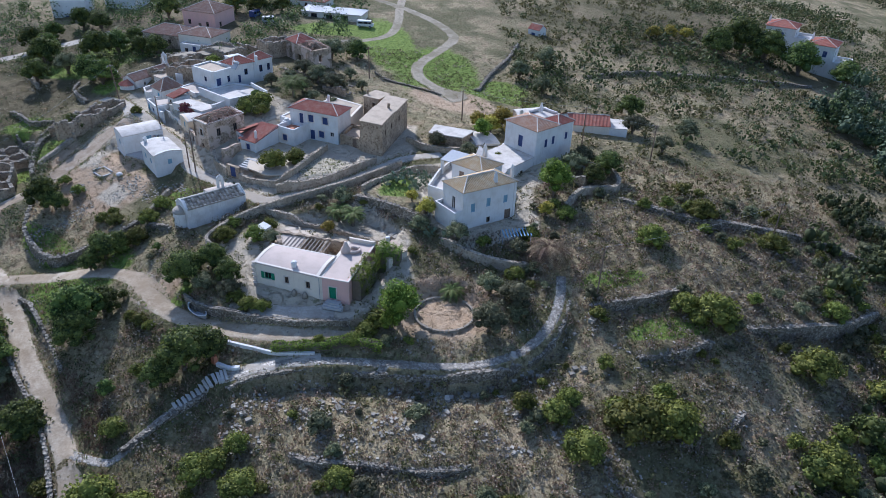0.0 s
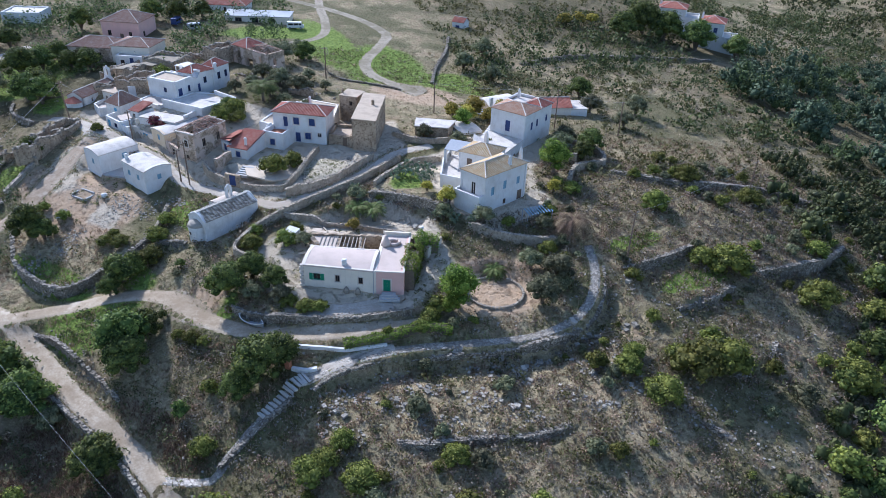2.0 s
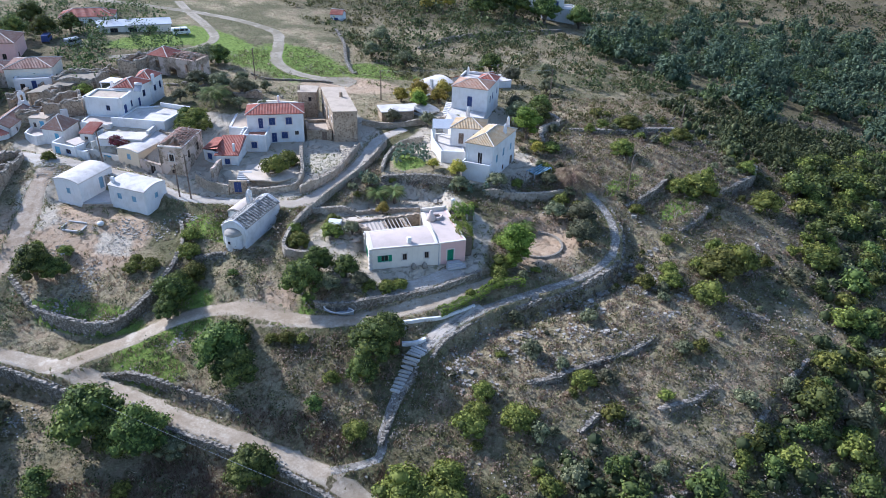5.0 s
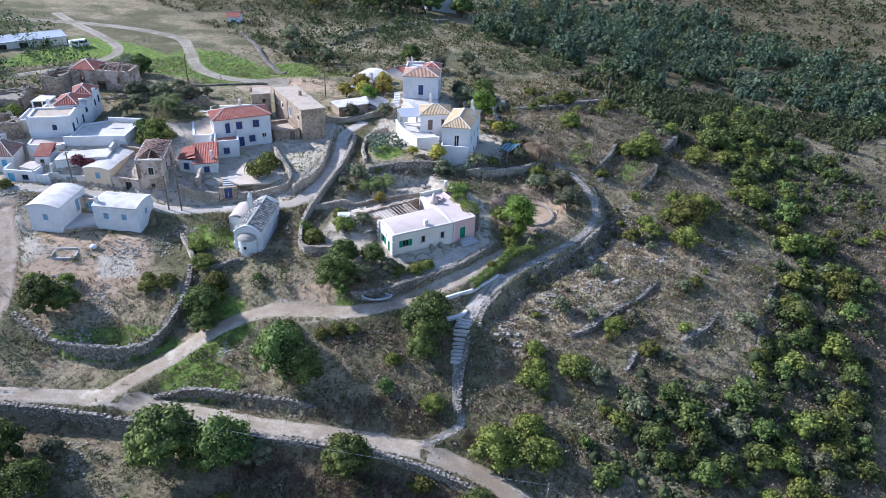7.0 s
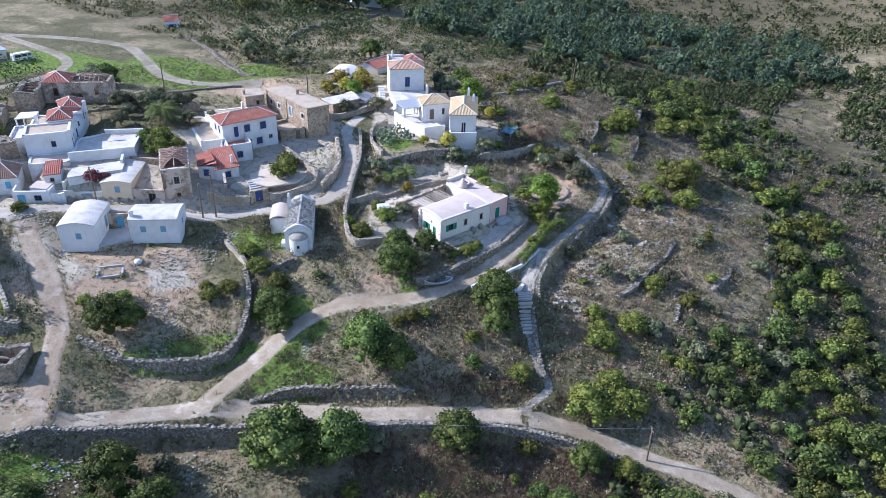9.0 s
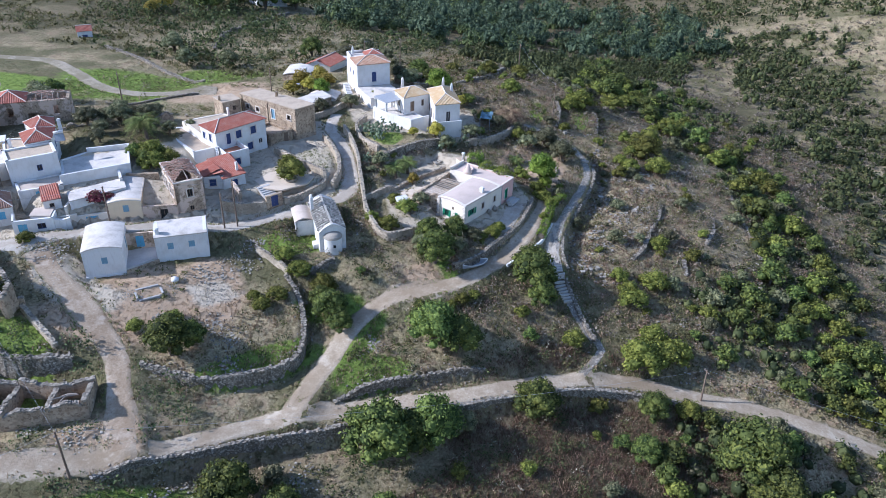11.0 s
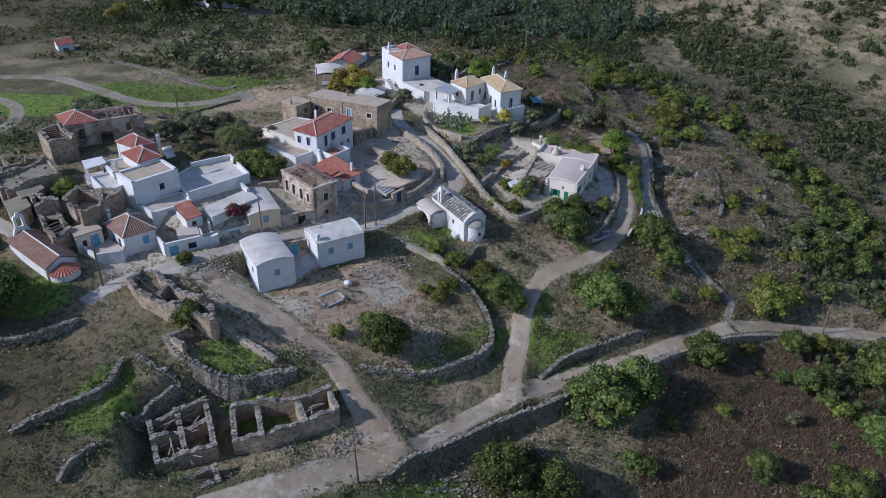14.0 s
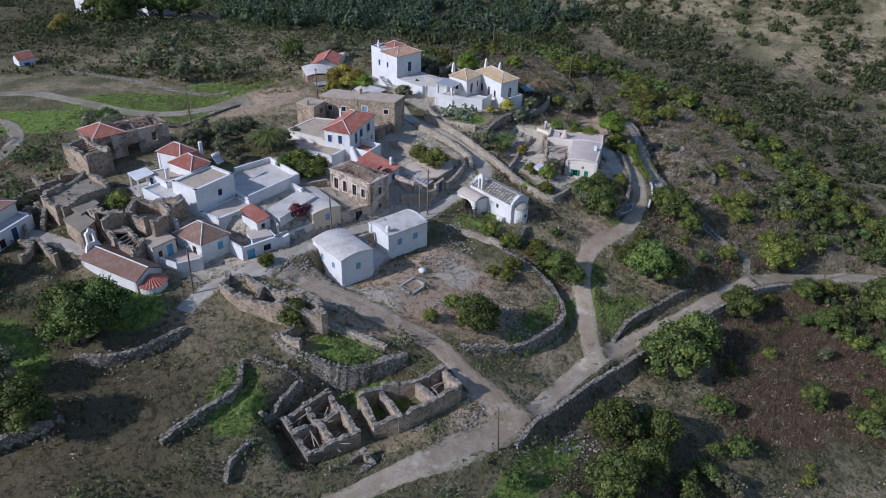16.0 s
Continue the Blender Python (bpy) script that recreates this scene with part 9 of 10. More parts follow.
cloud("field_trees", fx, fy, 0.6 + 2.9 * rng0.uniform(0, 1, len(fx)) ** 1.8, 1.05, 40, 0.165, LEAF["maquis"], "dark hedgerow trees between the fields", "trees", 39)
fx, fy = scatter(8000, (20, 270, 110, 310), 137, lambda x, y, r: (inside_dist(x, y, FOREST) > 0) & (field(x, y, 0.09, 138) > 0.25))
cloud("field_scrub", fx, fy, rng0.uniform(0.5, 1.5, len(fx)), 0.9, 12, 0.32, LEAF["bush"], "olive-green scrub over the far fields", "scrub", 139)
fx, fy = scatter(2000, (-190, -24, 180, 330), 40, lambda x, y, r: field(x, y, 0.07, 41) > 0.3)
cloud("garden_trees", fx, fy, 0.7 + 2.6 * rng0.uniform(0, 1, len(fx)) ** 1.6, 1.15, 60, 0.135, LEAF["maquis"], "dark garden trees round the far houses", "trees", 42)
fx, fy = scatter(1900, (-200, -76, 110, 200), 43, lambda x, y, r: field(x, y, 0.09, 44) > 0.35)
cloud("slope_bushes", fx, fy, rng0.uniform(0.5, 2.1, len(fx)), 1.0, 60, 0.105, LEAF["maquis"], "dark bushes on the overgrown lower terraces", "bushes", 45)
vx, vy = np.random.default_rng(46).uniform(-72, 38, 5200), np.random.default_rng(47).uniform(84, 190, 5200)
vb = inside_dist(vx, vy, COURTS[2]) < 0
for name, line, width, m in ROAD_LINES:
    vb |= near_line(vx, vy, line)[0] < width * 0.5 + 0.4
keep = ~vb & (field(vx, vy, 0.25, 48) > 0.7)
cloud("yard_weeds", vx[keep], vy[keep], rng0.uniform(0.2, 0.75, int(keep.sum())), 0.8, 18, 0.24, LEAF["bush"], "weeds and low shrubs in the village yards", "weeds", 49)


def blades(name, x, y, high, per, material, label, seed):
    """Tufts of thin upright blades."""
    r = np.random.default_rng(seed)
    n = len(x) * per
    px, py = np.repeat(x, per) + r.normal(0, 0.22, n), np.repeat(y, per) + r.normal(0, 0.22, n)
    pz = gz(px, py) - 0.03
    a = r.uniform(0, 6.28, n)
    w = r.uniform(0.04, 0.10, n)
    h = np.repeat(high, per) * r.uniform(0.5, 1.2, n)
    lx, ly = r.normal(0, 0.35, n) * h, r.normal(0, 0.35, n) * h
    v = np.stack([np.stack([px - w * np.cos(a), py - w * np.sin(a), pz], 1), np.stack([px + w * np.cos(a), py + w * np.sin(a), pz], 1), np.stack([px + lx, py + ly, pz + h], 1)], 1)
    ob = new(name, np_mesh(name, v.reshape(-1, 3), np.arange(3 * n).reshape(n, 3), material))
    tagged(ob, label, "grass", kind="stuff")


tx, ty = np.random.default_rng(51).uniform(-100, 30, 26000), np.random.default_rng(52).uniform(90, 200, 26000)
tk = zone_keep(GREEN, 0.35)(tx, ty, None)
for name, line, width, m in ROAD_LINES:
    tk &= near_line(tx, ty, line)[0] > width * 0.5 + 0.2
blades("meadow_grass", tx[tk], ty[tk], np.full(int(tk.sum()), 0.32), 5, LEAF["grass"], "short bright green grass in the plots", 53)
tx, ty = scatter(34000, (-112, 84, 30, 135), 54, lambda x, y, r: zone_keep(DRY, 0.2)(x, y, r) | (field(x, y, 0.2, 154) > 0.62))
blades("dry_grass", tx, ty, np.full(len(tx), 0.5), 5, LEAF["straw"], "pale dry grass over the terraces", 55)


tx, ty = scatter(15000, (-84, -40, 38, 84), 254, zone_keep([(-61, 61, 17, 17, 0), (-76, 74, 10, 7, -40)], 0.2))
blades("heath_grass", tx, ty, np.full(len(tx), 0.5), 5, LEAF["rust"], "rust-brown dry grass in the field below the road", 255)
# weeds and straw along the verges
ex, ey = [], []
er = np.random.default_rng(156)
for name, line, width, m in ROAD_LINES:
    fine = smooth_line(line, 0.5)
    fine = fine[(fine[:, 0] > -105) & (fine[:, 0] < 40) & (fine[:, 1] > 40) & (fine[:, 1] < 185)]
    if len(fine) < 3 or name in ("terrace_paving", "path_landing"):
        continue
    t = np.gradient(fine, axis=0)
    t = t / np.linalg.norm(t, axis=1, keepdims=True)
    left = np.stack([-t[:, 1], t[:, 0]], 1)
    for sgn in (-1, 1):
        for k in range(3):
            q = fine + left * sgn * (width * 0.5 + er.normal(0.25, 0.28, (len(fine), 1)))
            ok = er.uniform(0, 1, len(q)) < 0.3 + 0.6 * field(q[:, 0], q[:, 1], 0.3, 157)
            ex.append(q[ok, 0])
            ey.append(q[ok, 1])
ex, ey = np.concatenate(ex), np.concatenate(ey)
half = len(ex) // 2
blades("verge_straw", ex[::2], ey[::2], np.full(len(ex[::2]), 0.38), 6, LEAF["straw"], "dry grass along the edges of the tracks", 158)
blades("verge_grass", ex[1::2], ey[1::2], np.full(len(ex[1::2]), 0.34), 6, LEAF["grass"], "green grass along the edges of the tracks", 159)


def rocks(name, x, y, size, label, seed):
    r = random.Random(seed)
    g = Geo()
    z = gz(x, y)
    for a, b, c, s in zip(x, y, z, size):
        stone_block(g, (a, b, c + s * 0.12), (s, s * r.uniform(0.6, 1.0), s * r.uniform(0.35, 0.65)), r.uniform(0, 6.28), r)
    ob = part(name, g, ROCK)
    tagged(ob, label, "rocks", kind="stuff")


rx, ry = scatter(5000, (-45, 80, 38, 118), 56, lambda x, y, r: field(x, y, 0.22, 57) > r.uniform(0.35, 0.9, x.shape))
rocks("slope_rocks", rx, ry, rng0.uniform(0.12, 0.42, len(rx)), "pale limestone rocks strewn over the slope", 58)
rx, ry = scatter(1800, (-27, 24, 62, 75), 59, lambda x, y, r: field(x, y, 0.5, 60) > 0.62)
rocks("outcrop_rocks", rx, ry, rng0.uniform(0.15, 0.55, len(rx)), "pale limestone outcrops below the path", 61)
# ledges of bare limestone breaking out of the slope under the path
LEDGES = [[(-26.2, 72.0), (-23.1, 69.0), (-19.6, 69.6), (-15.4, 70.2), (-10.9, 70.0)], [(-4.6, 69.3), (-0.7, 69.9), (2.4, 68.9)], [(-1.5, 73.2), (4.8, 72.6), (9.1, 73.2)],
          [(11.3, 76.4), (15.8, 75.8), (21.1, 76.4)], [(22.5, 82.0), (24.6, 85.2), (25.4, 89.6)], [(-8.0, 66.2), (-3.0, 65.2), (1.2, 65.8)], [(10.5, 69.0), (14.6, 70.2)]]
lr = np.random.default_rng(162)
lx, ly = [], []
for pts in LEDGES:
    run = smooth_line(pts, 0.16)
    run = run[lr.uniform(0, 1, len(run)) < 0.15 + 0.8 * field(run[:, 0], run[:, 1], 0.6, 163)]
    lx.append(run[:, 0] + lr.normal(0, 0.5, len(run)))
    ly.append(run[:, 1] + lr.normal(0, 0.75, len(run)))
lx, ly = np.concatenate(lx), np.concatenate(ly)
rocks("limestone_ledges", lx, ly, 0.2 + 0.85 * lr.uniform(0, 1, len(lx)) ** 2.6, "weathered pale limestone ledges breaking out of the slope", 164)
HEAPS = [(-65.4, 145.0, 2.6), (-66.2, 147.6, 2.0), (-58.1, 124.4, 2.2), (-65.1, 117.6, 2.0), (-67.6, 124.2, 1.4), (-57.5, 122.6, 2.6), (-52.5, 121.0, 2.6), (-66.5, 114.6, 2.0), (-70.6, 112.6, 1.6), (-88.6, 121.8, 2.4), (-89.5, 128.0, 1.8), (-79.6, 96.6, 2.6), (-88.2, 105.6, 3.2), (-90.4, 108.4, 2.6), (-63.6, 146.0, 2.2), (-25.6, 121.2, 1.5), (-15.2, 127.4, 2.0), (-48, 121.5, 2.0), (-57.6, 96.4, 1.6)]
hr = np.random.default_rng(62)
hx = np.concatenate([hr.normal(a, s * 0.5, 70) for a, b, s in HEAPS])
hy = np.concatenate([hr.normal(b, s * 0.5, 70) for a, b, s in HEAPS])
rocks("rubble_heaps", hx, hy, hr.uniform(0.14, 0.36, len(hx)), "heaps of loose rubble stones by walls and ruins", 63)
GRAVEL = [(-60.5, 121.0, 2.4), (-66.8, 130.6, 1.8), (-70.4, 141.6, 2.6), (-62.0, 126.5, 1.6)]
hx = np.concatenate([hr.normal(a, s * 0.5, 170) for a, b, s in GRAVEL])
hy = np.concatenate([hr.normal(b, s * 0.5, 170) for a, b, s in GRAVEL])
rocks("gravel_patches", hx, hy, hr.uniform(0.07, 0.17, len(hx)), "spilled pale gravel on the bare yard", 64)

# ---- palms and cactus ----


def palm(name, label, x, y, trunk, frond, seed, leaf, droop=1.0, count=30):
    r = random.Random(seed)
    z = float(gz(x, y))
    t = thing(name, (x, y, z), label, "palm")
    g = Geo()
    pts, rad = [], []
    for k in range(9):
        pts.append((x + 0.04 * math.sin(k), y + 0.03 * k, z - 0.2 + trunk * k / 8))
        rad.append(0.30 + 0.05 * (k % 2) + (0.12 if k == 8 else 0))
    g.tube(pts, rad, 9)
    part("trunk", g, BARK, t)
    top = Vector((x, y + 0.24, z + trunk))
    for i in range(count):
        a = 2.4 * i + r.uniform(-0.2, 0.2)
        lift = 1.25 - 1.5 * (i / count) + r.uniform(-0.15, 0.15)
        out = Vector((math.cos(a), math.sin(a), 0))
        side = Vector((-math.sin(a), math.cos(a), 0))
        g = Geo()
        n = 9
        line = []
        for k in range(n + 1):
            s = k / n
            p = top + out * (frond * s * (0.55 + 0.45 * math.cos(lift * 0.6))) + Vector((0, 0, frond * (lift * 0.55 * s - droop * 0.62 * s * s)))
            line.append(p)
        g.tube(line, [0.05 - 0.004 * k for k in range(n + 1)], 4)
        for k in range(1, n * 2):
            s = k / (2 * n)
            p = line[int(s * n)].lerp(line[min(int(s * n) + 1, n)], s * n - int(s * n))
            fwd = (line[min(int(s * n) + 1, n)] - line[int(s * n)]).normalized()
            w = frond * 0.24 * math.sin(math.pi * (0.12 + 0.85 * s))
            for q in (-1, 1):
                tip = p + side * q * w + fwd * w * 0.5 + Vector((0, 0, -w * 0.35 * droop))
                b = fwd * 0.06
                g.quad(p - b, p + b, tip)
        part("frond", g, leaf, t)
    return t


palm("date_palm", "tall date palm behind the white houses", -31.6, 154.6, 3.6, 4.0, 1, LEAF["palm"], 0.9, 46)
palm("garden_palm", "young palm in the gravel garden", -16.4, 109.8, 2.3, 2.5, 2, LEAF["palm"], 0.75, 40)
palm("garden_palm", "young palm in the gravel garden", -13.7, 108.4, 2.5, 2.5, 3, LEAF["palm"], 0.75, 40)
palm("garden_palm", "low palm at the edge of the round garden", 3.4, 90.6, 1.3, 2.4, 4, LEAF["palm"], 1.0, 24)
palm("withered_palm", "withered brown palm with hanging fronds", 18.4, 96.2, 2.8, 4.3, 5, LEAF["dead"], 1.15, 44)


def cactus(x, y, seed):
    r = random.Random(seed)
    z = float(gz(x, y))
    t = thing("prickly_pear", (x, y, z), "tangled grey-green prickly pear cactus", "cactus", "prickly pears")
    for k in range(22):
        g = Geo()
        a, d = r.uniform(0, 6.28), r.uniform(0, 1.2)
        c = Vector((x + d * math.cos(a), y + d * math.sin(a), z + 0.25 + r.uniform(0, 1.5) * (1.3 - d * 0.6)))
        n = Vector((r.uniform(-1, 1), r.uniform(-1, 1), r.uniform(-0.3, 0.5))).normalized()
        u = n.orthogonal().normalized()
        v = n.cross(u)
        w, h = r.uniform(0.16, 0.26), r.uniform(0.24, 0.36)
        for off in (0.05, -0.05):
            ring = [c + n * off + u * w * math.cos(b) + v * h * math.sin(b) for b in np.linspace(0, 2 * math.pi, 8, endpoint=False)]
            g.quad(*(ring if off > 0 else ring[::-1]))
        for i in range(8):
            j = (i + 1) % 8
            g.f.append((i, 8 + 7 - i, 8 + 7 - j, j))
        part("pad", g, LEAF["cactus"], t)


for i, (x, y) in enumerate([(-6, 117.6), (-4.2, 119), (-2.4, 117), (-3.4, 115.2), (-7.6, 118.8), (-1.2, 119.6), (-8.6, 116.8), (-5.2, 121.4), (-0.4, 103.6), (2.2, 102.0), (-3.0, 105.0), (-2.4, 121.8), (-16, 116)]):
    cactus(x, y, i)


# ---- poles and wires ----
def pole(x, y, top, lean=(0, 0)):
    z = float(gz(x, y))
    t = thing("utility_pole", (x, y, z), "dark wooden utility pole with a crossbar", "pole", "utility poles")
    g = Geo()
    g.tube([(x, y, z - 0.4), (x + lean[0], y + lean[1], top)], [0.15, 0.10], 8)
    part("post", g, WOOD, t)
    g = Geo()
    g.box((x + lean[0], y + lean[1], top - 0.35), (1.3, 0.09, 0.1), 0.6)
    part("crossbar", g, WOOD, t)
    for k in (-0.5, 0.0, 0.5):
        g = Geo()
        a = (x + lean[0] + k * math.cos(0.6), y + lean[1] + k * math.sin(0.6))
        g.tube([(*a, top - 0.3), (*a, top - 0.12)], [0.05, 0.035], 6)
        part("insulator", g, METAL, t)
    return Vector((x + lean[0], y + lean[1], top - 0.1))


P_S = pole(-93.3, 118.3, 8.6, (0.3, 0.4))
P_A = pole(-45.8, 126.1, 17.4)
pole(-47.4, 127.5, 15.4)
P_C = pole(-57.2, 141.4, 18.3)
P_W = pole(-72.6, 159.0, 19.0, (-0.4, -0.4))
P_E = pole(24.9, 87.9, 17.4)
P_F = pole(57.5, 104.4, 16.6)
P_R = pole(-42.0, 48.5, -1.2, (0.2, 0.3))
pole(-16.4, 173.3, 20.6)
P_U = pole(30.5, 138.0, 20.0)
P_K = pole(6.0, 150.5, 18.4)
P_X = pole(44.0, 134.0, 18.0)


def wire(a, b, sag=0.8):
    t = thing("overhead_wire", (a.x, a.y, a.z), "thin pale overhead wire between the poles", "wire", "overhead wires")
    g = Geo()
    g.tube([a.lerp(b, k / 16) - Vector((0, 0, 4 * sag * (k / 16) * (1 - k / 16))) for k in range(17)], 0.013, 4)
    part("cable", g, METAL, t)


wire(P_S, P_R, 1.6)
wire(P_S, P_W, 1.4)
wire(P_S, Vector((-160, 160, 12)), 1.6)
wire(P_R, Vector((-36, -20, -8)), 1.6)
wire(P_A, P_C, 0.5)
wire(P_C, P_W, 0.5)
wire(P_E, P_F, 0.8)
wire(P_K, P_U, 0.6)
wire(P_U, P_X, 0.6)


# ---- vehicles and small things ----
def van(x, y, ang, label, paint_m, length=4.9, group="parked vehicles"):
    z = float(gz(x, y))
    t = thing("van", (x, y, z), label, "van", group)
    u, v = Vector((math.cos(ang), math.sin(ang), 0)), Vector((-math.sin(ang), math.cos(ang), 0))
    g = Geo()
    prof = [(-0.5, 0.45), (0.5, 0.45), (0.5, 1.05), (0.43, 1.25), (0.36, 2.0), (-0.48, 2.08), (-0.5, 1.9)]
    o = Vector((x, y, z))
    n = len(prof)
    for s in (-0.85, 0.85):
        for a, h in prof:
            inset = 0.9 if h > 1.5 else 1.0
            g.v.append(tuple(o + u * a * length + v * s * inset + Vector((0, 0, h))))
    for k in range(n):
        j = (k + 1) % n
        g.f.append((k, j, n + j, n + k))
    g.f += [tuple(range(n - 1, -1, -1)), tuple(range(n, 2 * n))]
    body = part("body", g, paint_m, t)
    for s in (-0.83, 0.83):
        for a0, a1 in ((0.22, 0.37), (-0.08, 0.18), (-0.42, -0.12)):
            g = Geo()
            p = [o + u * a0 * length + v * s + Vector((0, 0, 1.2)), o + u * a1 * length + v * s + Vector((0, 0, 1.2)), o + u * a1 * length + v * s * 0.95 + Vector((0, 0, 1.75)), o + u * a0 * length + v * s * 0.95 + Vector((0, 0, 1.75))]
            g.quad(*[q + v * math.copysign(0.03, s) for q in (p if s < 0 else p[::-1])])
            part("side_window", g, GLASS, body)
    g = Geo()
    p = [o + u * 0.43 * length - v * 0.75 + Vector((0.03 * u.x, 0.03 * u.y, 1.3)), o + u * 0.43 * length + v * 0.75 + Vector((0, 0, 1.3)), o + u * 0.37 * length + v * 0.7 + Vector((0, 0, 1.95)), o + u * 0.37 * length - v * 0.7 + Vector((0, 0, 1.95))]
    g.quad(*[q + u * 0.05 for q in p])
    part("windscreen", g, GLASS, body)
    for a in (-0.32, 0.32):
        for s in (-0.8, 0.8):
            g = Geo()
            c = o + u * a * length + v * s + Vector((0, 0, 0.34))
            g.tube([c - v * 0.11, c + v * 0.11], 0.34, 14)
            w = part("wheel", g, RUBBER, t)
            g = Geo()
            g.tube([c - v * 0.12, c + v * 0.12], 0.18, 10)
            part("rim", g, METAL, w)


van(-21.6, 219.4, -0.1, "white camper van parked beside the track", WHITE)
van(-50.0, 218.0, 0.4, "grey car parked by the far houses", METAL, 4.0)
van(-55.5, 224.0, 1.2, "dark blue car parked by the far houses", BLUE, 4.0)


def ring_garden():
    t = thing("garden_edging", (2.2, 86.0, 5.9), "ring of low stones and timber round a sand circle", "edging")
    for k in range(46):
        a = 2 * math.pi * k / 46
        if 0.9 < a < 1.25:
            continue
        x, y = 2.2 + 4.4 * math.cos(a), 86.0 + 4.2 * math.sin(a)
        g = Geo()
        stone_block(g, (x, y, float(gz(x, y)) + 0.18), (0.55, 0.35, 0.5), a + 1.57, TURN_RNG)
        part("stone", g, RUBBLE, t)


ring_garden()


STEP_STONE = rock_material("worn_step_stone", (0.34, 0.31, 0.26), (0.55, 0.51, 0.44))


def steps():
    line = smooth_line([(-27.8, 75.4), (-29.9, 74.3), (-34.3, 71.0)], 0.55)
    t = thing("stone_steps", (-31, 73.4, 1.5), "broad worn stone steps down from the path", "steps")
    for a, b in zip(line, line[1:]):
        d = b - a
        g = Geo()
        stone_block(g, (a[0], a[1], float(gz(a[0], a[1])) + 0.16), (0.42, 2.3, 0.34), math.atan2(d[1], d[0]), TURN_RNG)
        part("step", g, STEP_STONE, t)


steps()


def low_wall(name, label, pts, high, thick, material):
    c = pts[len(pts) // 2]
    t = thing(name, (c[0], c[1], float(gz(*c))), label, "wall")
    line = smooth_line(pts, 0.8)
    g = Geo()
    z = gz(line[:, 0], line[:, 1])
    for i in range(len(line) - 1):
        a, b = line[i], line[i + 1]
        d = (b - a) / np.linalg.norm(b - a)
        n = np.array((-d[1], d[0])) * thick / 2
        g.prism([tuple(a - n), tuple(b - n), tuple(b + n), tuple(a + n)], [z[i] - 0.4, z[i + 1] - 0.4, z[i + 1] - 0.4, z[i] - 0.4], [z[i] + high, z[i + 1] + high, z[i + 1] + high, z[i] + high])
    part("coping", g, material, t)


low_wall("white_kerb", "low whitewashed kerb along the road edge", [(-33.0, 82.6), (-27.2, 80.2), (-22.0, 79.0), (-16.0, 78.6)], 0.45, 0.35, WHITE)
low_wall("white_bench", "whitewashed bench wall at the head of the steps", [(-29.6, 77.6), (-27.4, 76.6), (-26.2, 76.6)], 0.55, 0.5, WHITE)
low_wall("gate_pier", "terracotta-topped stone piers at the steps", [(-30.4, 78.4), (-29.8, 77.9)], 1.3, 0.6, CLAY)


def boat():
    t = thing("rowing_boat", (-35.2, 88.0, 4.2), "white-rimmed old rowing boat lying by the road", "boat")
    ang = math.atan2(86.8 - 90.4, -33.0 + 36.9)
    u, v = Vector((math.cos(ang), math.sin(ang), 0)), Vector((-math.sin(ang), math.cos(ang), 0))
    o = Vector((-35.0, 87.6, float(gz(-35.0, 87.6))))
    g, rim = Geo(), Geo()
    n = 12
    rows = []
    for k in range(n + 1):
        s = 2 * k / n - 1
        w = 0.85 * (1 - abs(s) ** 2.6)
        c = o + u * s * 2.4
        rows.append([c + v * w + Vector((0, 0, 0.75 + 0.2 * s * s)), c + v * w * 0.7 + Vector((0, 0, 0.3)), c + Vector((0, 0, 0.1)), c - v * w * 0.7 + Vector((0, 0, 0.3)), c - v * w + Vector((0, 0, 0.75 + 0.2 * s * s))])
    for a, b in zip(rows, rows[1:]):
        for i in range(4):
            g.quad(a[i], a[i + 1], b[i + 1], b[i])
    part("hull", g, METAL, t)
    rim.tube([r[0] for r in rows] + [r[4] for r in rows[::-1]], 0.07, 5)
    part("gunwale", rim, WHITE, t)


boat()


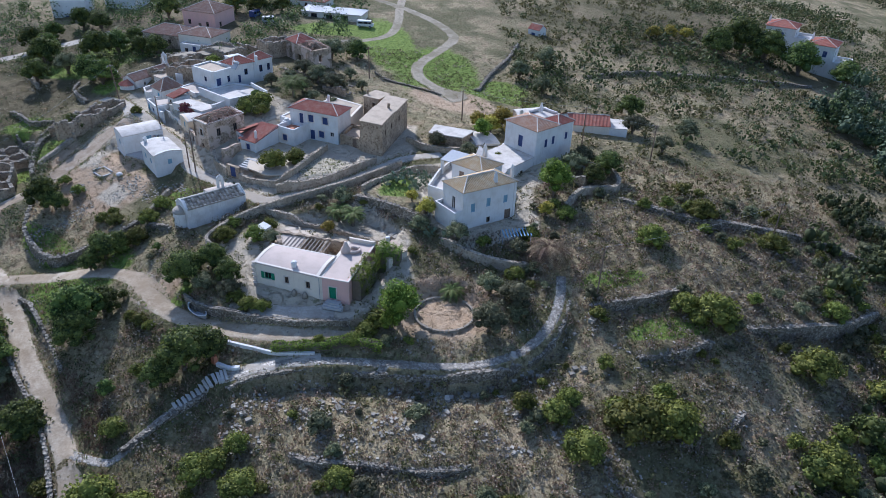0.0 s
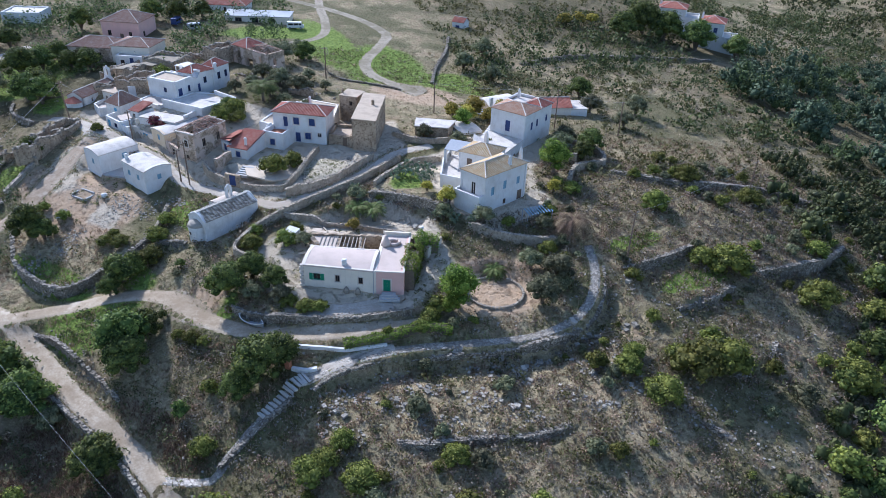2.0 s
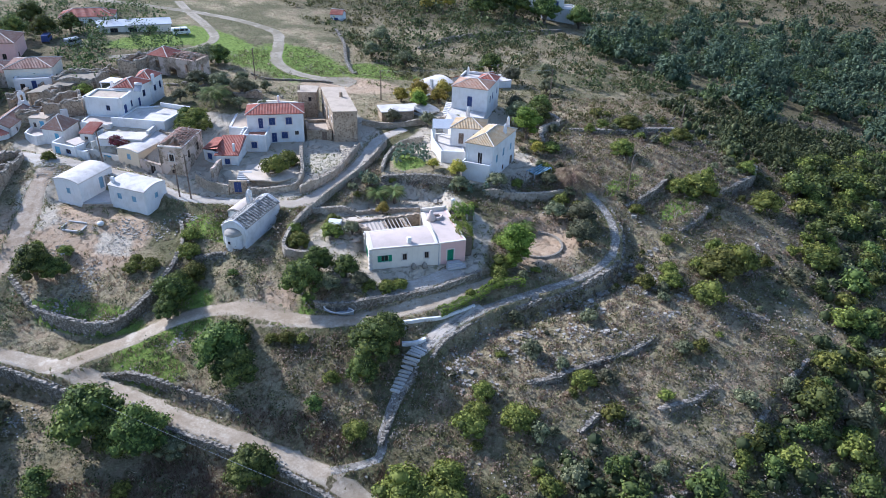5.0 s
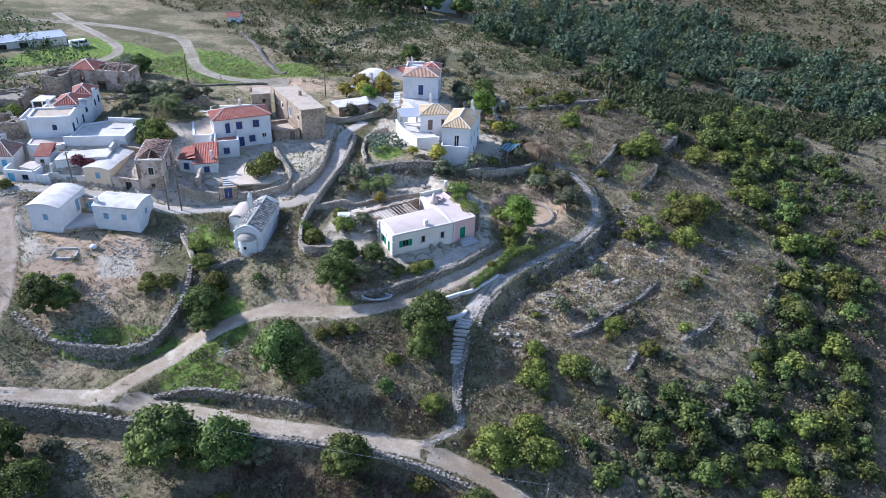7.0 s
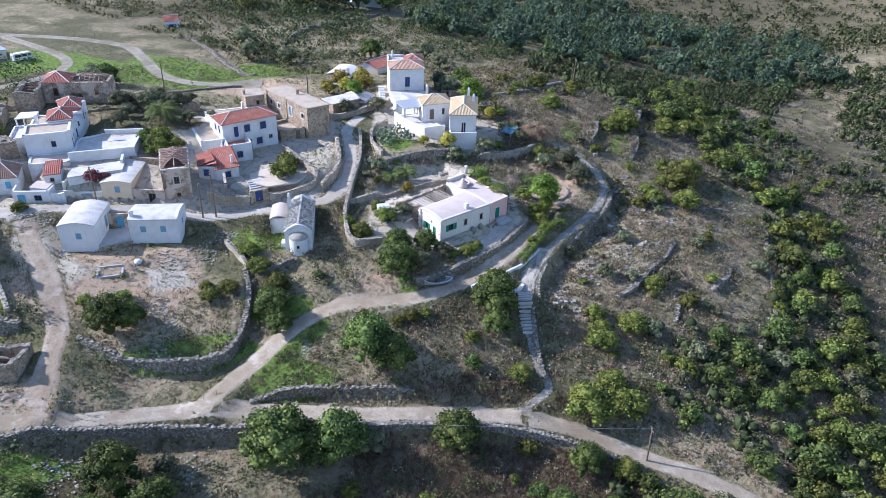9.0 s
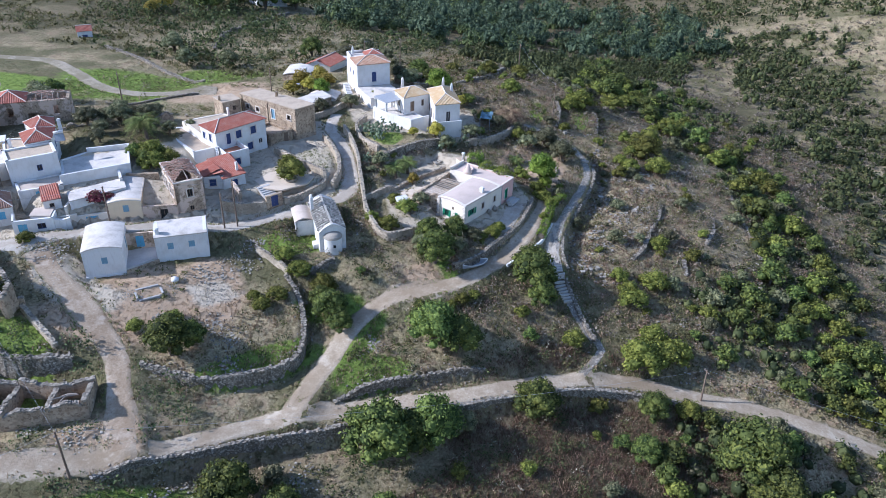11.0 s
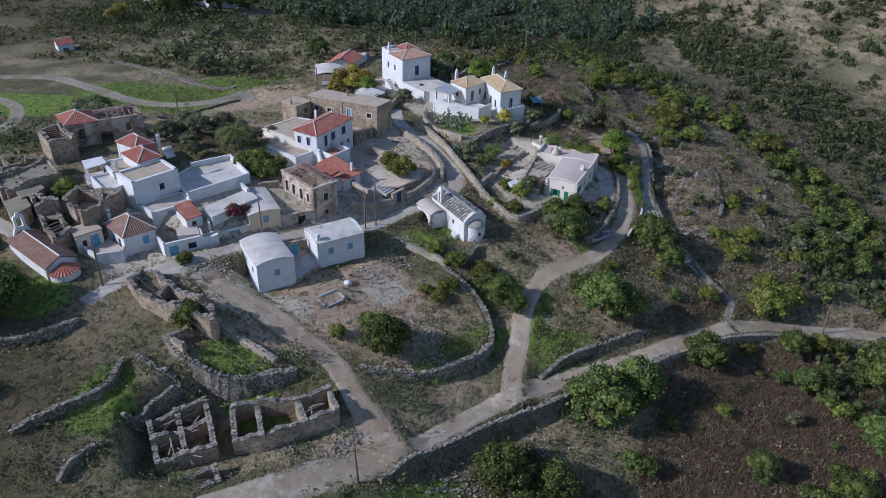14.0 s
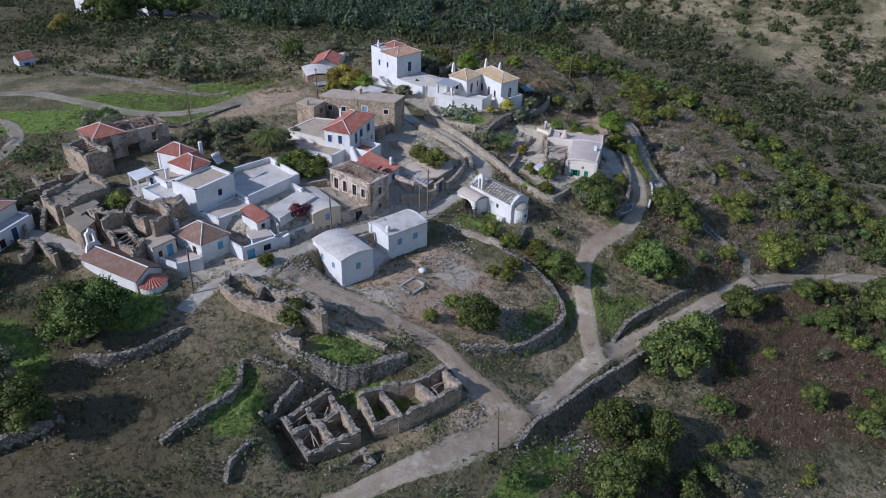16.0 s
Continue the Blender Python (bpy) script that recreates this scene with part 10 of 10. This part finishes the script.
def yard_things():
    t = thing("concrete_frame", (-64.6, 129.6, 7.0), "square concrete foundation frame on bare earth", "foundation")
    ring = [(-65.8, 130.6), (-63.3, 128.5), (-64.5, 127.0), (-67.0, 129.1)]
    for a, b in zip(ring, ring[1:] + ring[:1]):
        z = float(gz((a[0] + b[0]) / 2, (a[1] + b[1]) / 2))
        part("beam", wall_panel(a, b, z - 0.6, z + 0.2, 0.28), CONCRETE, t)
    t = thing("building_sack", (-61.2, 127.2, float(gz(-61.2, 127.2))), "white bulging sack of building sand", "sack")
    g = Geo()
    g.tube([(-61.2, 127.2, t.location.z), (-61.2, 127.2, t.location.z + 0.3), (-61.2, 127.2, t.location.z + 0.55), (-61.2, 127.2, t.location.z + 0.7)], [0.5, 0.62, 0.5, 0.12], 9)
    part("bag", g, WHITE, t, smooth=True)
    t = thing("well_post", (-68.2, 122.2, float(gz(-68.2, 122.2))), "small stone well head with a white cap", "well")
    g = Geo()
    g.box((-68.2, 122.2, t.location.z + 0.5), (0.7, 0.7, 1.0), 0.3)
    part("body", g, STONE, t)
    g = Geo()
    g.box((-68.2, 122.2, t.location.z + 1.1), (0.85, 0.85, 0.2), 0.3)
    part("cap", g, WHITE, t)
    # slatted pergola and loungers by the lower house
    t = thing("slatted_pergola", (13.6, 100.6, float(gz(13.6, 100.6))), "low bluish slatted pergola on the terrace", "pergola")
    z = t.location.z
    for k in range(9):
        g = Geo()
        g.box((11.6 + 0.55 * k, 100.2 + 0.12 * k, z + 2.2), (0.18, 2.6, 0.08), 0.1)
        part("slat", g, GREY_BLUE, t)
    for x, y in ((11.4, 99.2), (11.2, 101.4), (16.0, 99.8), (15.8, 102.2)):
        g = Geo()
        g.tube([(x, y, z - 0.2), (x, y, z + 2.2)], 0.07, 6)
        part("post", g, METAL, t)
    # stone table and slabs in the gravel court
    t = thing("marble_slabs", (-6.6, 105.0, float(gz(-6.6, 105))), "stacked marble slabs and a stone bench", "slabs")
    for k in range(3):
        g = Geo()
        g.box((-6.8 + 0.9 * k, 105.2 - 0.4 * k, t.location.z + 0.25 + 0.1 * k), (1.9, 0.7, 0.22), 0.9)
        part("slab", g, ROCK, t)
    # flagstones of the courtyard
    t = thing("court_paving", (-25, 103, float(gz(-25, 103))), "large pale flagstones of the courtyard", "paving")
    for i in range(7):
        for j in range(5):
            x, y = -27.6 + i * 1.5 - j * 0.75, 99.2 + j * 1.25 + i * 0.55
            if inside_dist(np.array([x]), np.array([y]), [(-29.5, 100.5), (-25.6, 98.4), (-18, 101.8), (-21.5, 107.5)])[0] > 0:
                continue
            g = Geo()
            stone_block(g, (x, y, float(gz(x, y)) + 0.02), (1.5, 1.3, 0.16), -0.33, TURN_RNG)
            part("flagstone", g, SAND, t)
    # garden table shelter
    t = thing("white_awning", (-28.8, 103.8, float(gz(-28.8, 103.8))), "small white sloping awning over a wood pile", "awning")
    z = t.location.z
    g = Geo()
    g.prism([(-30.0, 103.0), (-28.4, 101.6), (-26.6, 103.6), (-28.2, 105.0)], z + 1.3, [z + 1.4, z + 1.4, z + 2.0, z + 2.0])
    part("sheet", g, WHITE, t)
    for x, y in ((-29.8, 103.0), (-28.4, 101.8), (-26.8, 103.6), (-28.2, 104.8)):
        g = Geo()
        g.tube([(x, y, z - 0.2), (x, y, z + 1.5)], 0.06, 6)
        part("post", g, WOOD, t)
    t = thing("round_planter", (-31.0, 124.2, float(gz(-31, 124.2))), "round stone planter under the yard tree", "planter")
    g = Geo()
    z = t.location.z
    ring = [(-31.0 + 0.9 * math.cos(a), 124.2 + 0.9 * math.sin(a), z + 0.35) for a in np.linspace(0, 2 * math.pi, 17)]
    g.tube(ring, 0.22, 6)
    part("rim", g, RUBBLE, t)
    t = thing("yard_paving", (-31, 124.5, float(gz(-31, 124.5))), "round pale paved yard in the walled garden", "paving")
    g = Geo()
    z = t.location.z
    g.prism([(-35.2, 124.0), (-31.0, 121.0), (-27.8, 121.2), (-26.4, 125.2), (-29.4, 129.6), (-33.6, 130.2), (-35.6, 127.2)], z - 0.2, z + 0.06)
    part("slab", g, SAND, t)


yard_things()
for p in {k: v for k, v in PROTO.items()}.values():
    for o in (*p.children_recursive, p):
        bpy.data.objects.remove(o)
